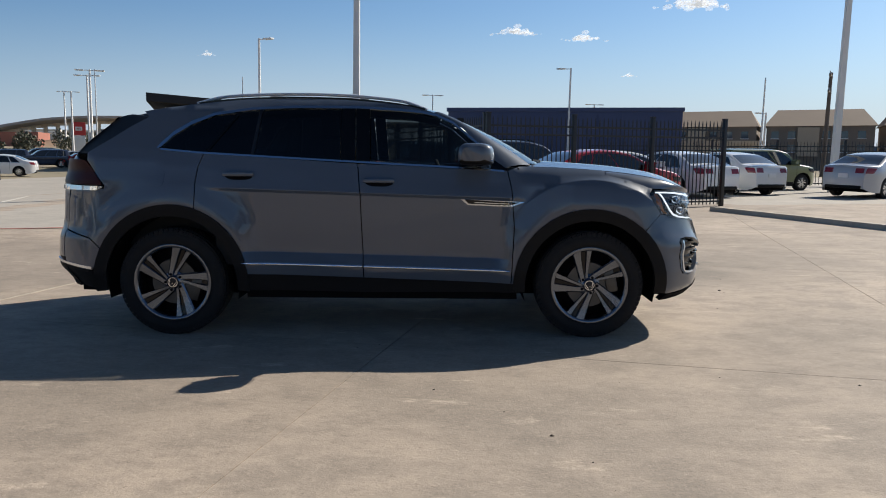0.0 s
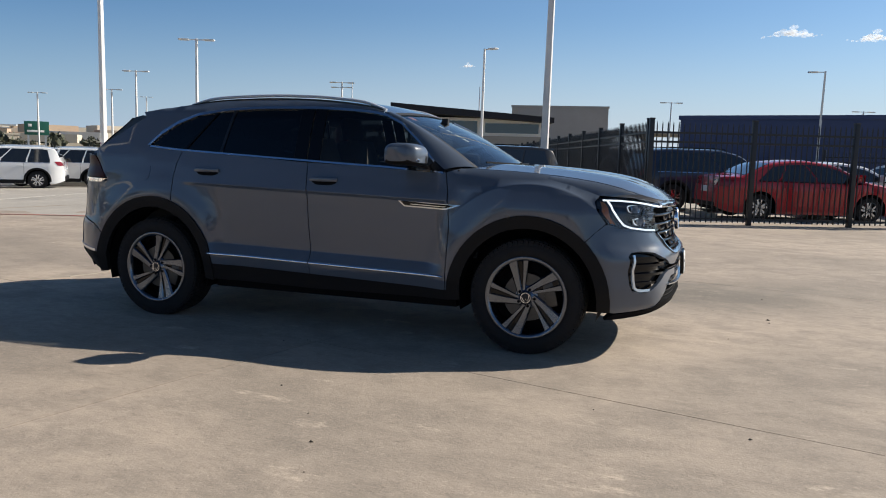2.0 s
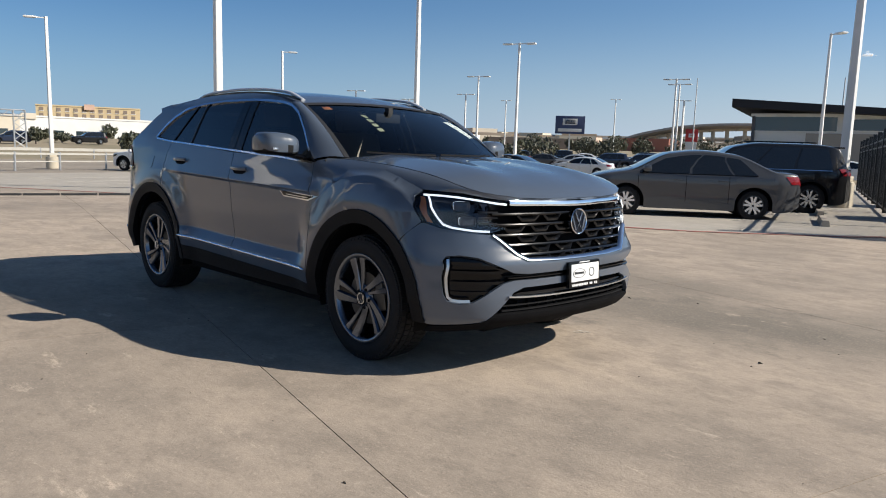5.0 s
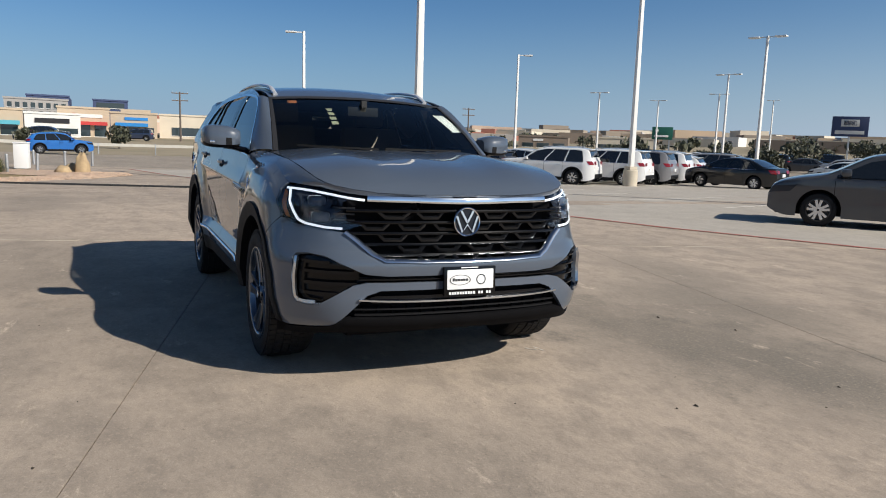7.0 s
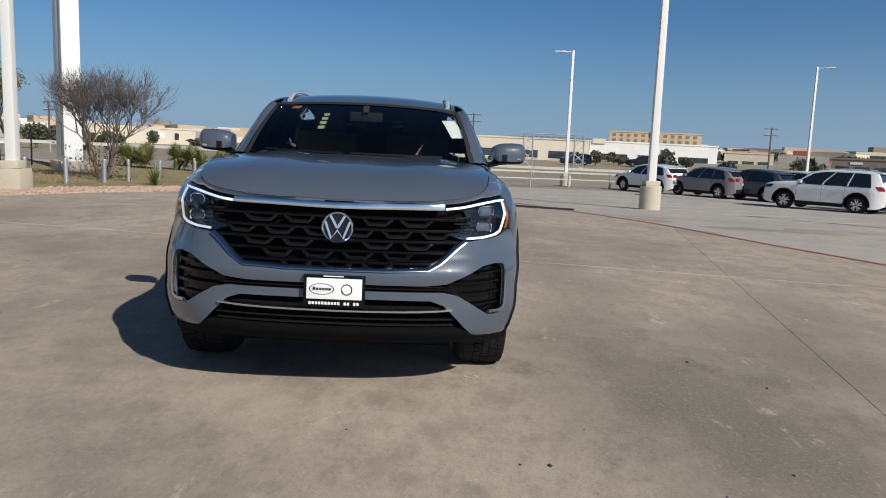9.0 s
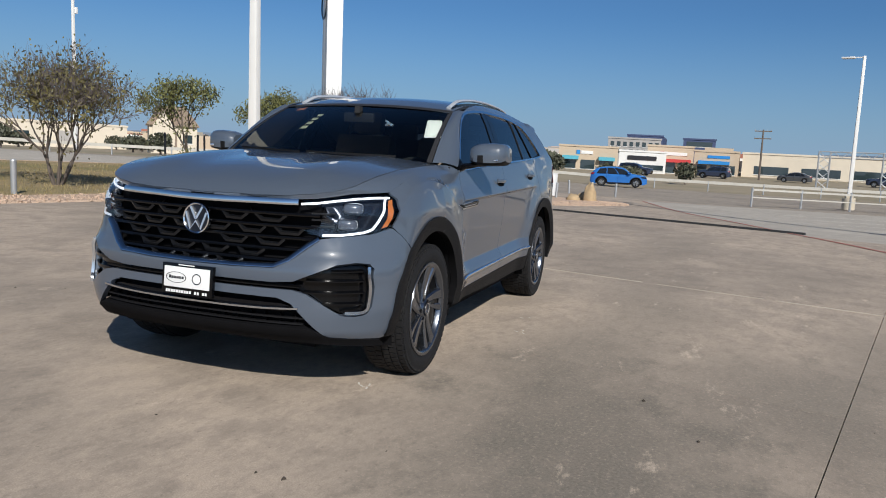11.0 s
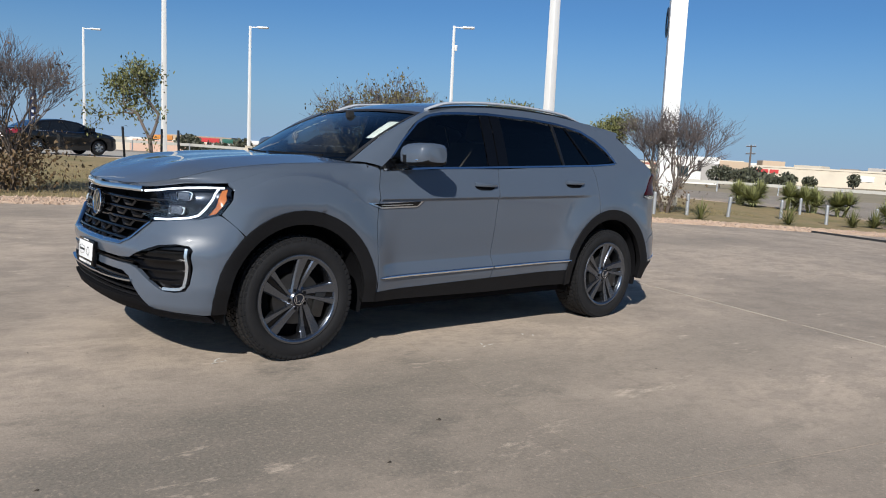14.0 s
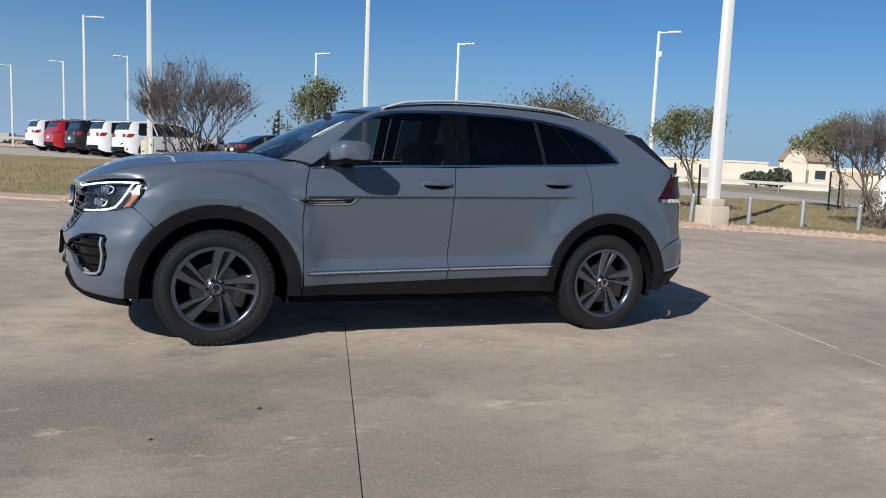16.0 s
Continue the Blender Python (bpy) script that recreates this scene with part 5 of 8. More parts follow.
panel("bumper_pocket", [both([(0, 0.63)] + [Q(y, 0.64) for y in (0.5,)] + [Q(0.8, 0.735), Q(0.9, 0.71), Q(0.905, 0.46), Q(0.83, 0.435), Q(0.6, 0.55), (0, 0.56)])], deep(0.045), "blackgloss", car, step=0.05, flange=0, label="gloss black bumper pocket")
for s in (1, -1):
    for z in (0.51, 0.565, 0.625, 0.675):
        bm = bmesh.new()
        y0 = 0.70 if z < 0.54 else 0.60 if z < 0.6 else 0.62 if z < 0.65 else 0.74
        sweep(bm, [deep(0.03)(s * arc.from_y(y0 + (0.865 - y0) * i / 10, z), z) for i in range(11)], [(-0.012, -0.006), (0.014, -0.002), (0.014, 0.004), (-0.012, 0.01)])
        part("pocket_blade", bm, "blackgloss", car)
    bm = bmesh.new()
    path = [on_nose(s * Q(y, z)[0], z) + Vector((0.004, s * 0.004, 0)) for y, z in ((0.866, 0.70), (0.872, 0.66), (0.876, 0.60), (0.876, 0.54), (0.872, 0.49), (0.858, 0.474), (0.83, 0.47), (0.79, 0.472))]
    sweep(bm, path, [(-0.008, -0.008), (0.008, -0.008), (0.008, 0.008), (-0.008, 0.008)], up=Vector((1, s * 1.2, 0.2)))
    part("pocket_trim", bm, "satin", car, "bright chrome L-shaped strip")
bm = bmesh.new()
sweep(bm, [deep(0.012)(0.6 * (i / 20 - 0.5) * 2, 0.594) for i in range(21)], [(-0.012, -0.005), (0.016, -0.003), (0.016, 0.003), (-0.012, 0.005)])
part("intake_blade", bm, "blackgloss", car)
# lower grille, chrome line and lip
panel("lower_grille_back", [both([(0, 0.55), Q(0.5, 0.55), Q(0.64, 0.46), Q(0.72, 0.345), (0, 0.335)])], deep(0.06), "dark", car, step=0.06, flange=0)
bm = bmesh.new()
sweep(bm, [on_nose((i / 30 - 0.5) * 2 * 0.60, 0.478 + 0.012 * abs(i / 15 - 1) ** 3) + Vector((0.006, 0, 0)) for i in range(31)], [(-0.014, -0.006), (0.010, -0.0045), (0.010, 0.0045), (-0.014, 0.006)])
part("lower_trim", bm, "satin", car, "thin bright chrome lower grille line")
panel("lower_grille_lip", [both([(0, 0.505), Q(0.5, 0.505), Q(0.56, 0.49), Q(0.52, 0.468), (0, 0.462)])], deep(0.018), "blackgloss", car, step=0.06, flange=0.02)
for z in (0.435, 0.405):
    bm = bmesh.new()
    sweep(bm, [deep(0.03)((i / 20 - 0.5) * 2 * 0.63, z) for i in range(21)], [(-0.012, -0.004), (0.012, -0.004), (0.012, 0.004), (-0.012, 0.004)])
    part("lower_grille_bar", bm, "cladding", car)
for i in range(-7, 8):
    bm = bmesh.new()
    p = deep(0.032)(i * 0.082, 0.425)
    box(bm, p.x - 0.03, p.x - 0.012, p.y - 0.006, p.y + 0.006, 0.39, 0.45)
    part("lower_grille_rib", bm, "dark", car)
panel("front_lip", [both([(0, 0.385), Q(0.60, 0.39), Q(0.67, 0.375), Q(0.72, 0.342), Q(0.80, 0.325), X(2.05, 0.31), X(2.0, 0.27), Q(0.80, 0.285), Q(0.6, 0.305), (0, 0.31)])], on_nose, "dark", car, lift=0.004, flange=0.05, label="black plastic front lip")
# upper grille
panel("grille_back", [both([(0, 1.0), Q(0.5, 1.0), Q(0.655, 0.985), Q(0.67, 0.86), Q(0.63, 0.80), Q(0.5, 0.68), (0, 0.675)])], deep(0.075), "dark", car, step=0.06, flange=0)
SLATS = (0.945, 0.885, 0.828, 0.772)
half_w = lambda z: lerp([(0.68, 0.46), (0.72, 0.52), (0.80, 0.605), (0.86, 0.645), (0.99, 0.64)], z)
for z in SLATS + (0.72,):
    bm = bmesh.new()
    w = half_w(z)
    sweep(bm, [deep(0.022)((i / 24 - 0.5) * 2 * arc.from_y(w, z), z) for i in range(25)], [(-0.03, -0.006), (0.012, -0.008), (0.016, 0.0), (0.012, 0.007), (-0.03, 0.006)])
    part("grille_slat", bm, "blackgloss", car)
for k, z in enumerate(SLATS + (0.72,)):
    n = 6
    for i in range(-n, n + 1):
        y = (i + (0.5 if k % 2 else 0.0)) * 0.204
        if abs(y) > half_w(z - 0.03) - 0.075 or (abs(y) < 0.10 and 0.8 < z < 0.95):
            continue
        bm = bmesh.new()
        pts = [(-0.072, -0.005), (-0.044, -0.033), (0.044, -0.033), (0.072, -0.005)]
        sweep(bm, [deep(0.02)(y + a, z + b) for a, b in pts], [(-0.02, -0.008), (0.008, -0.011), (0.013, 0.002), (0.0, 0.009), (-0.02, 0.009)])
        part("grille_cell", bm, "grillegloss", car)
bm = bmesh.new()
loop = [(0.0, 0.69), (0.25, 0.691), (0.46, 0.698), (0.52, 0.73), (0.60, 0.803), (0.645, 0.838)]
path = [on_nose(-Q(y, z)[0], z) for y, z in reversed(loop[1:])] + [on_nose(Q(y, z)[0], z) for y, z in loop]
sweep(bm, [p + Vector((0.002, 0, 0)) for p in path], [(-0.02, -0.010), (0.014, -0.010), (0.013, -0.006), (-0.006, 0.009), (-0.02, 0.010)])
part("grille_trim", bm, "trimsilver", car, "satin chrome lower grille edge")
# shoulder between the bonnet edge and the head lamp
EDGE = [(x, hood_y(x) - 0.002) for x in (1.6, 1.75, 1.85, 1.93, 2.03, 2.12, 2.17)] + hood_front
UNDER = [X(1.6, 1.165), X(1.75, 1.13), X(1.85, 1.098), X(1.93, 1.07), X(2.0, 1.066), X(2.06, 1.062), X(2.13, 1.057), Q(0.70, 1.046), Q(0.62, 1.031), Q(0.5, 1.019), Q(0.3, 1.019), (0.0, 1.019)]
for s in (1, -1):
    bm = bmesh.new()
    lines = []
    for i in range(len(EDGE) - 1):
        for j in range(4):
            u = j / 4
            x, y = (EDGE[i][0] * (1 - u) + EDGE[i + 1][0] * u, EDGE[i][1] * (1 - u) + EDGE[i + 1][1] * u)
            top = hood_skin(x, s * y) - Vector((0, 0, 0.0035))
            low = on_nose(s * (UNDER[i][0] * (1 - u) + UNDER[i + 1][0] * u), UNDER[i][1] * (1 - u) + UNDER[i + 1][1] * u)
            out = Vector((0.35, s * 0.6, 0.7)) * 0.22 * (top - low).length
            mid = (top + low) / 2 + out
            lines.append([bm.verts.new(top * (1 - v) ** 2 + mid * 2 * v * (1 - v) + low * v * v) for v in (0, 0.2, 0.4, 0.6, 0.8, 1.0)])
    for p, q in zip(lines, lines[1:]):
        for k in range(5):
            bm.faces.new((p[k], p[k + 1], q[k + 1], q[k]))
    part("bonnet_shoulder", bm, "paint", car)
bm = bmesh.new()
sweep(bm, [on_nose((i / 30 - 0.5) * 2 * 0.59, 1.0 + 0.008 * abs(i / 15 - 1) ** 2) + Vector((0.004, 0, 0)) for i in range(31)], [(-0.03, -0.016), (0.012, -0.014), (0.014, 0.0), (0.006, 0.016), (-0.03, 0.018)])
part("grille_bar", bm, "chrome", car, "bright chrome bar across the grille")
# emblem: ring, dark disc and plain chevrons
badge_m = Matrix.Translation((2.383, 0, 0.892)) @ Euler((0, radians(-4), 0)).to_matrix().to_4x4() @ Euler((0, 0, radians(-90))).to_matrix().to_4x4()
bm = bmesh.new()
lathe(bm, [(0.0005, 0.002), (0.076, 0.002), (0.078, -0.01)], 40, badge_m)
emblem = part("emblem", bm, "emblem_blue", car, "round chrome emblem on a dark disc")
bm = bmesh.new()
lathe(bm, [(0.079, -0.012), (0.079, 0.01), (0.075, 0.014), (0.070, 0.010), (0.069, 0.0)], 40, badge_m)
part("emblem_ring", bm, "chrome", emblem)
bm = bmesh.new()
for pts in ([(-0.036, 0.058), (-0.002, -0.002), (0.002, -0.002), (0.036, 0.058)], [(-0.062, 0.030), (-0.030, -0.056), (0.0, -0.014), (0.030, -0.056), (0.062, 0.030)]):
    sweep(bm, [badge_m @ Vector((x, 0.006, z)) for x, z in pts], [(-0.006, -0.006), (0.006, -0.006), (0.006, 0.006), (-0.006, 0.006)], up=(badge_m.to_3x3() @ Vector((0, 0, 1))).normalized().cross(Vector((0, 1, 0))).normalized())
part("emblem_chevron", bm, "chrome", emblem)



def squared(bm, prof, m):
    """Rings of a rounded oblong about the y axis."""
    se = lambda v: math.copysign(abs(v) ** 0.55, v)
    rings = [[bm.verts.new(m @ Vector((r * 1.3 * se(math.cos(a)), d, r * 0.74 * se(math.sin(a))))) for a in [2 * math.pi * k / 28 for k in range(28)]] for r, d in prof]
    for a, b in zip(rings, rings[1:]):
        for k in range(28):
            bm.faces.new((a[k], a[(k + 1) % 28], b[(k + 1) % 28], b[k]))
    bmesh.ops.recalc_face_normals(bm, faces=bm.faces)


# head lamps
head_half = [Q(0.535, 1.016), Q(0.62, 1.028), Q(0.72, 1.045), X(2.06, 1.058), X(1.945, 1.058), X(1.915, 1.035), X(1.935, 0.975), X(1.99, 0.895), X(2.04, 0.868), X(2.12, 0.855), Q(0.72, 0.838), Q(0.665, 0.835), Q(0.56, 0.868), Q(0.64, 0.89), Q(0.66, 0.985)]
for s in (1, -1):
    H = [(s * q, z) for q, z in head_half]
    panel("lamp_tray", [H], deep(0.05), "lampbowl", car, flange=0, flip=False)
    lamp = panel("head_lamp", [H], on_nose, "lens", car, lift=0.002, flange=0.0, label="clear LED head lamp with a bright outline")
    lines = [[Q(0.545, 0.999), Q(0.62, 1.007), Q(0.70, 1.022), Q(0.77, 1.034), X(2.05, 1.040), X(1.955, 1.042)],
             [X(1.985, 1.036), X(2.02, 0.985), X(2.06, 0.925), X(2.095, 0.884), X(2.14, 0.868), Q(0.74, 0.854), Q(0.66, 0.85)]]
    for line in lines:
        line = [(q * s, z) for q, z in line]
        pts = dense(line + line[::-1][1:-1], 0.02)[: max(2, int(sum(math.dist(a, b) for a, b in zip(line, line[1:])) / 0.02))]
        bm = bmesh.new()
        sweep(bm, [deep(0.004)(q, z) for q, z in pts + [line[-1]]], [(-0.0055, -0.0036), (0.0055, -0.0036), (0.0055, 0.0036), (-0.0055, 0.0036)], up=Vector((1, s * 0.8, 0)))
        part("light_strip", bm, "drl", lamp, "glowing white daytime light strip")
    panel("amber_reflector", [[(s * q, z) for q, z in (X(1.968, 1.028), X(1.940, 1.034), X(1.956, 0.975), X(2.014, 0.896), X(2.046, 0.888), X(2.010, 0.935))]], deep(0.006), "amber", lamp, flange=0, step=0.03)
    for z, y in ((0.985, 0.775), (0.905, 0.765)):
        c = deep(0.02)(s * arc.from_y(y, z), z)
        bm = bmesh.new()
        m = Matrix.Translation(c) @ Euler((0, 0, radians(-90 + s * 28))).to_matrix().to_4x4()
        squared(bm, [(0.034, 0.0), (0.037, 0.005), (0.040, 0.0), (0.040, -0.03)], m)
        part("projector_ring", bm, "chrome", lamp)
        bm = bmesh.new()
        squared(bm, [(0.0005, 0.010), (0.015, 0.008), (0.028, 0.002), (0.035, -0.010)], m)
        part("projector_lens", bm, "projector", lamp)
    for k in range(3):
        bm = bmesh.new()
        z = 0.955 - 0.032 * k
        sweep(bm, [deep(0.03)(s * arc.from_y(0.60 + 0.012 * i, z), z) for i in range(10)], [(-0.01, -0.003), (0.012, -0.003), (0.012, 0.004), (-0.01, 0.004)])
        part("lamp_fin", bm, "rimdark", lamp)

# number plate with plain bars
plate = empty("front_plate")
plate.parent = car
plate.matrix_basis = Matrix.Translation((2.462, 0, 0.582)) @ Euler((0, radians(-3), 0)).to_matrix().to_4x4()
bm = bmesh.new()
box(bm, -0.03, -0.006, -0.153, 0.153, -0.078, 0.078, bevel=0.004)
part("plate_frame", bm, "blackgloss", plate, "black plate frame")
bm = bmesh.new()
box(bm, -0.01, -0.002, -0.137, 0.137, -0.042, 0.062, bevel=0.001)
part("plate_sheet", bm, "white", plate)
for y, z, r in ((-0.062, 0.008, 0.062), (0.062, 0.008, 0.028)):
    bm = bmesh.new()
    k = 0.45 if r > 0.05 else 1
    rings = []
    for rr in (r, r - 0.005):
        rings.append([bm.verts.new((0.0, y + rr * math.cos(a), z + rr * k * math.sin(a))) for a in [2 * math.pi * i / 32 for i in range(32)]])
    for i in range(32):
        bm.faces.new((rings[0][i], rings[0][(i + 1) % 32], rings[1][(i + 1) % 32], rings[1][i]))
    part("plate_mark", bm, "ink" if r > 0.05 else "emblem_blue", plate)
for k in range(6):
    bm = bmesh.new()
    box(bm, -0.002, 0.0, -0.106 + 0.0155 * k, -0.094 + 0.0155 * k, 0.002, 0.018 - 0.004 * (k > 0))
    part("plate_bar", bm, "ink", plate)
for k in range(16):
    if k not in (10, 13):
        bm = bmesh.new()
        box(bm, -0.006, -0.004, -0.125 + 0.0158 * k, -0.114 + 0.0158 * k, -0.070, -0.056)
        part("plate_bar", bm, "white", plate)
bm = bmesh.new()
box(bm, -0.006, -0.0045, -0.055, 0.045, 0.070, 0.075)
part("plate_bar", bm, "white", plate)

# ---- shell, underside, cabin ----
def shell_part(name, loop_xy, z0, z1, material):
    bm = bmesh.new()
    lo = [bm.verts.new((x, y, z0)) for x, y in loop_xy]
    hi = [bm.verts.new((x, y, z1)) for x, y in loop_xy]
    bm.faces.new(lo[::-1])
    bm.faces.new(hi)
    for i in range(len(lo)):
        bm.faces.new((lo[i], lo[(i + 1) % len(lo)], hi[(i + 1) % len(lo)], hi[i]))
    return part(name, bm, material, car, smooth=False)


shell_part("underbody", [(2.2, -0.6), (2.2, 0.6), (1.95, 0.62), (1.0, 0.62), (0.98, 0.86), (-0.98, 0.86), (-1.0, 0.62), (-2.0, 0.62), (-2.3, 0.6), (-2.3, -0.6), (-2.0, -0.62), (-1.0, -0.62), (-0.98, -0.86), (0.98, -0.86), (1.0, -0.62), (1.95, -0.62)], 0.26, 0.62, "dark")
shell_part("engine_bay", [(2.22, -0.62), (2.22, 0.62), (1.98, 0.62), (1.1, 0.70), (1.1, -0.70), (1.98, -0.62)], 0.55, 1.02, "dark")
shell_part("boot", [(-1.1, 0.72), (-2.05, 0.66), (-2.05, -0.66), (-1.1, -0.72)], 0.62, 1.18, "cabin")
shell_part("cabin_floor", [(1.1, -0.78), (1.1, 0.78), (-1.1, 0.78), (-1.1, -0.78)], 0.60, 0.66, "cabin")
for s in (1, -1):
    bm = bmesh.new()
    box(bm, -1.2, 0.98, s * 0.80, s * 0.86, 0.5, 1.21)
    part("door_lining", bm, "cabin", car)
    for cx in (AXLE, -AXLE):
        bm = bmesh.new()
        rings = []
        for y in (0.60, 0.925 if cx > 0 else 0.92):
            rings.append([bm.verts.new((cx + 0.475 * math.cos(a), s * y, HUB + 0.475 * math.sin(a))) for a in [math.radians(-15 + 210 * i / 24) for i in range(25)]])
        for i in range(24):
            bm.faces.new((rings[0][i], rings[0][i + 1], rings[1][i + 1], rings[1][i]))
        bm.faces.new(rings[0])
        part("wheel_well", bm, "dark", car)
bm = bmesh.new()
prof = [(1.12, 1.17), (0.95, 1.205), (0.62, 1.19), (0.52, 1.13), (0.5, 0.95), (0.6, 0.7), (1.12, 0.7)]
a = [bm.verts.new((x, -0.76, z)) for x, z in prof]
b = [bm.verts.new((x, 0.76, z)) for x, z in prof]
bm.faces.new(a)
bm.faces.new(b[::-1])
for i in range(len(a)):
    bm.faces.new((a[i], a[(i + 1) % len(a)], b[(i + 1) % len(a)], b[i]))
part("dashboard", bm, "cabin", car, smooth=25)


def seat(x, y, wide, colour):
    s = empty("seat", Matrix.Translation((x, y, 0)))
    s.parent = car
    bm = bmesh.new()
    box(bm, -0.26, 0.26, -wide / 2, wide / 2, 0.72, 0.86, bevel=0.05)
    part("cushion", bm, colour, s)
    bm = bmesh.new()
    box(bm, -0.08, 0.08, -wide / 2, wide / 2, 0.0, 0.64, Matrix.Translation((-0.27, 0, 0.80)) @ Euler((0, radians(-17), 0)).to_matrix().to_4x4(), bevel=0.05)
    part("backrest", bm, colour, s)
    n = 1 if wide < 0.8 else 3
    for i in range(n):
        yy = (i - (n - 1) / 2) * 0.46
        bm = bmesh.new()
        box(bm, -0.05, 0.05, yy - 0.13, yy + 0.13, 0.0, 0.19, Matrix.Translation((-0.47, 0, 1.43 if n == 1 else 1.38)) @ Euler((0, radians(-10), 0)).to_matrix().to_4x4(), bevel=0.035)
        part("headrest", bm, colour, s)
    return s


seat(0.05, 0.38, 0.52, "beige")
seat(0.05, -0.38, 0.52, "beige")
seat(-0.95, 0.0, 1.36, "beige")
bm = bmesh.new()
m = Matrix.Translation((0.45, 0.38, 1.08)) @ Euler((0, radians(65), 0)).to_matrix().to_4x4()
sweep(bm, [m @ Vector((0.185 * math.cos(a), 0.185 * math.sin(a), 0)) for a in [2 * math.pi * i / 28 for i in range(28)]], [(0.015 * math.cos(a), 0.015 * math.sin(a)) for a in [2 * math.pi * i / 8 for i in range(8)]], closed=True, up=m.to_3x3() @ Vector((0, 0, 1)))
box(bm, -0.05, 0.05, -0.17, 0.17, -0.02, 0.02, m, bevel=0.01)
part("steering_wheel", bm, "cabin", car)
bm = bmesh.new()
box(bm, 0.545, 0.575, -0.12, 0.12, 1.485, 1.555, bevel=0.012)
box(bm, 0.55, 0.60, -0.02, 0.02, 1.55, 1.60)
part("inner_mirror", bm, "cabin", car)
bm = bmesh.new()
a, b = [], []
for i in range(9):
    x = 0.40 - 2.1 * i / 8
    a.append([bm.verts.new((x, y, roof_skin(x, y).z - 0.04)) for y in (-0.66, -0.3, 0, 0.3, 0.66)])
for r, q in zip(a, a[1:]):
    for i in range(4):
        bm.faces.new((r[i], r[i + 1], q[i + 1], q[i]))
part("headliner", bm, "cabin", car)
# tailgate, spoiler
def tail_skin(y, z):
    d = float(np.interp(abs(y), [p[1] for p in PLAN[:9]], [p[0] for p in PLAN[:9]])) / 1.4
    return Vector((tail_x(z) + d, y, z))


panel("tailgate", [[(0.85, 0.55), (0.85, 1.26), (0.72, 1.3), (-0.72, 1.3), (-0.85, 1.26), (-0.85, 0.55)]], tail_skin, "paint", car, flip=True, step=0.08, flange=0.02)
panel("rear_glass", [[(0.74, 1.3), (0.62, 1.56), (-0.62, 1.56), (-0.74, 1.3)]], tail_skin, "rglass", car, flip=True, step=0.08, flange=0)
panel("rear_skirt", [[(0.86, 0.34), (0.86, 0.55), (-0.86, 0.55), (-0.86, 0.34)]], tail_skin, "cladding", car, flip=True, step=0.08, flange=0.02)
# roof spoiler: a thin plate that carries the roof line past the rear glass
bm = bmesh.new()
grid_top, grid_low = [], []
for i in range(9):
    u = i / 8
    top, low = [], []
    for k in range(17):
        y = 0.632 * (k / 8 - 1)
        e = abs(y) / 0.632
        x0, x1 = -1.72 + 0.02 * e, -2.085 + 0.155 * e ** 2.4
        x = x0 + (x1 - x0) * u
        z = roof_skin(max(x, -2.0), y).z + 0.002 + 0.022 * u * u - 0.010 * u * e ** 4
        top.append(bm.verts.new((x, y, z)))
        low.append(bm.verts.new((x + 0.02 * u, y, z - 0.016 - 0.05 * (1 - u) * 0.4)))
    grid_top.append(top)
    grid_low.append(low)
for g in (grid_top, grid_low):
    for a, b in zip(g, g[1:]):
        for k in range(16):
            bm.faces.new((a[k], a[k + 1], b[k + 1], b[k]))
for a, b in ((grid_top[-1], grid_low[-1]), (grid_top[0], grid_low[0])):
    for k in range(16):
        bm.faces.new((a[k], a[k + 1], b[k + 1], b[k]))
for k in (0, 16):
    for i in range(8):
        bm.faces.new((grid_top[i][k], grid_top[i + 1][k], grid_low[i + 1][k], grid_low[i][k]))
part("spoiler", bm, "paint", car)
for s in (1, -1):
    # gloss black blade between the rear pillar and the rear glass
    outer = [Vector((x, s * (side(x, z) + 0.001), z)) for x, z in ((-1.665, 1.556), (-1.72, 1.523), (-1.78, 1.487), (-1.91, 1.40), (-1.99, 1.35), (-2.07, 1.298))]
    inner = []
    for p, z in zip(outer, (1.574, 1.572, 1.515, 1.43, 1.365, 1.30)):
        t = tail_skin(0.60 + 0.10 * (1.574 - z) / 0.274, z)
        inner.append(Vector((t.x - 0.004, s * t.y, z)))
    inner[0], inner[1] = Vector((-1.86, s * 0.628, 1.580)), Vector((-1.93, s * 0.622, 1.566))
    bm = bmesh.new()
    a, b = [bm.verts.new(p) for p in outer], [bm.verts.new(p) for p in inner]
    c, d = [bm.verts.new(p - Vector((-0.01, s * 0.05, 0.01))) for p in outer], [bm.verts.new(p - Vector((-0.03, s * 0.05, 0))) for p in inner]
    for i in range(5):
        bm.faces.new((a[i], a[i + 1], b[i + 1], b[i]))
        bm.faces.new((c[i], c[i + 1], d[i + 1], d[i]))
        bm.faces.new((a[i], a[i + 1], c[i + 1], c[i]))
        bm.faces.new((b[i], b[i + 1], d[i + 1], d[i]))
    for i in (0, 5):
        bm.faces.new((a[i], b[i], d[i], c[i]))
    part("spoiler_blade", bm, "cladding", car, "black blade beside the rear glass", smooth=25)


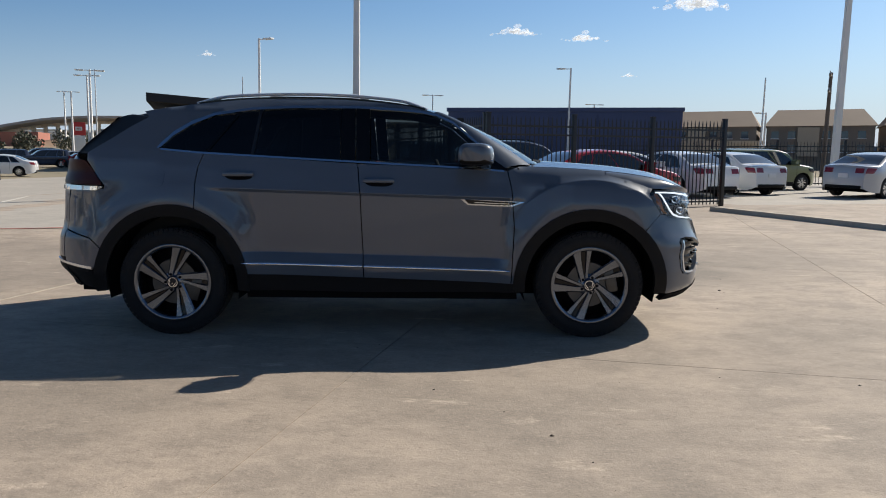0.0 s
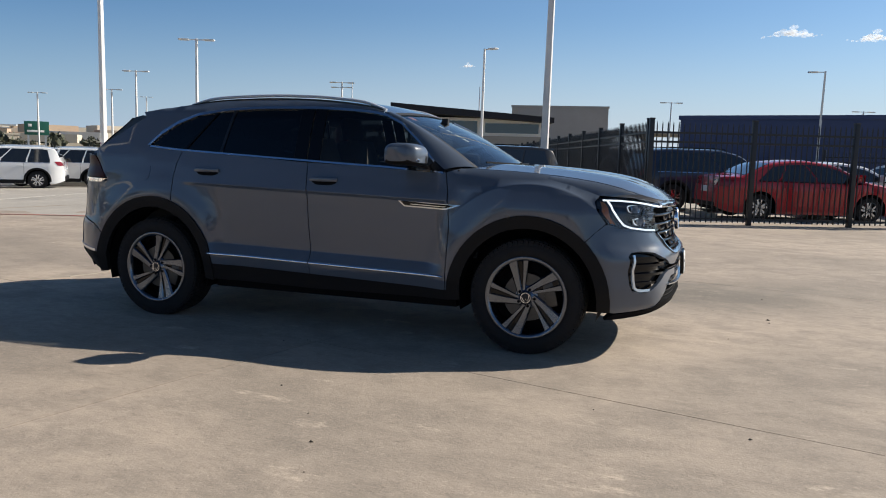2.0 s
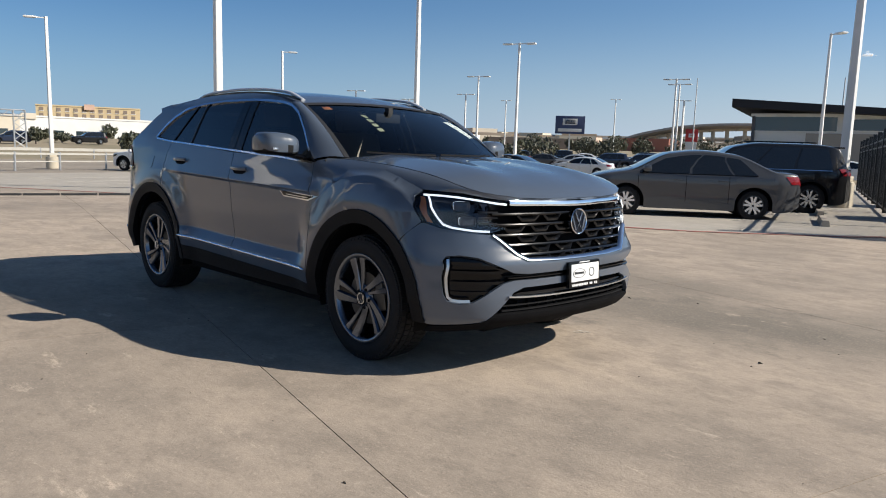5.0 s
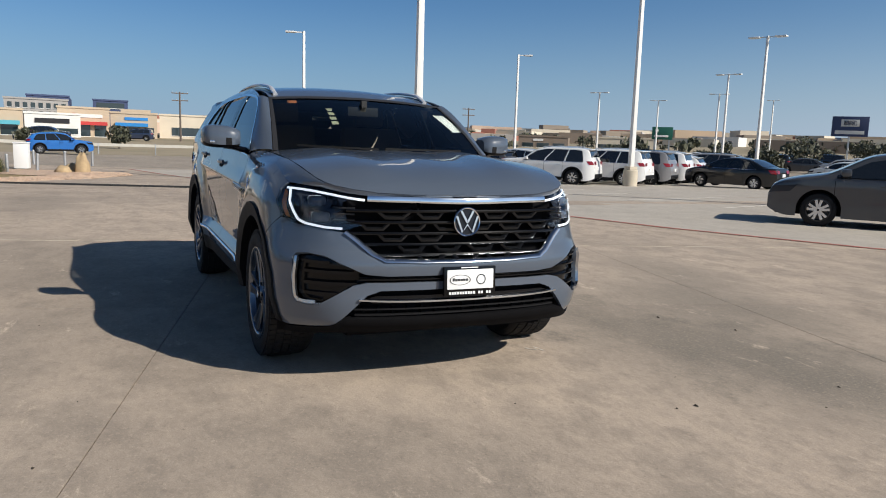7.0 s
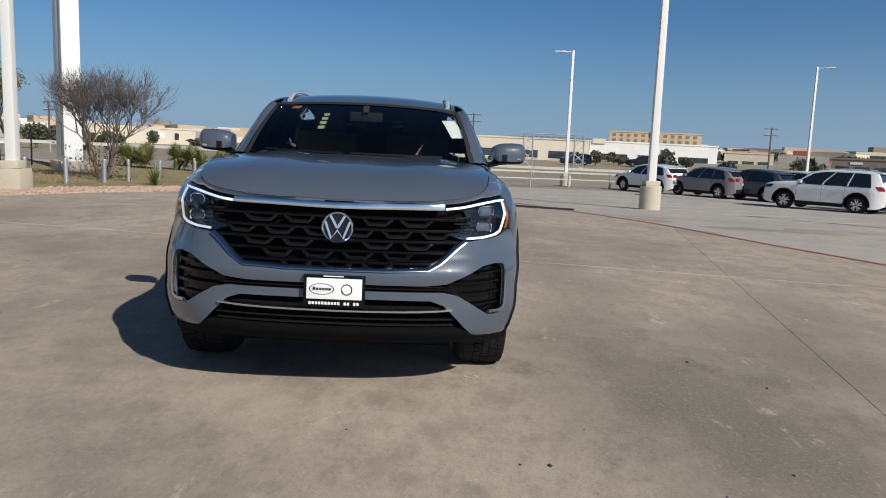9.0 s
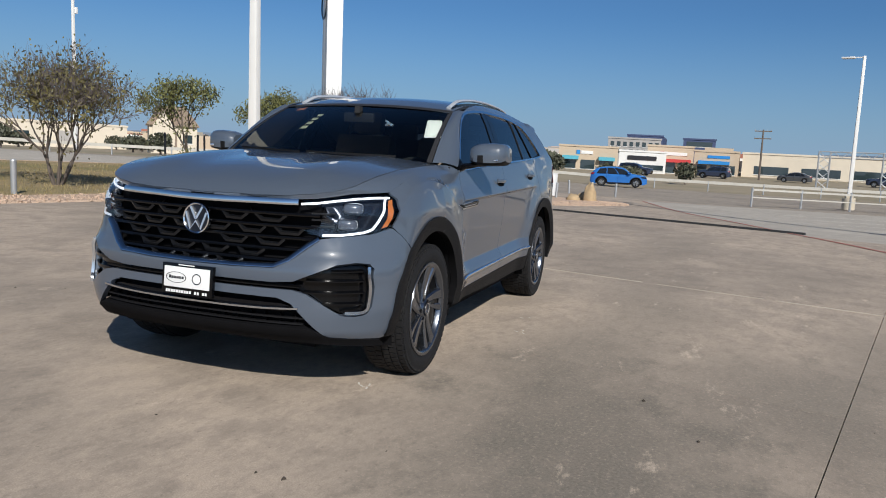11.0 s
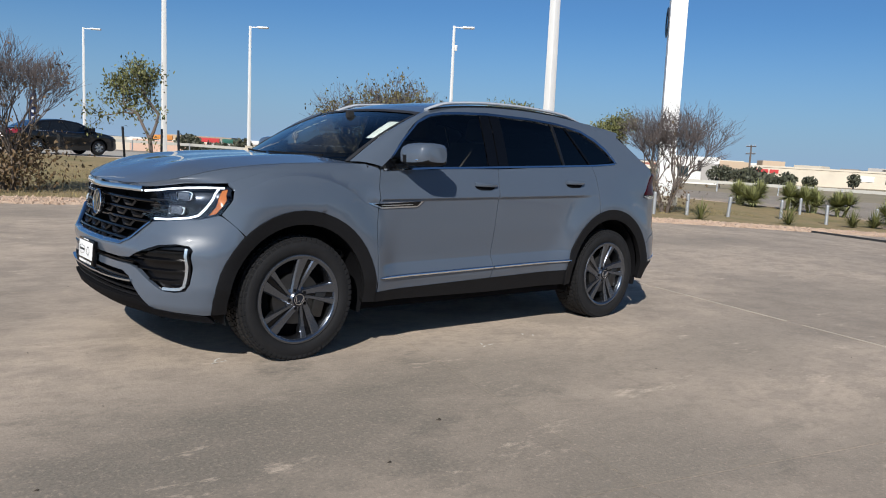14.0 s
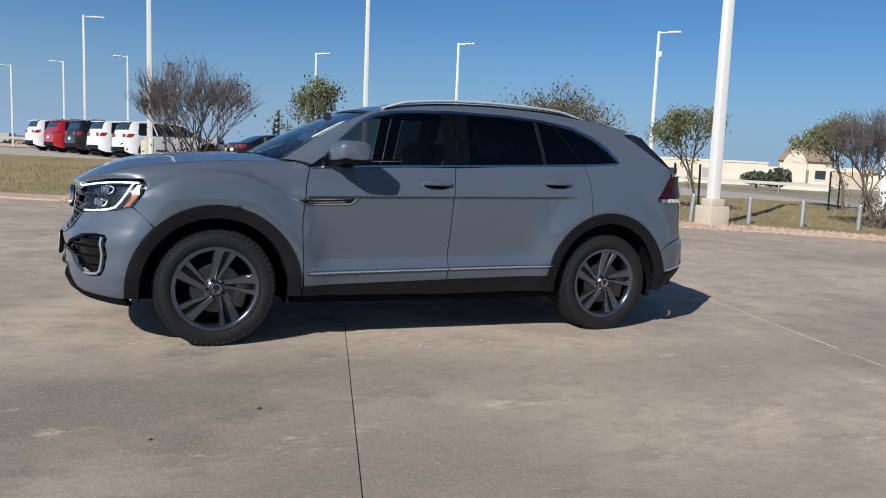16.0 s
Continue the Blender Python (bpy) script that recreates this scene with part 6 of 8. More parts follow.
# ---- wheels ----
def build_wheel(parent, at, s, turn):
    w = empty("wheel", Matrix.Translation(at) @ (Matrix.Identity(4) if s > 0 else Euler((0, 0, math.pi)).to_matrix().to_4x4()) @ Euler((0, radians(turn), 0)).to_matrix().to_4x4())
    w.parent = parent
    bm = bmesh.new()
    R, r = RADIUS, 0.272
    lathe(bm, [(r - 0.012, -0.235), (r + 0.004, -0.245), (r + 0.03, -0.262), (r + 0.075, -0.266), (R - 0.02, -0.25), (R - 0.011, -0.225), (R - 0.009, -0.19), (R - 0.008, -0.11), (R - 0.009, -0.04),
               (R - 0.010, -0.03), (R - 0.012, -0.008), (R - 0.018, 0.008), (R - 0.04, 0.018), (r + 0.055, 0.022), (r + 0.03, 0.02), (r + 0.012, 0.012), (r - 0.006, 0.0)], 64)
    part("tyre", bm, "tyre", w)
    bm = bmesh.new()
    for k in range(64):
        for y0, y1, skew in ((-0.028, 0.007, 0.012), (-0.074, -0.034, -0.010), (-0.118, -0.080, 0.0), (-0.162, -0.124, 0.010), (-0.222, -0.168, -0.012)):
            a = 2 * math.pi * (k + (0.5 if y0 in (-0.074, -0.162) else 0)) / 64
            m = Euler((0, a, 0)).to_matrix().to_4x4()
            box(bm, R - 0.022, R + 0.0015 - (0.007 if y1 > 0 else 0.005 if y0 < -0.2 else 0), y0, y1, -0.0155, 0.0155, m)
            if y1 > 0:
                box(bm, R - 0.05, R - 0.018, 0.002, 0.0155, -0.013, 0.013, m)
    part("tread", bm, "tyre", w)["kind"] = "stuff"
    bm = bmesh.new()
    lathe(bm, [(r - 0.006, 0.002), (r + 0.006, 0.012), (r - 0.002, 0.016), (r - 0.016, 0.006), (r - 0.026, -0.03), (r - 0.03, -0.12), (r - 0.02, -0.235)], 64)
    part("rim_barrel", bm, "rimdark", w)
    bm = bmesh.new()
    lathe(bm, [(r - 0.030, -0.02), (r - 0.024, 0.006), (r - 0.018, 0.0135), (r - 0.004, 0.0175), (r + 0.003, 0.016), (r + 0.005, 0.012)], 64)
    part("rim_lip", bm, "rim", w)
    bm = bmesh.new()
    lathe(bm, [(0.0005, -0.03), (0.16, -0.03), (0.165, -0.06), (0.165, -0.085)], 40)
    part("brake_disc", bm, "disc", w)
    bm = bmesh.new()
    box(bm, -0.20, -0.12, -0.085, -0.012, -0.09, 0.09, bevel=0.015)
    part("brake_caliper", bm, "disc", w)
    # added dark cone, standing in for the shade seen between the spokes
    bm = bmesh.new()
    lathe(bm, [(0.0005, -0.02), (0.255, -0.115), (0.255, -0.12)], 32)
    part("wheel_back", bm, "dark", w)
    for k in range(5):
        rot = Euler((0, 2 * math.pi * k / 5, 0)).to_matrix().to_4x4()

        def blade(rows, thick, lip):
            """A swept arm: rows of (radius, middle, half width, face); a raised face with bevelled flanks."""
            bm = bmesh.new()
            secs = []
            for rad, c, wd, y in rows:
                edge = min(0.009, wd * 0.42) * lip
                prof = [(c - wd, y - thick), (c + wd, y - thick), (c + wd, y - 0.010 * lip), (c + wd - edge, y), (c - wd + edge * 0.6, y + 0.001), (c - wd, y - 0.006 * lip)]
                secs.append([bm.verts.new(rot @ Vector((a, b, rad))) for a, b in prof])
            for a, b in zip(secs, secs[1:]):
                for i in range(6):
                    bm.faces.new((a[i], a[(i + 1) % 6], b[(i + 1) % 6], b[i]))
            bm.faces.new(secs[0])
            bm.faces.new(secs[-1])
            return bm

        wide = [(0.030, 0.036, 0.020, -0.006), (0.075, 0.039, 0.021, -0.008), (0.13, 0.041, 0.024, -0.006), (0.19, 0.042, 0.0285, 0.001), (0.24, 0.042, 0.033, 0.009), (r - 0.008, 0.041, 0.036, 0.012)]
        slim = [(0.045, 0.008, 0.012, -0.010), (0.085, 0.000, 0.012, -0.012), (0.13, -0.014, 0.0145, -0.009), (0.19, -0.032, 0.019, -0.002), (0.235, -0.045, 0.0235, 0.006), (r - 0.008, -0.053, 0.026, 0.010)]
        part("spoke", blade(wide, 0.05, 1.0), "rim", w, smooth=20)
        part("spoke", blade(slim, 0.05, 1.0), "rim", w, smooth=20)
        # dark web in the slot between the two arms
        slot = [(0.06, 0.018, 0.014, -0.020), (0.13, 0.010, 0.018, -0.022), (0.20, 0.003, 0.024, -0.014), (r - 0.01, -0.006, 0.030, -0.004)]
        part("spoke_slot", blade(slot, 0.02, 0.2), "blackgloss", w, smooth=20)
        bm = bmesh.new()
        m = rot @ Matrix.Translation((0, 0, 0)) @ Euler((0, math.pi / 5, 0)).to_matrix().to_4x4()
        lathe(bm, [(0.0005, 0.006), (0.010, 0.004), (0.012, -0.02)], 10, m @ Matrix.Translation((0, -0.006, 0.058)))
        part("wheel_bolt", bm, "dark", w)
    bm = bmesh.new()
    lathe(bm, [(0.085, -0.05), (0.078, -0.022), (0.056, -0.014), (0.046, -0.004), (0.040, 0.002), (0.037, -0.006)], 32)
    part("hub", bm, "rim", w)
    bm = bmesh.new()
    lathe(bm, [(0.0005, 0.012), (0.034, 0.010), (0.036, 0.0)], 28)
    part("centre_cap", bm, "emblem_blue", w)
    bm = bmesh.new()
    lathe(bm, [(0.034, 0.008), (0.0345, 0.014), (0.031, 0.014), (0.030, 0.008)], 28)
    sweep(bm, [(x, 0.0135, z) for x, z in ((-0.026, 0.014), (-0.012, -0.024), (0.0, -0.006), (0.012, -0.024), (0.026, 0.014))], [(-0.002, -0.0025), (0.002, -0.0025), (0.002, 0.0025), (-0.002, 0.0025)], up=Vector((0, 1, 0)))
    part("cap_ring", bm, "chrome", w)
    return w


for x, s, turn in ((AXLE, 1, -14), (-AXLE, 1, -10), (AXLE, -1, 13), (-AXLE, -1, -17)):
    build_wheel(car, (x, s * 0.935, HUB), s, turn)


# ---- other parked cars ----
def car_paint(name, color, metal=0.0):
    return mat(name, color, 0.36, metal=metal, coat=1.0, grain=0.03, scale=3, spec=0.2)


PAINTS = {"white": car_paint("white_car_paint", (0.74, 0.74, 0.73)), "black": car_paint("black_car_paint", (0.007, 0.007, 0.008)), "red": car_paint("red_car_paint", (0.36, 0.012, 0.018)),
          "grey": car_paint("dark_grey_car_paint", (0.055, 0.058, 0.064)), "silver": car_paint("silver_car_paint", (0.42, 0.43, 0.45), 0.3), "green": car_paint("olive_car_paint", (0.20, 0.22, 0.12)),
          "blue": car_paint("blue_car_paint", (0.02, 0.13, 0.42)), "navy": car_paint("navy_car_paint", (0.02, 0.03, 0.06)), "midgrey": car_paint("grey_suv_paint", (0.19, 0.19, 0.20))}
TYPES = {
    # length, width, height, wheelbase, wheel radius, and side outline: bonnet, screen base, roof front, roof rear, tail top, tail (x, z)
    "sedan": dict(L=4.65, W=1.80, wb=2.70, r=0.325, low=0.19, belt=0.96, hood=[(2.28, 0.60), (2.19, 0.77), (1.80, 0.91), (1.26, 1.01)], roof=[(1.20, 1.03), (0.42, 1.39), (-0.25, 1.46), (-0.95, 1.40), (-1.72, 1.09)], tail=[(-1.80, 1.06), (-2.25, 1.02), (-2.34, 0.75), (-2.30, 0.45)]),
    "suv": dict(L=4.85, W=1.95, wb=2.90, r=0.375, low=0.24, belt=1.10, hood=[(2.42, 0.78), (2.38, 1.00), (1.9, 1.11), (1.12, 1.18)], roof=[(1.05, 1.19), (0.34, 1.63), (-0.3, 1.73), (-1.4, 1.73), (-2.08, 1.66)], tail=[(-2.31, 1.18), (-2.39, 1.06), (-2.44, 0.72), (-2.36, 0.45)]),
    "crossover": dict(L=4.55, W=1.85, wb=2.75, r=0.36, low=0.22, belt=1.04, hood=[(2.25, 0.68), (2.17, 0.9), (1.75, 1.0), (1.15, 1.08)], roof=[(1.05, 1.1), (0.35, 1.53), (-0.3, 1.62), (-1.1, 1.585), (-1.80, 1.44)], tail=[(-2.14, 1.12), (-2.24, 1.02), (-2.28, 0.7), (-2.2, 0.42)]),
    "hatch": dict(L=4.10, W=1.80, wb=2.57, r=0.33, low=0.2, belt=1.02, hood=[(2.02, 0.66), (1.96, 0.88), (1.6, 0.98), (1.15, 1.04)], roof=[(1.08, 1.06), (0.55, 1.52), (0.0, 1.60), (-1.2, 1.59), (-1.80, 1.54)], tail=[(-1.97, 1.08), (-2.03, 0.95), (-2.06, 0.7), (-2.0, 0.42)]),
}


def small_wheel(parent, at, s, r):
    w = empty("wheel", Matrix.Translation(at) @ (Matrix.Identity(4) if s > 0 else Euler((0, 0, math.pi)).to_matrix().to_4x4()))
    w.parent = parent
    bm = bmesh.new()
    k = r * 0.68
    lathe(bm, [(k, -0.2), (r - 0.02, -0.205), (r, -0.18), (r, -0.03), (r - 0.02, 0.0), (k + 0.02, 0.012), (k, 0.0)], 28)
    part("tyre", bm, "tyre", w)
    bm = bmesh.new()
    lathe(bm, [(k + 0.004, 0.004), (k - 0.02, 0.006), (k - 0.03, -0.03), (k - 0.04, -0.14), (0.0005, -0.14)], 28)
    rim = part("rim", bm, "rimdark", w)
    bm = bmesh.new()
    for i in range(10):
        m = Euler((0, 2 * math.pi * (i // 2) / 5 + (0.24 if i % 2 else -0.24), 0)).to_matrix().to_4x4()
        box(bm, -0.024, 0.024, -0.045, 0.002, 0.02, k - 0.008, m)
    part("spokes", bm, "satin", rim)["kind"] = "stuff"
    return w


def build_car(kind, colour, label):
    """A parked car: a lofted painted shell with wheel arches, dark panes laid into it, lamps, trim and wheels."""
    T = TYPES[kind]
    W, wb, r, low, belt = T["W"], T["wb"], T["r"], T["low"], T["belt"]
    root = tagged(empty("parked_car"), label, "car", "cars parked on the lot")
    hw = W / 2
    outline = T["hood"] + T["roof"] + T["tail"]
    x1, x0 = outline[0][0], min(p[0] for p in outline)
    top = smooth_table(sorted((x, z) for x, z in outline if not (x, z) == T["tail"][3]))
    zr = max(z for _, z in T["roof"])

    def plan(x):
        e = min(x1 - x, x - x0)
        return hw * (1 - 0.26 * max(0.0, 1 - e / 0.62) ** 2.3)

    def width(x, z):
        y = plan(x) - 0.05 * max(0.0, 0.42 - z) + 0.012 * math.exp(-((z - belt + 0.2) / 0.12) ** 2)
        if z > belt - 0.04:
            y -= (z - belt + 0.04) / (zr - belt) * 0.215
        return y

    def bottom(x):
        e = min(x1 - x, x - x0)
        zb = low + 0.13 * max(0.0, 1 - e / 0.4) ** 2
        for cx in (wb / 2, -wb / 2):
            d = abs(x - cx)
            if d < r + 0.07:
                zb = max(zb, r + math.sqrt((r + 0.07) ** 2 - d * d))
        return min(zb, top(x) - 0.05)

    xs = sorted({round(x0 + (x1 - x0) * i / 70, 4) for i in range(71)} | {round(cx + (r + 0.07) * math.cos(math.pi * k / 16), 4) for cx in (wb / 2, -wb / 2) for k in range(17)} | {p[0] for p in outline})
    bm = bmesh.new()
    for s in (1, -1):
        grid = []
        for x in xs:
            zb, zt = bottom(x), top(x)
            c = min(0.075, (zt - zb) * 0.3)
            rows = [(width(x, zb + (zt - c - zb) * k / 9), zb + (zt - c - zb) * k / 9) for k in range(10)]
            yc = width(x, zt - c)
            rows += [(yc - 0.012, zt - c * 0.5), (yc - 0.045, zt - c * 0.16), (yc - 0.10, zt), (yc * 0.5, zt + 0.018), (0.0, zt + 0.024)]
            grid.append([bm.verts.new((x, s * yy, zz)) for yy, zz in rows])
        for a, b in zip(grid, grid[1:]):
            for k in range(len(a) - 1):
                bm.faces.new((a[k], a[k + 1], b[k + 1], b[k]))
        for g in (grid[0], grid[-1]):
            bm.faces.new(g + [bm.verts.new((g[0].co.x, 0, g[0].co.z))])
    bmesh.ops.remove_doubles(bm, verts=bm.verts, dist=0.001)
    part("body", bm, PAINTS[colour], root, smooth=34)
    bm = bmesh.new()
    box(bm, x0 + 0.15, x1 - 0.15, -hw + 0.22, hw - 0.22, low + 0.02, belt - 0.25)
    box(bm, -wb / 2 + r + 0.12, wb / 2 - r - 0.12, -hw + 0.07, hw - 0.07, low, belt - 0.2)
    part("underbody", bm, "dark", root, smooth=False)

    def patch(name, point, material, nu, nv, parent=root, label=""):
        bm = bmesh.new()
        g = [[bm.verts.new(point(i / nu, k / nv)) for k in range(nv + 1)] for i in range(nu + 1)]
        for a, b in zip(g, g[1:]):
            for k in range(nv):
                bm.faces.new((a[k], a[k + 1], b[k + 1], b[k]))
        return part(name, bm, material, parent, label, smooth=60)

    R = T["roof"]
    boxy = kind != "sedan"

    def over(x, v, lift=0.006, inset=0.07):
        """A point on the shell's upper face; v runs from one side to the other."""
        yc = width(x, top(x) - 0.075) - inset
        y = yc * (2 * v - 1)
        return Vector((x, y, top(x) + 0.024 - 0.024 * abs(2 * v - 1) ** 2 + lift))

    fx0, fx1 = R[0][0] + 0.02, R[1][0] + 0.05
    patch("windscreen", lambda u, v: over(fx0 + (fx1 - fx0) * u, v), M["rglass2"], 8, 8)
    bx0, bx1 = (R[-1][0] + (0.06 if boxy else 0.62), T["tail"][0][0] + (0.05 if boxy else 0.08))
    patch("rear_glass", lambda u, v: over(bx0 + (bx1 - bx0) * u, v, inset=0.10), M["rglass2"], 8, 8)
    front_edge = lambda z: np.interp(z, [R[0][1], R[1][1]], [R[0][0], R[1][0]]) - 0.12
    rear_edge = (lambda z: np.interp(z, [T["tail"][0][1], R[-1][1]], [T["tail"][0][0] + 0.38, R[-1][0] + 0.26])) if boxy else (lambda z: np.interp(z, [belt, 1.3], [-1.42, -1.02]))
    z_lo = belt + 0.01
    for s in (1, -1):
        cuts = [(0.0, 0.0)] + ([(0.36, 0.36), (0.70, 0.70)] if boxy else [(0.44, 0.44), (0.80, 0.83)]) + [(1.0, 1.0)]
        for (a0, _), (a1, _) in zip(cuts, cuts[1:]):
            def pane(u, v, a0=a0, a1=a1):
                t = a0 + 0.012 * (a0 > 0) + (a1 - a0 - 0.012 * (a0 > 0) - 0.012 * (a1 < 1)) * u
                z = z_lo
                for _ in range(4):
                    x = front_edge(z) + (rear_edge(z) - front_edge(z)) * t
                    z = z_lo + (max(top(x) - 0.085, z_lo + 0.03) - z_lo) * v
                return Vector((x, s * (width(x, z) + 0.005), z))
            patch("side_window", pane, M["rglass2"], 6, 4)
        patch("belt_trim", lambda u, v: (lambda x, z: Vector((x, s * (width(x, z) + 0.009), z)))(front_edge(z_lo) + (rear_edge(z_lo) - front_edge(z_lo)) * u, z_lo - 0.022 + 0.018 * v), "trimsilver" if colour in ("white", "silver", "black", "navy") else "blackgloss", 10, 1)
        for dx in (R[0][0] - 0.10, R[0][0] - 1.12, R[0][0] - 2.02):
            patch("door_seam", lambda u, v: (lambda z: Vector((dx + 0.005 - 0.01 * u, s * (width(dx, z) + 0.0025), z)))(low + 0.16 + (belt - low - 0.18) * v), "dark", 1, 8)
        for dx in (R[0][0] - 0.95, R[0][0] - 1.88):
            bm = bmesh.new()
            y = width(dx, belt - 0.13)
            box(bm, dx - 0.1, dx + 0.1, s * (y - 0.01), s * (y + 0.022), belt - 0.145, belt - 0.118, bevel=0.008)
            part("door_handle", bm, PAINTS[colour], root)
        bm = bmesh.new()
        mx = R[0][0] - 0.27
        box(bm, mx - 0.09, mx + 0.09, s * (hw + 0.03), s * (hw + 0.19), belt + 0.03, belt + 0.17, bevel=0.045)
        mirror = part("door_mirror", bm, PAINTS[colour], root)
        bm = bmesh.new()
        box(bm, mx - 0.03, mx + 0.06, s * (hw - 0.14), s * (hw + 0.06), belt + 0.01, belt + 0.06, bevel=0.012)
        part("mirror_arm", bm, "blackgloss", mirror)
        # lamps wrap from the ends on to the sides
        zl = T["hood"][1][1] - 0.03
        patch("head_lamp", lambda u, v: (lambda x, z: Vector((x + 0.004, s * (width(x, z) + 0.006), z)))(x1 - 0.012 - (0.40 + 0.12 * v) * u, min(zl - 0.13 + 0.13 * v + 0.05 * u, top(x1 - 0.012 - (0.40 + 0.12 * v) * u) - 0.03)), "lampbowl", 8, 3)
        zt = T["tail"][1][1] - (0.16 if kind == "sedan" else 0.02)
        patch("tail_lamp", lambda u, v: (lambda x, z: Vector((x - 0.004, s * (width(x, z) + 0.007), z)))(x0 + 0.01 + (0.36 - 0.14 * (1 - v)) * u, min(zt - 0.06 + 0.17 * v, top(x0 + 0.01 + (0.36 - 0.14 * (1 - v)) * u) - 0.015)), "lampred", 8, 3)
        rear_x = lambda z: np.interp(z, [p[1] for p in T["tail"][2:0:-1]], [p[0] for p in T["tail"][2:0:-1]])
        patch("tail_lamp", lambda u, v: Vector((rear_x(zt - 0.05 + 0.15 * v) - 0.020, s * plan(x0) * (0.55 + 0.42 * u), zt - 0.05 + 0.15 * v)), "lampred", 3, 3)
        for cx in (wb / 2, -wb / 2):
            small_wheel(root, (cx, s * (hw - 0.035), r), s, r)
            bm = bmesh.new()
            rings = [[bm.verts.new((cx + (r + 0.075) * math.cos(a), s * y, r + (r + 0.075) * math.sin(a))) for a in [math.radians(-10 + 200 * i / 18) for i in range(19)]] for y in (hw - 0.30, hw - 0.012)]
            for i in range(18):
                bm.faces.new((rings[0][i], rings[0][i + 1], rings[1][i + 1], rings[1][i]))
            part("wheel_well", bm, "dark", root)
            if kind in ("suv", "crossover"):
                bm = bmesh.new()
                arcs = [[bm.verts.new((cx + q * math.cos(a), s * (width(cx, r + q * math.sin(a)) + d), r + q * math.sin(a))) for a in [math.radians(-8 + 196 * i / 18) for i in range(19)]] for q, d in ((r + 0.066, 0.0), (r + 0.07, 0.010), (r + 0.135, 0.008), (r + 0.14, -0.004))]
                for a, b in zip(arcs, arcs[1:]):
                    for i in range(18):
                        bm.faces.new((a[i], a[i + 1], b[i + 1], b[i]))
                part("arch_trim", bm, "cladding", root)
        if boxy:
            patch("sill", lambda u, v: (lambda x, z: Vector((x, s * (width(x, z) + 0.008), z)))(wb / 2 - r - 0.10 - (wb - 2 * r - 0.20) * u, low + 0.005 + 0.15 * v), "cladding", 6, 2)
        if kind in ("suv", "hatch"):
            bm = bmesh.new()
            path = [(x, s * (width(x, top(x) - 0.075) - 0.10), top(x) + 0.045) for x in [R[1][0] - 0.25 - 1.65 * i / 12 for i in range(13)]]
            sweep(bm, path, [(-0.014, -0.014), (0.014, -0.014), (0.010, 0.014), (-0.010, 0.014)])
            part("roof_rail", bm, "rail" if colour == "white" else "blackgloss", root)
    bm = bmesh.new()
    box(bm, x0 - 0.025, x0 + 0.14, -hw + 0.30, hw - 0.30, low + 0.12, 0.56 if boxy else 0.42, bevel=0.04)
    part("rear_skirt", bm, "cladding", root)
    bm = bmesh.new()
    box(bm, x1 - 0.12, x1 + 0.012, -hw + 0.44, hw - 0.44, low + 0.14, T["hood"][0][1] - 0.03, bevel=0.03)
    part("front_grille", bm, "blackgloss", root)
    bm = bmesh.new()
    zp = 0.80 if boxy else 0.72
    xp = rear_x(zp) - 0.02
    box(bm, xp - 0.012, xp + 0.02, -0.16, 0.16, zp - 0.07, zp + 0.07, bevel=0.006)
    part("number_plate", bm, "white", root)
    if boxy:
        bm = bmesh.new()
        xr = R[-1][0]
        yw = width(xr, top(xr) - 0.075) - 0.06
        box(bm, xr - 0.15, xr + 0.10, -yw, yw, top(xr) - 0.012, top(xr) + 0.03, bevel=0.014)
        part("roof_spoiler", bm, PAINTS[colour], root)
    return root


M["rglass2"] = mat("tinted_car_glass", (0.010, 0.012, 0.014), 0.05, coat=1.0)
M["lampred"] = mat("red_lamp_cover", (0.22, 0.008, 0.012), 0.2, coat=0.6)
LIST = [
    ("sedan", "grey", "dark grey sedan parked by the fence", [(-3.6, 12.25, 217)]),
    ("suv", "black", "black SUV parked beyond the lot line", [(-3.9, 15.9, 214), (-17.2, -29.7, -33)]),
    ("sedan", "black", "black sedan parked on the pale lot", [(-21.7, 26.4, 199), (-6.3, 18.0, 214), (-4.6, -30.9, 195)]),
    ("sedan", "red", "red sports sedan parked behind the fence", [(4.75, 14.9, 22)]),
    ("suv", "navy", "dark navy SUV parked behind the fence", [(2.75, 17.5, 22), (0.9, 23.0, 22)]),
    ("sedan", "white", "white sedan parked behind the fence", [(8.2, 19.5, 112), (6.0, 18.4, 22), (10.6, 21.5, 112), (-13.0, 52, 20), (-30, 45, 200)]),
    ("hatch", "green", "olive green boxy hatchback parked by the far fence", [(13.0, 24.0, 16)]),
    ("sedan", "silver", "silver sedan parked by the far fence", [(15.2, 19.3, 32), (20.5, 21.5, 30)]),
    ("suv", "white", "white SUV parked in the display row", [(-25.0, 17.8, 220), (-24.9, 20.8, 214), (-27.3, 25.6, 214), (0.27, -31.98, 203), (1.44, -34.74, 203), (5.0, -43.0, 203)]),
    ("suv", "midgrey", "grey SUV parked in the display row", [(-26.0, 23.3, 214), (-31.0, 33.0, 214)]),
    ("crossover", "white", "white crossover parked in the display row", [(-37.0, 14.0, 208), (-31.5, 19.8, 208), (-28.6, 28.0, 214)]),
    ("crossover", "midgrey", "grey crossover parked in the display row", [(-34.0, 16.2, 208)]),
    ("crossover", "grey", "dark grey crossover parked in the display row", [(-32.4, 18.0, 208)]),
    ("suv", "red", "red SUV parked beyond the grass", [(3.8, -40.3, 203)]),
    ("suv", "black", "black SUV parked beyond the grass", [(2.6, -37.5, 203)]),
    ("crossover", "blue", "bright blue crossover on the road beyond the lot", [(-58.0, -4.6, 96)]),
]
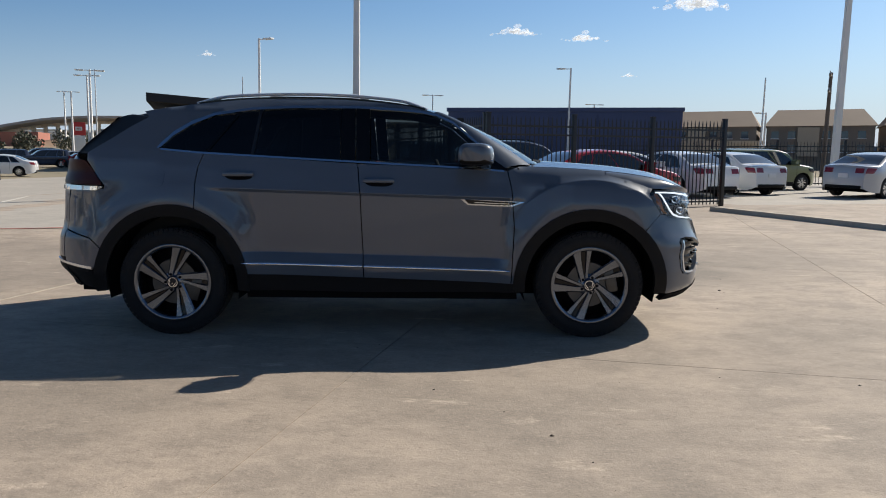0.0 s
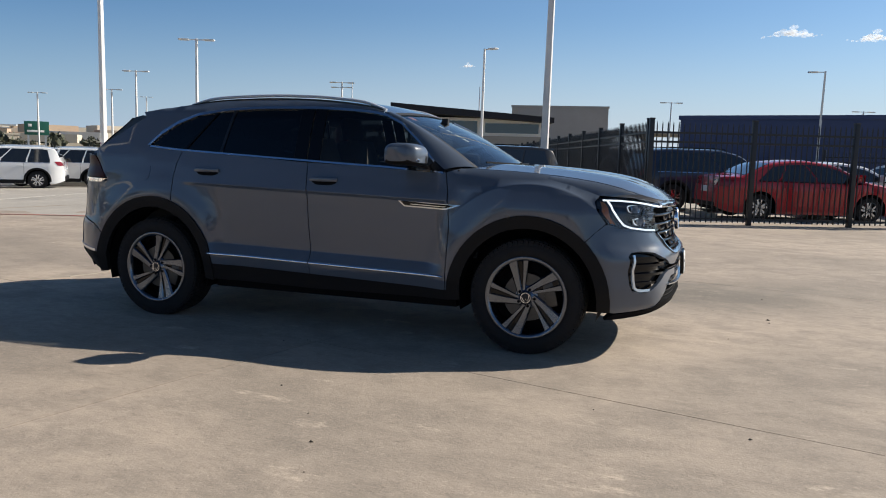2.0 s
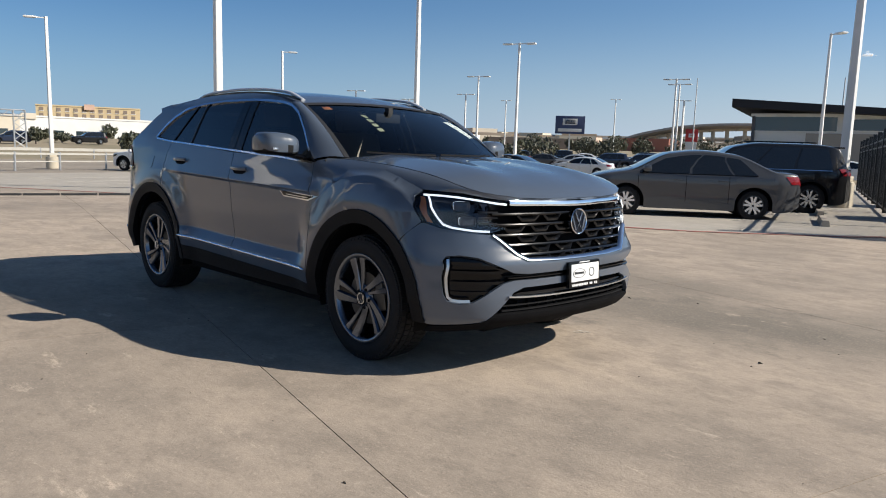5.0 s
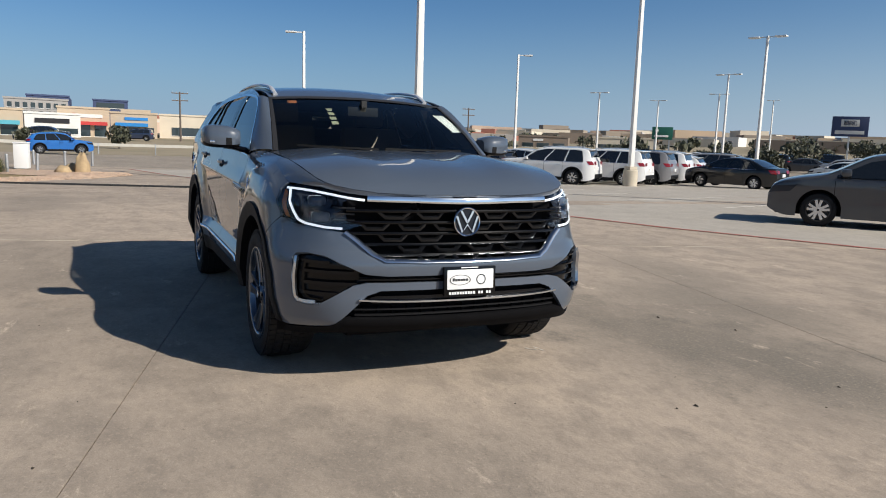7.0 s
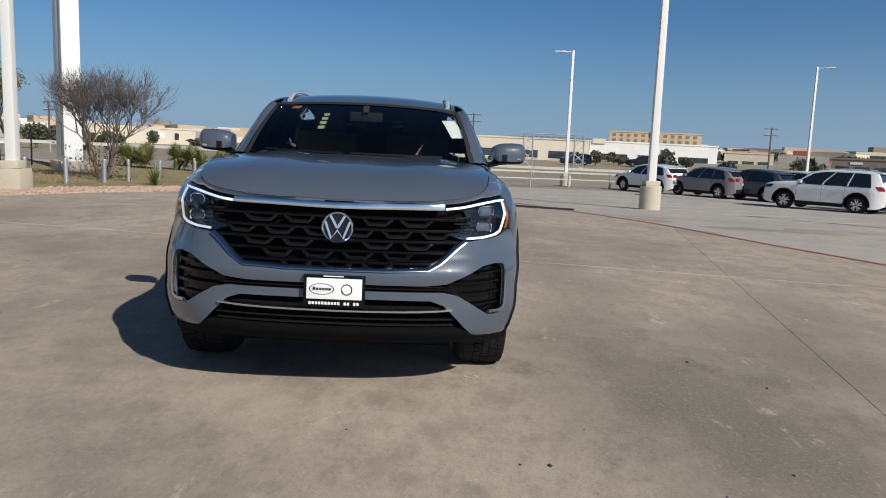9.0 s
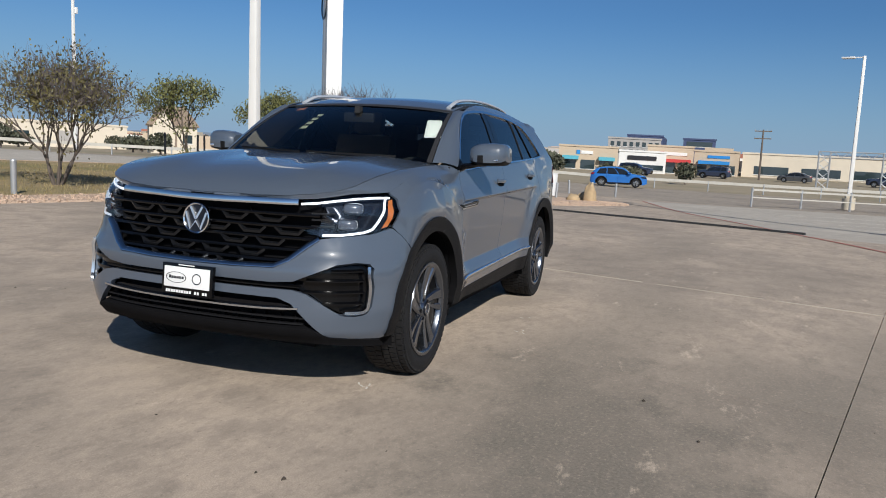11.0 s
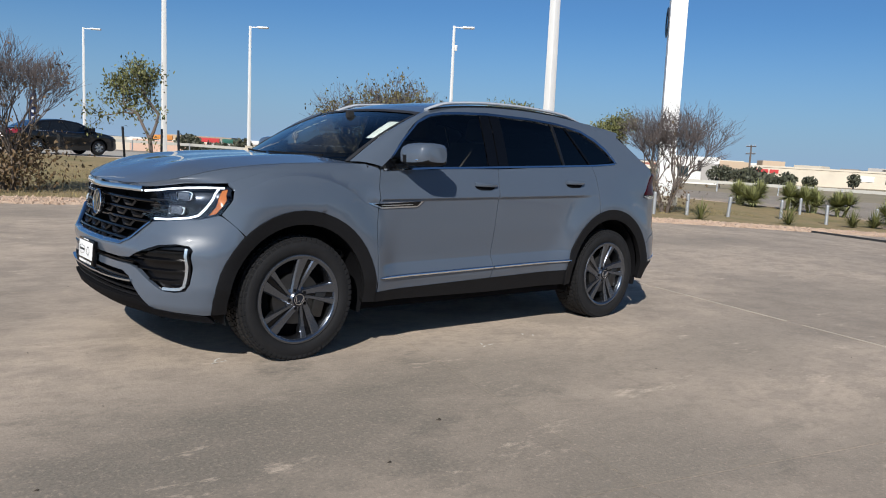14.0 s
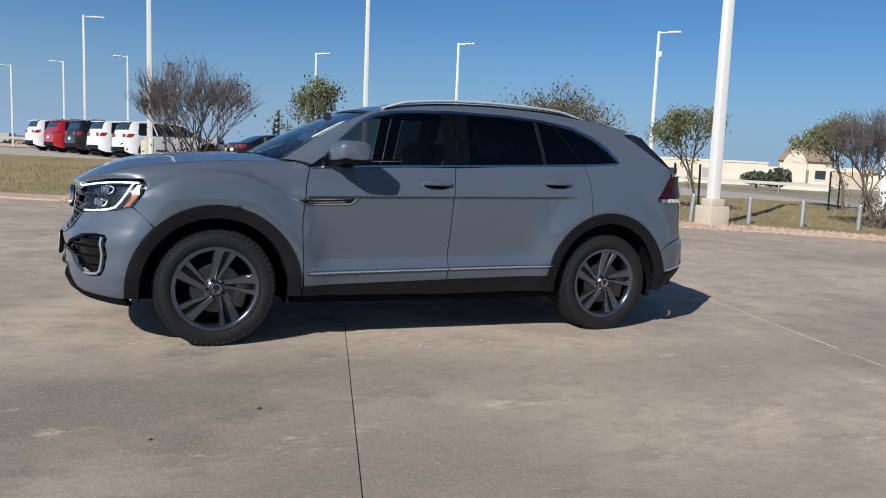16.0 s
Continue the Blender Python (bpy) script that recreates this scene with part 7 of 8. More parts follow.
for kind, colour, label, places in LIST:
    ob = build_car(kind, colour, label)
    for i, (x, y, a) in enumerate(places):
        m = lean(x, y) @ Euler((0, 0, radians(a))).to_matrix().to_4x4()
        if i == 0:
            ob.matrix_basis = m
            proto = ob
        else:
            copy_thing(proto, m)
random.seed(3)
protos = [o for o in scene.objects if o.name.startswith("parked_car")]
for k in range(30):
    row = k // 15
    x, y = -62 + 2.9 * (k % 15) - row * 6, 52 + 1.9 * (k % 15) + row * 10
    copy_thing(random.choice(protos[:16]), lean(x, y) @ Euler((0, 0, radians(214))).to_matrix().to_4x4())
for k in range(5):
    x, y = -112 + random.uniform(-3, 3), -8 + 11 * k
    copy_thing(protos[(7, 8, 0, 7, 2)[k]], lean(x, y) @ Euler((0, 0, radians(80 + random.choice((0, 180))))).to_matrix().to_4x4())

# ---- trees and shrubs ----
M["bark"] = mat("grey_bark", (0.13, 0.105, 0.088), 0.9, grain=0.3, scale=15, bump=0.4)
M["twig"] = mat("dry_twigs", (0.105, 0.088, 0.085), 0.9, grain=0.2, scale=10)
M["leaf_green"] = foliage("olive_leaves", (0.125, 0.13, 0.042), 0.45)
M["leaf_dry"] = foliage("dry_leaves", (0.11, 0.07, 0.032), 0.5)
M["leaf_yellow"] = foliage("yellowing_leaves", (0.115, 0.10, 0.035), 0.5)
M["leaf_dark"] = foliage("dark_leaves", (0.035, 0.05, 0.02))
M["yucca"] = foliage("yucca_blades", (0.24, 0.25, 0.10), 0.5)


def grow(rng, bm_thick, bm_thin, tips, p, d, length, radius, depth, up, spread):
    n = 3
    for i in range(n):
        d2 = (d + Vector((rng.uniform(-1, 1), rng.uniform(-1, 1), rng.uniform(-0.4, 0.6))) * 0.16 + Vector((0, 0, up))).normalized()
        q = p + d2 * length / n
        r1 = radius * (1 - 0.12 * (i + 1))
        tube(bm_thick if radius > 0.012 else bm_thin, p, q, radius * (1 - 0.12 * i), r1, 7 if radius > 0.012 else 3, caps=False)
        p, d = q, d2
    if depth == 0:
        tips.append((p, d))
        return
    for k in range(rng.choice((2, 3, 3))):
        a = rng.random() * 6.283
        side = d.orthogonal().normalized()
        v = (d * rng.uniform(0.6, 1.0) + (side * math.cos(a) + d.cross(side) * math.sin(a)) * spread).normalized()
        grow(rng, bm_thick, bm_thin, tips, p, v, length * rng.uniform(0.62, 0.86), radius * 0.62, depth - 1, up, spread)
    tips.append((p, d))


def tree(x, y, height, trunks, depth, spread, leaf, n_leaf, size, label, seed, name="tree", up=0.06, twig_len=0.5, z=None, skirt=None):
    rng = random.Random(seed)
    root = tagged(empty(name, lean(x, y, z)), label, "tree" if name == "tree" else "shrub")
    b1, b2, tips = bmesh.new(), bmesh.new(), []
    first = height * (0.36 if trunks == 1 else 0.27)
    for k in range(trunks):
        a = 6.283 * k / trunks + rng.random()
        t = 0.05 if trunks == 1 else rng.uniform(0.2, 0.5)
        d = Vector((math.cos(a) * t, math.sin(a) * t, 1)).normalized()
        grow(rng, b1, b2, tips, Vector((math.cos(a) * 0.08 * (trunks > 1), math.sin(a) * 0.08 * (trunks > 1), -0.05)), d, first, height * (0.020 if trunks == 1 else 0.012), depth, up, spread)
    for p, d in tips:
        for k in range(2):
            v = (d + Vector((rng.uniform(-1, 1), rng.uniform(-1, 1), rng.uniform(-0.3, 0.8))) * 0.7).normalized()
            u = (v + Vector((rng.uniform(-1, 1), rng.uniform(-1, 1), rng.uniform(-0.5, 0.7))) * 0.6).normalized()
            half = twig_len * rng.uniform(0.2, 0.5)
            tube(b2, p, p + v * half, 0.0055, 0.004, 3, caps=False)
            tube(b2, p + v * half, p + (v + u) * half, 0.004, 0.002, 3, caps=False)
    top = max(p.z for p, d in tips)
    for b in (b1, b2):
        for v in b.verts:
            v.co *= height * 0.93 / top
    part("trunk", b1, "bark", root)
    part("twig_mass", b2, "twig", root)["kind"] = "stuff"
    bm = bmesh.new()
    for k in range(n_leaf):
        p, d = rng.choice(tips)
        p = p * (height * 0.93 / top) + Vector((rng.gauss(0, 1), rng.gauss(0, 1), rng.gauss(0, 1))) * twig_len * 0.38
        if skirt and rng.random() < 0.88:
            p = Vector((rng.gauss(0, skirt), rng.gauss(0, skirt), abs(rng.gauss(0.5, 0.35)) + 0.1))
        m = Matrix.Translation(p) @ Euler([rng.random() * 6.28 for _ in range(3)]).to_matrix().to_4x4()
        s = size * rng.uniform(0.6, 1.3)
        bm.faces.new([bm.verts.new(m @ Vector(c)) for c in ((-s, 0, 0), (0, -s * 0.5, 0.1 * s), (s, 0, 0), (0, s * 0.5, 0.1 * s))])
    if n_leaf:
        part("crown", bm, leaf, root, smooth=False)["kind"] = "stuff"
    else:
        bm.free()
    return root


def spiky(x, y, n, length, label, seed, material="yucca", stem=0.25, width=0.03, heads=1):
    """Stiff tapering blades springing from one or more heads."""
    rng = random.Random(seed)
    bm = bmesh.new()
    centres = [(0, 0, stem)] if heads == 1 else [(rng.gauss(0, 0.28), rng.gauss(0, 0.28), stem * rng.uniform(0.45, 1.1)) for _ in range(heads)]
    for c in centres:
        if heads > 1:
            tube(bm, (c[0] * 0.4, c[1] * 0.4, -0.1), c, 0.07, 0.06, 6)
        for k in range(n // heads):
            a, e = rng.random() * 6.283, rng.uniform(-0.35 if heads > 1 else 0.25, 1.5)
            d = Vector((math.cos(a) * math.cos(e), math.sin(a) * math.cos(e), math.sin(e)))
            s = Vector((-math.sin(a), math.cos(a), 0)) * width
            L = length * rng.uniform(0.7, 1.1)
            p = Vector(c) + d * 0.03
            q = p + d * L * 0.5
            t = p + d * L - Vector((0, 0, L * (0.05 if heads > 1 else 0.25) * math.cos(e)))
            v = [bm.verts.new(w) for w in (p - s * 0.7, p + s * 0.7, q + s, q - s, t)]
            bm.faces.new(v[:4])
            bm.faces.new((v[3], v[2], v[4]))
    ob = tagged(mesh_object("yucca" if material == "yucca" else "grass_clump", bm, material, smooth=False), label, "plant", "plants on the island")
    ob.matrix_basis = lean(x, y)
    return ob


tree(0.47, -13.3, 3.35, 6, 5, 0.36, "leaf_dry", 2400, 0.05, "bare multi-stemmed myrtle tree with a dry leafy base", 21, up=0.10, twig_len=0.5, skirt=0.55)
tree(-18.4, -9.6, 3.7, 7, 5, 0.50, "leaf_dry", 500, 0.05, "bare multi-stemmed myrtle tree with a few dry leaves", 22, up=0.10, twig_len=0.5, skirt=0.5)
tree(-3.26, -15.1, 3.4, 1, 4, 0.75, "leaf_green", 2600, 0.05, "young live oak with sparse olive leaves", 23, up=0.03, twig_len=0.35)
tree(-24.2, -15.6, 3.9, 1, 4, 0.34, "leaf_green", 3600, 0.06, "young live oak with sparse olive leaves", 24, up=0.03, twig_len=0.4)
tree(-15.1, -13.7, 3.4, 1, 4, 0.33, "leaf_green", 3600, 0.05, "young live oak with sparse olive leaves", 25, up=0.03, twig_len=0.35)
tree(-9.0, -12.9, 3.65, 6, 5, 0.42, "leaf_yellow", 5200, 0.05, "wide bare tree with a few yellow leaves", 26, up=0.05, twig_len=0.5)
for k, (x, y) in enumerate(((-30.5, -11.2), (-30.9, -10.2), (-31.0, -9.1), (-30.2, -6.8), (-29.5, -12.4), (-30.2, -13.4))):
    spiky(x, y, 1100, 0.70, "spiky green yucca with long stiff blades", 40 + k, stem=0.62, width=0.024, heads=4)
for k, (x, y, n) in enumerate(((-9.7, -8.95, 260), (-27.0, -5.4, 240), (-28.2, -5.8, 200), (-26.0, -5.8, 200), (-24.6, -6.0, 120), (-17.3, -7.6, 80), (-21.0, -6.6, 90), (-1.6, -12.6, 160))):
    spiky(x, y, n, 0.75, "dull green ornamental grass clump", 60 + k, "leaf_green", 0.02, 0.012)
M["brush"] = foliage("far_brush", (0.062, 0.066, 0.04), 0.5)


def far_bush(x, y, w, h, seed):
    rng = random.Random(seed)
    root = tagged(empty("shrub_tree", lean(x, y)), "small dark evergreen street tree", "tree", "street trees")
    bm = bmesh.new()
    tube(bm, (0, 0, 0), (0, 0, h * 0.5), 0.12, 0.07, 6)
    part("trunk", bm, "bark", root)
    bm = bmesh.new()
    for k in range(420):
        v = Vector((rng.gauss(0, 1), rng.gauss(0, 1), rng.gauss(0, 1))).normalized() * rng.random() ** 0.35
        p = Vector((v.x * w / 2, v.y * w / 2, h * 0.58 + v.z * h * 0.42))
        m = Matrix.Translation(p) @ Euler([rng.random() * 6.28 for _ in range(3)]).to_matrix().to_4x4()
        s = rng.uniform(0.12, 0.27)
        bm.faces.new([bm.verts.new(m @ Vector(c)) for c in ((-s, 0, 0), (0, -s * 0.6, 0), (s, 0, 0), (0, s * 0.6, 0))])
    part("crown", bm, "brush", root, smooth=False)["kind"] = "stuff"


random.seed(9)
for k in range(44):
    a = radians(random.uniform(128, 262))
    d = random.uniform(72, 122)
    far_bush(d * math.cos(a), d * math.sin(a), random.uniform(1.8, 3.4), random.uniform(1.4, 2.5), 100 + k)
for k in range(14):
    a = radians(random.uniform(112, 130))
    d = random.uniform(80, 150)
    far_bush(d * math.cos(a), d * math.sin(a), random.uniform(3, 5), random.uniform(2.5, 4), 200 + k)

# stakes round the young oaks
for k, (x, y) in enumerate(((-3.26, -15.1), (-15.1, -13.7), (-24.2, -15.6))):
    for j in range(3):
        a = 2.1 * j + k
        bm = bmesh.new()
        box(bm, -0.025, 0.025, -0.025, 0.025, -0.1, 1.55, bevel=0.006)
        ob = tagged(mesh_object("tree_stake", bm, "iron"), "thin black post staking a young oak", "stake", "tree stakes")
        ob.matrix_basis = lean(x + 0.75 * math.cos(a), y + 0.75 * math.sin(a)) @ Euler((radians(3 * j - 3), radians(4 - 3 * j), 0)).to_matrix().to_4x4()
# brush and low trees over the plain
rng = random.Random(515)
bm = bmesh.new()
for k in range(900):
    a, d = radians(rng.uniform(95, 290)), rng.uniform(135, 620)
    c = Vector((d * math.cos(a), d * math.sin(a), 0))
    c.z = ground_z(c.x, c.y)
    w, h = rng.uniform(1.5, 5.5), rng.uniform(0.8, 2.4) * (1 + d / 500)
    for j in range(64):
        v = Vector((rng.gauss(0, 1), rng.gauss(0, 1), rng.gauss(0, 1))).normalized() * rng.random() ** 0.4
        v = Vector((v.x * w * 0.55, v.y * w * 0.55, h * (0.45 + 0.5 * v.z)))
        m = Matrix.Translation(c + v) @ Euler([rng.random() * 6.28 for _ in range(3)]).to_matrix().to_4x4()
        k2 = 0.17 * w * rng.uniform(0.6, 1.3)
        bm.faces.new([bm.verts.new(m @ Vector(p)) for p in ((-k2, 0, 0), (0, -k2 * 0.6, 0), (k2, 0, 0), (0, k2 * 0.6, 0))])
tagged(mesh_object("brush", bm, "brush", smooth=False), "far scattered brush and low trees on the plain", "brush", kind="stuff")

# pylon sign of two white slabs
root = tagged(empty("pylon_sign", lean(-22.9, -12.7)), "tall white pylon sign of two slabs on a concrete base", "sign")
root.matrix_basis = root.matrix_basis @ Euler((0, 0, radians(38))).to_matrix().to_4x4()
for x0, x1, y0, y1 in ((-0.62, 0.10, -0.30, 0.30), (0.30, 0.62, -0.32, 0.32)):
    bm = bmesh.new()
    box(bm, x0, x1, y0, y1, 0.35, 11.0, bevel=0.03)
    part("slab", bm, "white", root)
bm = bmesh.new()
box(bm, 0.10, 0.30, -0.26, 0.26, 0.35, 11.0)
part("dark_groove", bm, "ink", root)
bm = bmesh.new()
box(bm, -0.75, 0.75, -0.5, 0.5, 0.0, 0.4, bevel=0.03)
part("concrete_base", bm, "pole_base", root)
bm = bmesh.new()
lathe(bm, [(0.55, -0.36), (0.60, -0.40), (0.55, -0.42), (0.48, -0.40)], 32, Matrix.Translation((0.2, 0, 7.2)))
part("ring_mark", bm, "emblem_blue", root)

# direction sign, feather flag, white cabinet, boulder
root = tagged(empty("direction_sign", lean(1.32, -13.3) @ Euler((0, 0, radians(8))).to_matrix().to_4x4()), "pale grey lot direction sign panel with a white edge", "sign")
M["signgrey"] = mat("sign_grey", (0.42, 0.42, 0.42), 0.5, grain=0.05, scale=3)
bm = bmesh.new()
box(bm, -0.25, 0.19, -0.05, 0.05, 0.0, 1.36, bevel=0.01)
part("panel", bm, "signgrey", root)
bm = bmesh.new()
box(bm, 0.19, 0.27, -0.06, 0.06, 0.0, 1.38, bevel=0.01)
part("edge", bm, "white", root)
for z in (1.06, 0.94, 0.62, 0.50):
    bm = bmesh.new()
    box(bm, -0.15, 0.12, 0.051, 0.055, z, z + 0.035)
    part("text_bar", bm, "ink", root)
M["flagblue"] = mat("navy_flag_cloth", (0.015, 0.03, 0.09), 0.8, grain=0.15, scale=5)
def feather_flag(x, y):
    root = tagged(empty("feather_flag", lean(x, y)), "navy feather flag with white lettering bars on a pole", "flag", "feather flags")
    bm = bmesh.new()
    sweep(bm, [(0, 0, 0.2 * i) for i in range(20)] + [(0.12, 0, 4.0), (0.3, 0, 4.15)], [(-0.02, -0.02), (0.02, -0.02), (0.02, 0.02), (-0.02, 0.02)], up=Vector((0, 1, 0)))
    part("flag_pole", bm, "iron", root)
    bm = bmesh.new()
    rows = []
    for i in range(16):
        z = 1.1 + 3.0 * i / 15
        w = 0.55 * math.sqrt(max(0.02, 1 - (i / 15) ** 3))
        rows.append([bm.verts.new((0.03 + w * k / 4, 0.06 * math.sin(k + i * 0.5), z)) for k in range(5)])
    for a, b in zip(rows, rows[1:]):
        for k in range(4):
            bm.faces.new((a[k], a[k + 1], b[k + 1], b[k]))
    part("flag_cloth", bm, "flagblue", root)
    for i in range(5):
        bm = bmesh.new()
        box(bm, 0.20, 0.36, 0.07, 0.08, 1.45 + 0.48 * i, 1.66 + 0.48 * i, bevel=0.02)
        part("letter_bar", bm, "white", root)


feather_flag(-21.0, -33.0)
feather_flag(-9.7, -59.1)
bm = bmesh.new()
box(bm, -0.28, 0.28, -0.22, 0.22, 0, 1.08, bevel=0.03)
box(bm, -0.30, 0.30, -0.24, 0.24, 1.08, 1.12, bevel=0.015)
ob = tagged(mesh_object("utility_cabinet", bm, "white"), "plain white utility cabinet on the island's tip", "cabinet")
ob.matrix_basis = lean(-31.2, -4.9) @ Matrix.Translation((0, 0, 0.03)) @ Euler((0, 0, radians(80))).to_matrix().to_4x4()
M["stone"] = mat("tan_limestone", (0.42, 0.31, 0.18), 0.9, grain=0.2, scale=6, bump=0.5, dirt=(0.25, 0.17, 0.1), dirt_scale=2)
for x, y, sx, sz in ((-28.3, -2.5, 0.36, 0.80), (-28.9, -2.9, 0.42, 0.35), (-28.0, -3.2, 0.38, 0.28)):
    bm = bmesh.new()
    bmesh.ops.create_icosphere(bm, subdivisions=3, radius=1)
    for v in bm.verts:
        n = noise.noise(v.co * 1.6 + Vector((x, y, 0)))
        v.co = Vector((v.co.x * sx, v.co.y * sx * 0.8, max(-0.2, v.co.z) * sz)) * (1 + 0.25 * n)
        v.co.x = math.copysign(abs(v.co.x) ** 0.8 * sx ** 0.2, v.co.x)
    ob = tagged(mesh_object("boulder", bm, "stone", smooth=50), "rough tan limestone boulder on gravel", "boulder", "boulders at the island's tip")
    ob.matrix_basis = lean(x, y) @ Matrix.Translation((0, 0, 0.03))

# ---- buildings ----
TONES = {"tan": (0.50, 0.40, 0.29), "cream": (0.62, 0.55, 0.44), "white": (0.72, 0.71, 0.68), "grey": (0.36, 0.34, 0.32), "navy": (0.055, 0.075, 0.155), "stone": (0.36, 0.33, 0.29), "brown": (0.24, 0.19, 0.15), "darkgrey": (0.10, 0.10, 0.11),
         "blue": (0.03, 0.22, 0.55), "red": (0.50, 0.05, 0.05), "teal": (0.10, 0.38, 0.48), "ink": (0.02, 0.02, 0.025), "roof": (0.25, 0.19, 0.14), "yellow": (0.60, 0.47, 0.28), "orange": (0.6, 0.25, 0.06), "peach": (0.62, 0.42, 0.32)}
for k, c in TONES.items():
    M["wall_" + k] = mat("wall_" + k, c, 0.85, grain=0.08, scale=0.6, dirt=tuple(v * 0.8 for v in c), dirt_scale=0.25, dirt_amount=0.4)
M["shopglass"] = mat("shop_glass", (0.03, 0.045, 0.05), 0.06, coat=1.0)


def building(name, L, R, z0, z1, depth, tone, items=(), label="", gable=0.0, parapet=0.25, extend=(0, 0)):
    """A block whose front runs from L to R; items are (kind, u0, u1, v0, v1, tone, out) on the front, in shares of its width and height."""
    a, b = Vector((*L, 0)), Vector((*R, 0))
    u = (b - a).normalized()
    a, b = a - u * extend[0], b + u * extend[1]
    w = (b - a).length
    h = z1 - z0
    m = Matrix.Translation((a.x, a.y, z0)) @ Euler((0, 0, math.atan2(u.y, u.x))).to_matrix().to_4x4()
    root = tagged(empty(name, m), label, "building")
    bm = bmesh.new()
    box(bm, 0, w, 0, depth, -3.0, h)
    part("wall", bm, "wall_" + tone, root, smooth=False)
    bm = bmesh.new()
    if gable:
        p = [(-0.3, -0.4, h), (w + 0.3, -0.4, h), (w + 0.3, depth + 0.4, h), (-0.3, depth + 0.4, h), (-0.3 + gable * 0.6, depth / 2, h + gable), (w + 0.3 - gable * 0.6, depth / 2, h + gable)]
        v = [bm.verts.new(c) for c in p]
        for f in ((0, 1, 5, 4), (2, 3, 4, 5), (0, 4, 3), (1, 2, 5), (3, 2, 1, 0)):
            bm.faces.new([v[i] for i in f])
        part("roof", bm, "wall_roof", root, smooth=False)
    else:
        box(bm, -0.12, w + 0.12, -0.12, 0.35, h - parapet * 0.2, h + parapet)
        box(bm, 0, w, 0.35, depth, h, h + 0.05)
        part("roof", bm, "wall_" + tone, root, smooth=False)
    for kind, u0, u1, v0, v1, t, outw in items:
        bm = bmesh.new()
        box(bm, u0 * w, u1 * w, -outw, 0.02, v0 * h, v1 * h)
        ob = part(kind, bm, "shopglass" if t == "glass" else "wall_" + t, root, smooth=False)
        if kind == "window":
            bm = bmesh.new()
            box(bm, u0 * w - 0.08, u1 * w + 0.08, -outw - 0.06, 0.0, v0 * h - 0.1, v0 * h)
            part("sill", bm, "wall_white", ob, smooth=False)
    return root


shop = [("window", 0.08, 0.30, 0.02, 0.42, "glass", 0.05), ("window", 0.38, 0.62, 0.02, 0.42, "glass", 0.05), ("window", 0.70, 0.93, 0.02, 0.42, "glass", 0.05)]
building("shop", (-122.6, -22.1), (-124.2, -12.4), 0.6, 4.4, 14, "tan", shop + [("awning", 0.06, 0.34, 0.42, 0.58, "teal", 1.0), ("awning", 0.68, 0.95, 0.42, 0.58, "teal", 1.0), ("sign", 0.30, 0.36, 0.66, 0.84, "blue", 0.1), ("sign", 0.38, 0.58, 0.68, 0.82, "white", 0.1)], "tan stucco shop with teal awnings and a round blue sign")
building("shop", (-124.2, -12.2), (-124.9, -4.6), 1.0, 4.0, 14, "white", [("window", 0.05, 0.95, 0.02, 0.3, "glass", 0.05), ("sign", 0.18, 0.80, 0.55, 0.78, "ink", 0.12)], "white shop with a dark lettered sign band")
building("office", (-146, -17), (-147, -7), 1.5, 6.9, 18, "grey", [("window", 0.05 + 0.12 * k, 0.12 + 0.12 * k, 0.45 + 0.27 * j, 0.62 + 0.27 * j, "glass", 0.05) for k in range(8) for j in range(2)], "grey multi-storey office block with a white upper floor")
building("shop", (-128.9, -8.0), (-129.1, -0.4), 0.7, 5.2, 14, "tan", shop + [("awning", 0.05, 0.95, 0.42, 0.54, "red", 1.0), ("sign", 0.28, 0.36, 0.66, 0.82, "red", 0.1), ("sign", 0.38, 0.86, 0.68, 0.80, "white", 0.1)], "tan stucco shop with red awnings and a white sign")
building("shop", (-129.1, -0.3), (-128.8, 6.8), 0.9, 4.7, 14, "tan", shop + [("awning", 0.10, 0.80, 0.45, 0.60, "blue", 1.0), ("sign", 0.3, 0.8, 0.72, 0.84, "blue", 0.1), ("facade", 0.22, 0.86, 0.98, 1.18, "tan", 0.1)], "tan stucco shop with blue awnings")
building("hotel", (-150, -3), (-150, 3), 2.0, 7.4, 14, "navy", [("window", 0.1, 0.9, 0.75, 0.93, "glass", 0.05)], "dark blue glass hotel tower behind the shops")
building("hotel", (-152, -14), (-152, -7), 2.0, 7.8, 14, "navy", [("window", 0.1, 0.9, 0.75, 0.93, "glass", 0.05)], "dark blue glass hotel tower behind the shops")
building("mall", (-134, 7.5), (-133, 22), 1.3, 4.8, 22, "cream", shop, "long cream stucco shopping block", extend=(0, 10))
building("mall", (-129.0, -64.4), (-138.5, -41.4), 0.6, 3.3, 22, "cream", [("sign", 0.02, 0.10, 0.6, 0.85, "red", 0.1), ("sign", 0.11, 0.17, 0.6, 0.85, "red", 0.1), ("sign", 0.66, 0.78, 0.4, 0.75, "white", 0.1), ("sign", 0.85, 0.88, 0.3, 0.75, "ink", 0.1)], "long cream stucco warehouse store")
building("hotel", (-187.7, 49.8), (-181.0, 71.3), 2.5, 9.0, 18, "yellow", [("window", 0.03 + 0.08 * k, 0.07 + 0.08 * k, 0.42 + 0.2 * j, 0.54 + 0.2 * j, "brown", 0.05) for k in range(12) for j in range(3)] + [("facade", 0.45, 0.55, 0.9, 1.1, "peach", 0.4)], "yellow-tan three-storey hotel with brown windows")
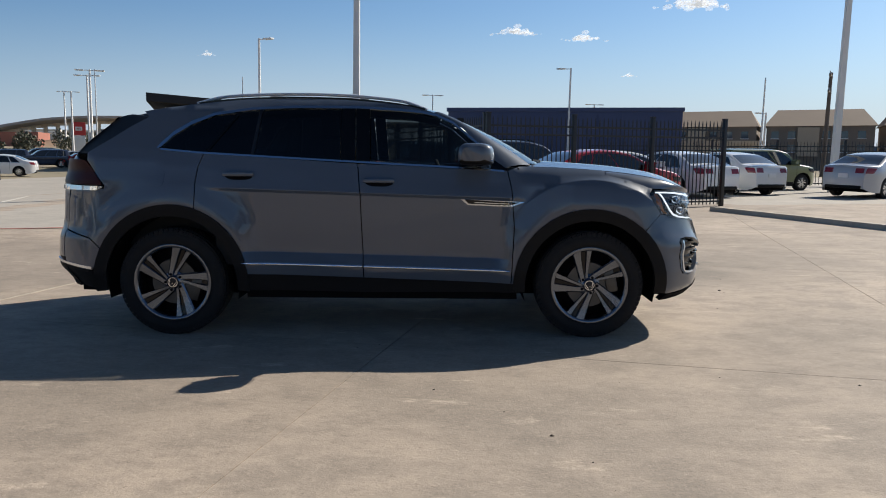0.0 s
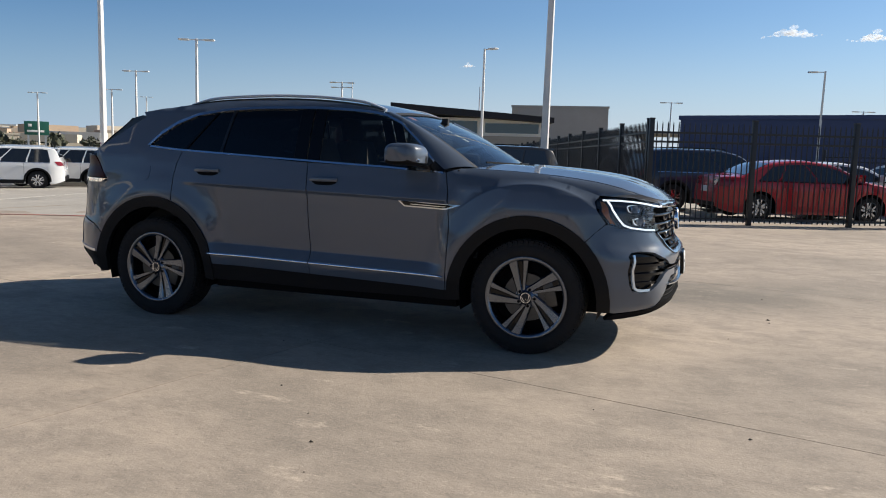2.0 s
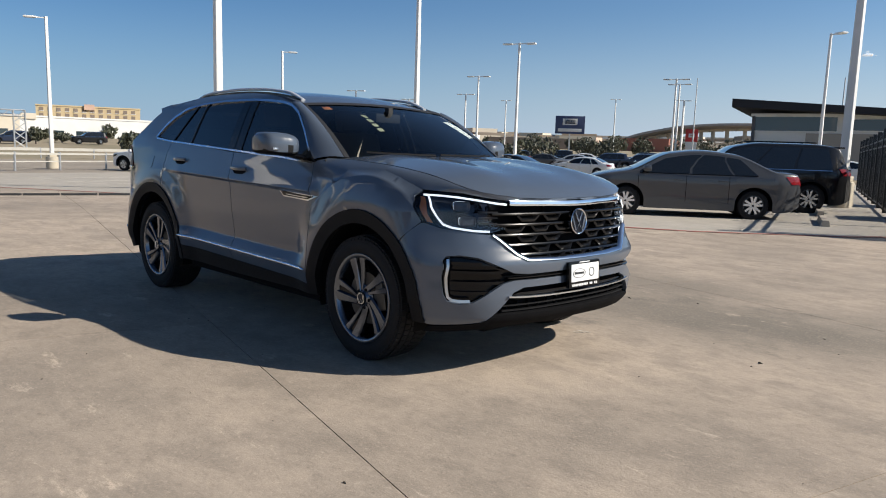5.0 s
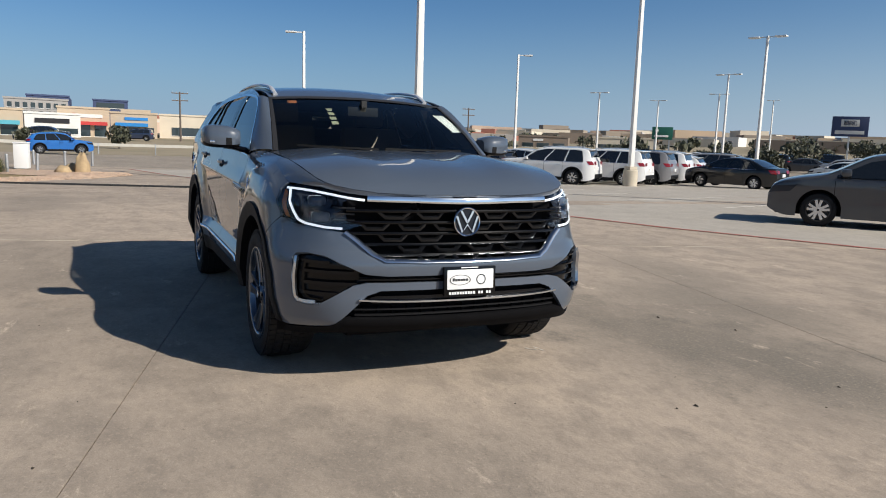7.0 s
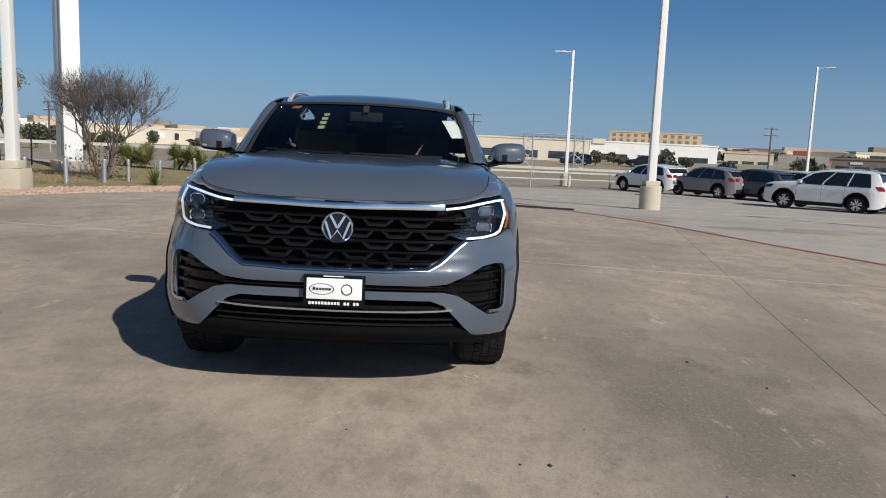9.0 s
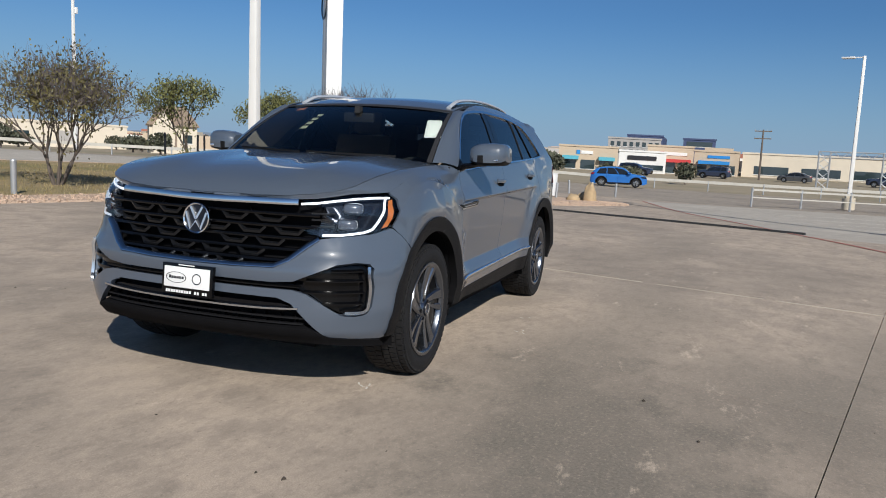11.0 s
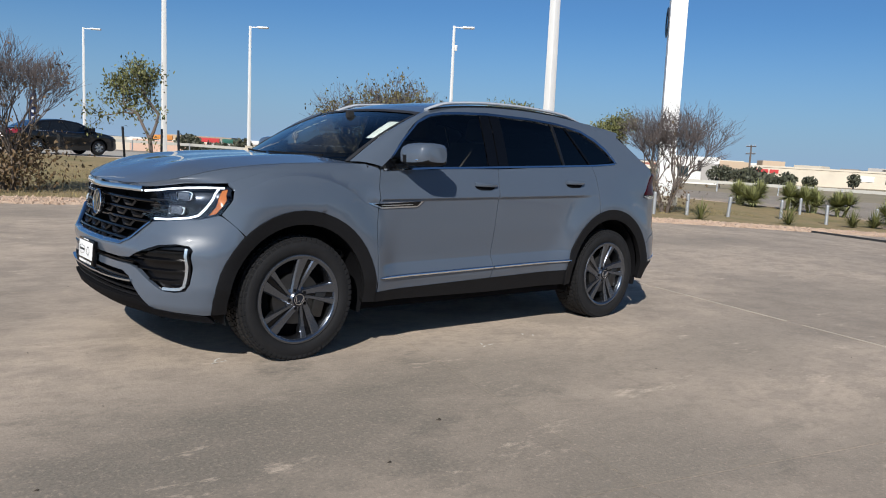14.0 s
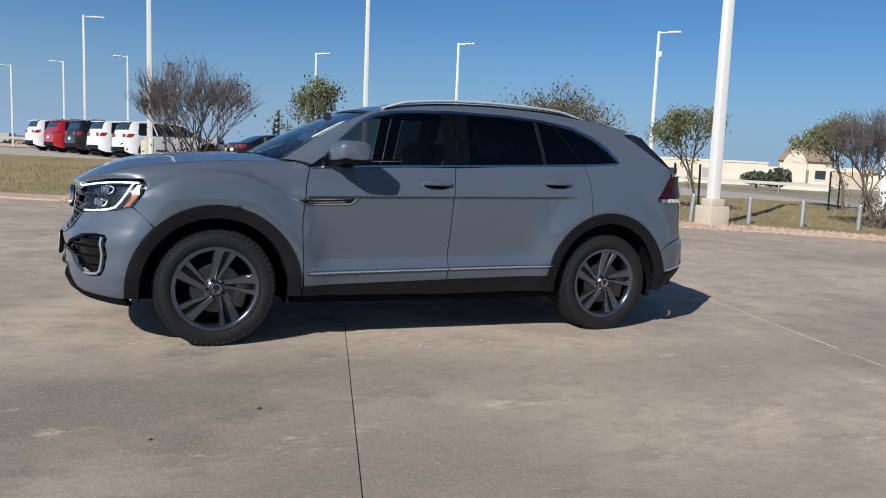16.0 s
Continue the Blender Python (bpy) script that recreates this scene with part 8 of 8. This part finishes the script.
building("shop", (-149.4, 36), (-147.4, 58), 1.2, 5.3, 14, "white", shop + [("facade", 0.02, 0.12, 0.9, 1.15, "cream", 0.3)], "white strip of shops with dark glass fronts", extend=(0, 4))
building("store", (-160.4, 68.9), (-156, 78), 1.6, 4.5, 20, "cream", shop, "cream store block with a flat roof")
building("store", (-125.6, 74), (-120, 82), 1.6, 3.7, 14, "brown", shop + [("sign", 0.3, 0.5, 0.6, 0.8, "white", 0.1)], "brown brick store block with a flat roof")
building("store", (-130, 95), (-122, 105), 1.8, 4.1, 18, "cream", shop, "cream store block with a flat roof")
building("house", (-70.5, -63.1), (-74.3, -58.9), 0.6, 3.2, 8, "cream", [("window", 0.1, 0.3, 0.2, 0.6, "glass", 0.05), ("door", 0.42, 0.58, 0.0, 0.6, "brown", 0.05), ("window", 0.7, 0.9, 0.2, 0.6, "glass", 0.05)], "cream stucco house with a steep brown gable roof", gable=2.6)
building("store", (-79.6, -95.4), (-91, -85), 0.3, 3.1, 16, "cream", [("window", 0.2, 0.3, 0.1, 0.5, "glass", 0.05), ("door", 0.5, 0.6, 0.05, 0.6, "grey", 0.05)], "long white warehouse behind the road", extend=(4, 0))
building("store", (-88.9, -54.8), (-91.9, -50.0), 0.5, 3.4, 10, "white", [("window", 0.05, 0.3, 0.1, 0.6, "glass", 0.05), ("sign", 0.5, 0.6, 0.4, 0.9, "ink", 0.1), ("facade", 0.6, 1.0, 0.0, 0.8, "grey", 0.3)], "white and grey flat-roofed restaurant")
house = [o for o in scene.objects if o.name == "house"][0]
bm = bmesh.new()
v = [bm.verts.new(c) for c in ((0.4, -0.55, 0.0), (3.0, -0.55, 0.0), (3.0, -0.55, 2.5), (1.7, -0.55, 4.5), (0.4, -0.55, 2.5), (0.4, 2.2, 0.0), (3.0, 2.2, 0.0), (3.0, 2.2, 2.5), (1.7, 2.2, 4.5), (0.4, 2.2, 2.5))]
for f in ((0, 1, 2, 3, 4), (9, 8, 7, 6, 5), (0, 5, 6, 1), (1, 6, 7, 2), (4, 9, 5, 0), (2, 7, 8, 3), (3, 8, 9, 4)):
    bm.faces.new([v[i] for i in f])
part("front_gable", bm, "wall_cream", house, smooth=False)
for k in range(9):
    a = radians(214 + 5.2 * k)
    d = 150 + 12 * ((k * 7) % 3)
    c = Vector((d * math.cos(a), d * math.sin(a)))
    u = Vector((-math.sin(a), math.cos(a)))
    z = ground_z(c.x, c.y)
    building("store", tuple(c + u * -7), tuple(c + u * 7), z, z + 2.0 + (k * 5 % 3) * 0.35, 10, ("cream", "tan", "white", "peach")[k % 4], [("sign", 0.2, 0.6, 0.6, 0.8, ("red", "orange", "blue")[k % 3], 0.1), ("window", 0.1, 0.9, 0.05, 0.4, "glass", 0.05)], "low flat-roofed roadside store")
# dealership with a sloping black roof
D0, D1 = Vector((-25.5, 64.2)), Vector((-13.0, 68.4))
deal = building("dealership", tuple(D0), tuple(D1), 0.3, 5.2, 16, "white", [("facade", 0.34, 1.02, 0.0, 0.70, "stone", 0.15), ("window", 0.02, 0.52, 0.74, 0.99, "glass", 0.1), ("window", 0.58, 0.98, 0.76, 0.95, "glass", 0.1), ("facade", 0.0, 0.02, 0.0, 1.0, "darkgrey", 0.3), ("window", 0.10, 0.30, 0.05, 0.38, "glass", 0.1)], "white and stone dealership with a sloping black roof")
bm = bmesh.new()
w = (D1 - D0).length
p = [(-1.6, -2.0, 6.35), (w + 1, -2.0, 5.25), (w + 1, 15, 5.25), (-1.6, 15, 6.35)]
lo = [bm.verts.new((x, y, z - 0.75 + 0.25 * (x > 0))) for x, y, z in p]
hi = [bm.verts.new(c) for c in p]
bm.faces.new(lo[::-1])
bm.faces.new(hi)
for i in range(4):
    bm.faces.new((lo[i], lo[(i + 1) % 4], hi[(i + 1) % 4], hi[i]))
part("sloping_roof", bm, "wall_ink", deal, "black sloping roof slab", smooth=False)
building("showroom", (-24.3, 101.5), (-10.9, 104.2), 2.0, 9.1, 20, "grey", [("facade", 0.0, 0.06, 0, 1.0, "stone", 0.2), ("panel", 0.06, 0.5, 0.5, 0.98, "grey", 0.06), ("panel", 0.52, 0.99, 0.5, 0.98, "grey", 0.06)], "plain grey box-shaped showroom")
building("workshop", (0.6, 54.1), (18.5, 52.0), 0.4, 4.75, 16, "navy", [("panel", 0.05 + 0.1 * k, 0.14 + 0.1 * k, 0.1, 0.95, "navy", 0.06) for k in range(9)], "dark navy metal-clad workshop behind the fence")
building("workshop", (18.7, 54), (25, 53), 0.4, 2.3, 10, "tan", shop, "tan low annex beside the workshop")
for k in range(4):
    L = Vector((28, 92)) + Vector((11.5, -5.4)) * k
    R = L + Vector((10.5, -4.9))
    building("apartment_house", tuple(L), tuple(R), 1.4, 5.0, 10, "brown", [("window", 0.05 + 0.16 * i, 0.12 + 0.16 * i, 0.15 + 0.45 * j, 0.38 + 0.45 * j, "glass", 0.06) for i in range(6) for j in range(2)] + [("facade", 0.3, 0.5, 0.0, 0.95, "tan", 0.8)], "brown apartment house with a low gable roof", gable=2.2)
# roadside signs
def post_sign(x, y, z0, z1, w, tone, label, posts=1, turn=0, mark=None, thick=0.3):
    root = tagged(empty("road_sign", lean(x, y) @ Euler((0, 0, radians(turn))).to_matrix().to_4x4()), label, "sign")
    g = ground_z(x, y)
    bm = bmesh.new()
    box(bm, -w / 2, w / 2, -thick / 2, thick / 2, z0 - g, z1 - g, bevel=0.03)
    board = part("board", bm, "wall_" + tone, root)
    for i in range(posts):
        px = 0 if posts == 1 else (-w * 0.35 + w * 0.7 * i)
        bm = bmesh.new()
        box(bm, px - 0.14, px + 0.14, -0.12, 0.12, -0.3, z0 - g)
        part("post", bm, "steel" if posts > 1 else "wall_white", root)
    for u0, u1, v0, v1, t in mark or ():
        bm = bmesh.new()
        box(bm, -w / 2 + u0 * w, -w / 2 + u1 * w, -thick / 2 - 0.03, -thick / 2 + 0.01, z0 - g + v0 * (z1 - z0), z0 - g + v1 * (z1 - z0), bevel=0.02)
        part("mark", bm, "wall_" + t, board)
    return root


M["wall_signgreen"] = mat("sign_green", (0.01, 0.10, 0.07), 0.5, grain=0.05, scale=2)
post_sign(-84.0, 115.0, 5.2, 8.6, 5.6, "navy", "dark blue dealer sign board on a white post", 1, 34, [(0.25, 0.75, 0.5, 0.85, "white"), (0.32, 0.68, 0.55, 0.8, "navy"), (0.1, 0.9, 0.12, 0.3, "white")])
post_sign(-93.1, 82.4, 3.5, 5.55, 3.3, "signgreen", "green road sign with white lettering bars", 2, 49, [(0.1, 0.8, 0.2, 0.35, "white"), (0.15, 0.3, 0.6, 0.8, "white")])
dealer_sign = post_sign(-56.2, 110.5, 3.9, 5.9, 1.9, "red", "red and white dealer pylon sign", 1, 27, [(0.25, 0.75, 0.35, 0.65, "white"), (0.33, 0.67, 0.42, 0.58, "red")])
bm = bmesh.new()
box(bm, -0.85, 0.85, -0.14, 0.14, 0, 3.0, bevel=0.03)
part("lower_slab", bm, "wall_white", dealer_sign)
# steel truss gantry
root = tagged(empty("sign_gantry", lean(-92.3, 18.2) @ Euler((0, 0, radians(82))).to_matrix().to_4x4()), "pale steel truss gantry over the road", "gantry")
for x in (-3.9, -2.7, 2.7, 3.9):
    bm = bmesh.new()
    tube(bm, (x, 0, -0.5), (x, 0, 4.4), 0.09, 0.09, 6)
    part("leg", bm, "steel", root)
for k in range(4):
    for x in (-3.9, 2.7):
        bm = bmesh.new()
        tube(bm, (x, 0, k), (x + 1.2, 0, k + 1), 0.05, 0.05, 5)
        tube(bm, (x + 1.2, 0, k), (x, 0, k + 1), 0.05, 0.05, 5)
        part("brace", bm, "steel", root)
for z in (3.7, 4.4):
    bm = bmesh.new()
    tube(bm, (-3.9, 0, z), (3.9, 0, z), 0.07, 0.07, 6)
    part("chord", bm, "steel", root)
for k in range(10):
    bm = bmesh.new()
    x = -3.9 + 0.78 * k
    tube(bm, (x, 0, 3.7 if k % 2 else 4.4), (x + 0.78, 0, 4.4 if k % 2 else 3.7), 0.045, 0.045, 5)
    part("brace", bm, "steel", root)


# utility poles
def utility_pole(x, y, h, turn):
    root = tagged(empty("utility_pole", lean(x, y) @ Euler((0, 0, radians(turn))).to_matrix().to_4x4()), "weathered wooden utility pole with crossarms", "pole", "utility poles")
    bm = bmesh.new()
    tube(bm, (0, 0, -0.3), (0, 0, h), 0.17, 0.11, 8)
    part("pole", bm, "bark", root)
    for z in (h - 0.3, h - 1.4):
        bm = bmesh.new()
        box(bm, -1.2, 1.2, -0.06, 0.06, z, z + 0.14)
        arm = part("crossarm", bm, "bark", root)
        for k in (-1.1, -0.5, 0.5, 1.1):
            bm = bmesh.new()
            tube(bm, (k, 0, z + 0.14), (k, 0, z + 0.32), 0.05, 0.03, 6)
            part("insulator", bm, "steel", arm)
    return root


for x, y, h, a in ((27.2, 47.5, 7.2, 60), (-118, 9.5, 7.5, 90), (-104, -52, 6, 60), (-120, 60, 7, 90), (-62, -80, 6, 40)):
    utility_pole(x, y, h, a)


# raised highway
root = tagged(empty("overpass"), "long curved concrete highway overpass on round piers", "bridge")
CURVE = [(-150, 205, 1.0), (-139, 212, 5.0), (-128, 217, 8.6), (-116, 221, 10.6), (-99, 223, 11.3), (-60, 238, 11.3), (0, 252, 11), (80, 262, 9.5)]
fx = [smooth_table(sorted((i, p[k]) for i, p in enumerate(CURVE))) for k in range(3)]
pts = [Vector((fx[0](i / 8), fx[1](i / 8), fx[2](i / 8))) for i in range(8 * (len(CURVE) - 1) + 1)]
bm = bmesh.new()
sweep(bm, pts, [(-6, 0.0), (-3.5, -0.7), (3.5, -0.7), (6, 0.0), (6, 0.7), (5.7, 0.7), (5.6, 0.15), (-5.6, 0.15), (-5.7, 0.7), (-6, 0.7)])
part("deck", bm, "wall_grey", root)
for i in range(2, len(pts) - 2, 2):
    p = pts[i]
    bm = bmesh.new()
    tube(bm, (p.x, p.y, ground_z(p.x, p.y) - 1), (p.x, p.y, p.z - 0.9), 0.6, 0.6, 10)
    box(bm, p.x - 3, p.x + 3, p.y - 1.2, p.y + 0.8, p.z - 1.4, p.z - 0.6)
    part("pier", bm, "wall_cream", root)
root = tagged(empty("ramp"), "tan concrete highway ramp on an embankment", "bridge")
bm = bmesh.new()
sweep(bm, [(-126, 186, 0.8), (-108, 195, 3.4), (-84, 210, 6.6), (-50, 222, 8.0)], [(-14, -5), (14, -5), (7, 0), (6.7, 0.8), (6.4, 0), (-6.4, 0), (-6.7, 0.8), (-7, 0)])
part("embankment", bm, "wall_tan", root)
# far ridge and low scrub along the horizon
# distance haze is mixed into the ridge's own blue-grey colour
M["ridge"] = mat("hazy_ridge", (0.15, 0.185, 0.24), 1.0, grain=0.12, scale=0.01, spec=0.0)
M["scrub"] = mat("far_scrub", (0.11, 0.105, 0.075), 1.0, grain=0.35, scale=0.05, spec=0.0, dirt=(0.30, 0.25, 0.19), dirt_scale=0.03, dirt_amount=0.7)
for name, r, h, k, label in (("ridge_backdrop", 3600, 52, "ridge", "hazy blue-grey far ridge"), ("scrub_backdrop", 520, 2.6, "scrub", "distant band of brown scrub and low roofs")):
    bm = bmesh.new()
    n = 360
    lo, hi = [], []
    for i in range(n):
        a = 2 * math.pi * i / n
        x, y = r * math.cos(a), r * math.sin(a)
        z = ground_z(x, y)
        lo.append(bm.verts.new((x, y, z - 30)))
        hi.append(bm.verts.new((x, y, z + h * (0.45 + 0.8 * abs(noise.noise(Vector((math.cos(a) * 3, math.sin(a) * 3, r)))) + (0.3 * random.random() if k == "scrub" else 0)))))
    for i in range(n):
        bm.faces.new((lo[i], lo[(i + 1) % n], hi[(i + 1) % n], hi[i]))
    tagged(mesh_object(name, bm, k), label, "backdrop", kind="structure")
# scattered low buildings towards the horizon
rng = random.Random(77)
for k in range(46):
    a = radians(rng.uniform(120, 275))
    d = rng.uniform(210, 420)
    c = Vector((d * math.cos(a), d * math.sin(a)))
    u = Vector((-math.sin(a), math.cos(a)))
    z = ground_z(c.x, c.y)
    w = rng.uniform(6, 16)
    building("far_building", tuple(c - u * w), tuple(c + u * w), z, z + rng.uniform(1.6, 3.2), 12, rng.choice(("cream", "tan", "white", "peach", "grey", "brown")), [("window", 0.1, 0.9, 0.1, 0.4, "glass", 0.05)], "distant flat-roofed building on the plain")
# roofs of the far town, stepping up to the horizon
M["town"] = mat("far_town_walls", (0.5, 0.45, 0.38), 0.9)
nt = M["town"].node_tree
isle, ramp = nt.nodes.new("ShaderNodeNewGeometry"), nt.nodes.new("ShaderNodeValToRGB")
ramp.color_ramp.interpolation = "CONSTANT"
for k, (pos, c) in enumerate(((0.0, (0.62, 0.55, 0.44)), (0.22, (0.50, 0.38, 0.27)), (0.40, (0.70, 0.68, 0.63)), (0.55, (0.30, 0.25, 0.20)), (0.70, (0.58, 0.43, 0.33)), (0.84, (0.40, 0.38, 0.36)), (0.93, (0.34, 0.14, 0.10)))):
    e = ramp.color_ramp.elements[k] if k < 2 else ramp.color_ramp.elements.new(pos)
    e.position, e.color = pos, (*c, 1)
nt.links.new(isle.outputs["Random Per Island"], ramp.inputs[0])
nt.links.new(ramp.outputs[0], nt.nodes["Principled BSDF"].inputs["Base Color"])
bm = bmesh.new()
for k in range(620):
    a, d = radians(rng.uniform(98, 288)), 190 + 620 * rng.random() ** 0.8
    x, y = d * math.cos(a), d * math.sin(a)
    w, t, h = rng.uniform(2.5, 9) * (0.5 + d / 500), rng.uniform(3, 8), d * rng.uniform(0.006, 0.0135) * (1.35 if rng.random() < 0.08 else 1)
    m = Matrix.Translation((x, y, ground_z(x, y))) @ Euler((0, 0, a + math.pi / 2 + rng.uniform(-0.5, 0.5))).to_matrix().to_4x4()
    box(bm, -w, w, -t, t, -1, h, m)
tagged(mesh_object("far_town", bm, "town", smooth=False), "far low roofs and walls of a sprawling town", "buildings", kind="stuff")
# water tower and radio mast
root = tagged(empty("water_tower", lean(-190, -345)), "distant pale water tower", "tower")
bm = bmesh.new()
lathe(bm, [(0.0005, 13), (1.7, 12.4), (1.9, 10), (1.5, 8.3), (0.6, 7.5), (0.5, 0)], 16, Matrix.Rotation(math.pi / 2, 4, "X"))
part("tank", bm, "wall_cream", root)
root = tagged(empty("water_tower", lean(-157.7, -248.4)), "distant red-brown water tower", "tower")
bm = bmesh.new()
lathe(bm, [(0.0005, 12.6), (0.8, 12.0), (1.0, 10.8), (0.8, 9.8), (0.35, 9.2), (0.3, 0)], 14, Matrix.Rotation(math.pi / 2, 4, "X"))
part("tank", bm, "wall_brown", root)
# freight train far beyond the road
for k, tone in enumerate(("orange", "yellow", "red", "signgreen", "white", "red", "orange", "yellow")):
    c = Vector((-125, -355)).lerp(Vector((-192, -322)), k / 7)
    root = tagged(empty("freight_wagon", Matrix.Translation((c.x, c.y, 1.2)) @ Euler((0, 0, math.atan2(33, -67))).to_matrix().to_4x4()), "distant " + {"orange": "orange", "yellow": "yellow", "red": "red", "signgreen": "green", "white": "white"}[tone] + " freight wagon on the railway", "wagon", "freight train")
    bm = bmesh.new()
    box(bm, -4.7, 4.7, -1.4, 1.4, 0.4, 2.5, bevel=0.1)
    part("body", bm, "wall_" + tone, root)
    for x in (-3.3, 3.3):
        bm = bmesh.new()
        box(bm, x - 0.9, x + 0.9, -1.2, 1.2, -1.5, 0.4)
        part("bogie", bm, "wall_ink", root)
# small clouds
M["cloud"] = mat("cloud_white", (0.95, 0.95, 0.95), 1.0, spec=0.0)
nt = M["cloud"].node_tree
thin = nt.nodes.new("ShaderNodeBsdfTranslucent")
thin.inputs[0].default_value = (1, 1, 1, 1)
both_sides = nt.nodes.new("ShaderNodeMixShader")
both_sides.inputs[0].default_value = 0.6
# own glow added to keep the backlit puffs white
nt.nodes["Principled BSDF"].inputs["Emission Color"].default_value = (0.9, 0.95, 1, 1)
nt.nodes["Principled BSDF"].inputs["Emission Strength"].default_value = 0.5
nt.links.new(nt.nodes["Principled BSDF"].outputs[0], both_sides.inputs[1])
nt.links.new(thin.outputs[0], both_sides.inputs[2])
veil = nt.nodes.new("ShaderNodeMixShader")
veil.inputs[0].default_value = 0.2
nt.links.new(nt.nodes.new("ShaderNodeBsdfTransparent").outputs[0], veil.inputs[1])
nt.links.new(both_sides.outputs[0], veil.inputs[2])
nt.links.new(veil.outputs[0], nt.nodes["Material Output"].inputs[0])
for k, (x, y, z, s) in enumerate(((454, 1423, 276, 60), (132, 1488, 236, 34), (262, 1470, 222, 30), (346, 1453, 152, 11), (-440, 1400, 180, 13))):
    rng = random.Random(300 + k)
    bm = bmesh.new()
    for i in range(46):
        g = rng.gauss(0, 0.55)
        p = Vector((g, rng.gauss(0, 0.22), abs(rng.gauss(0, 0.20)) * max(0.1, 1 - abs(g) * 0.8) - 0.05 * abs(g))) * s
        m = Matrix.Translation(p) @ Matrix.Diagonal((1.35, 1, 0.7, 1)) @ Matrix.Scale(s * rng.uniform(0.05, 0.2) * max(0.35, 1 - abs(g) * 0.55), 4)
        bmesh.ops.create_icosphere(bm, subdivisions=3, radius=1, matrix=m)
    for v in bm.verts:
        v.co += Vector((1, 1, 0.8)) * (0.07 * s * noise.noise(v.co * (9 / s)) + 0.03 * s * noise.noise(v.co * (24 / s)))
    ob = tagged(mesh_object("cloud", bm, "cloud"), "small white fair-weather cloud", "cloud", "clouds", kind="structure")
    ob.location = (x, y, z)

# ---- concrete slabs of the lot ----
E1, E2 = Vector((0.972, -0.236)), Vector((0.236, 0.972))
SU, SV, OU, OV, GAP = 3.79, 4.59, 0.37, -1.165, 0.0028
slab_loop = [(-33, -0.6), (-26, 1.2), (-19.0, 3.2), (-14.0, 4.4), (-9.6, 5.75), (-6.4, 6.55), (-4.3, 7.2), (-1.4, 8.6), (0.6, 10.4), (1.5, 12.0), (8.0, 14.6), (44, 22)]
floor = tagged(empty("pavement"), "stained tan concrete slabs of the car lot", "pavement", kind="structure")
for i in range(-10, 10):
    for j in range(-5, 6):
        c = E1 * (OU + SU * (i + 0.5)) + E2 * (OV + SV * (j + 0.5))
        if c.x < -34 or c.x > 36 or inside((c.x, c.y), [(x + 0, y - 2.6) for x, y in island]):
            continue
        bm = bmesh.new()
        n = 3
        grid = []
        for a in range(n + 1):
            row = []
            for b in range(n + 1):
                u = OU + SU * i + (GAP if a == 0 else SU - GAP if a == n else SU * a / n)
                v = OV + SV * j + (GAP if b == 0 else SV - GAP if b == n else SV * b / n)
                p = E1 * u + E2 * v
                row.append(bm.verts.new((p.x, p.y, ground_z(p.x, p.y))))
            grid.append(row)
        for a in range(n):
            for b in range(n):
                bm.faces.new((grid[a][b], grid[a + 1][b], grid[a + 1][b + 1], grid[a][b + 1]))
        rim = [grid[a][0] for a in range(n + 1)] + [grid[n][b] for b in range(1, n + 1)] + [grid[a][n] for a in range(n - 1, -1, -1)] + [grid[0][b] for b in range(n - 1, 0, -1)]
        low = [bm.verts.new(v.co - Vector((0, 0, 0.02))) for v in rim]
        for k in range(len(rim)):
            bm.faces.new((rim[k], rim[(k + 1) % len(rim)], low[(k + 1) % len(rim)], low[k]))
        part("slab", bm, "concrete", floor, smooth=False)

# pale filler along one joint of the lot
bm = bmesh.new()
v = -9.0
rng = random.Random(12)
while v < 12:
    w = rng.uniform(0.9, 2.4)
    p, q = (E1 * (OU - SU) + E2 * k for k in (v, v + w))
    sweep(bm, [(p.x, p.y, ground_z(p.x, p.y) + 0.002), (q.x, q.y, ground_z(q.x, q.y) + 0.002)], [(-0.008, -0.004), (0.008, -0.004), (0.008, 0.003), (-0.008, 0.003)])
    v += w + rng.uniform(0.0, 0.25)
tagged(mesh_object("joint_filler", bm, "kerbstone", smooth=False), "pale worn filler along a concrete joint", "pavement joint", kind="structure")
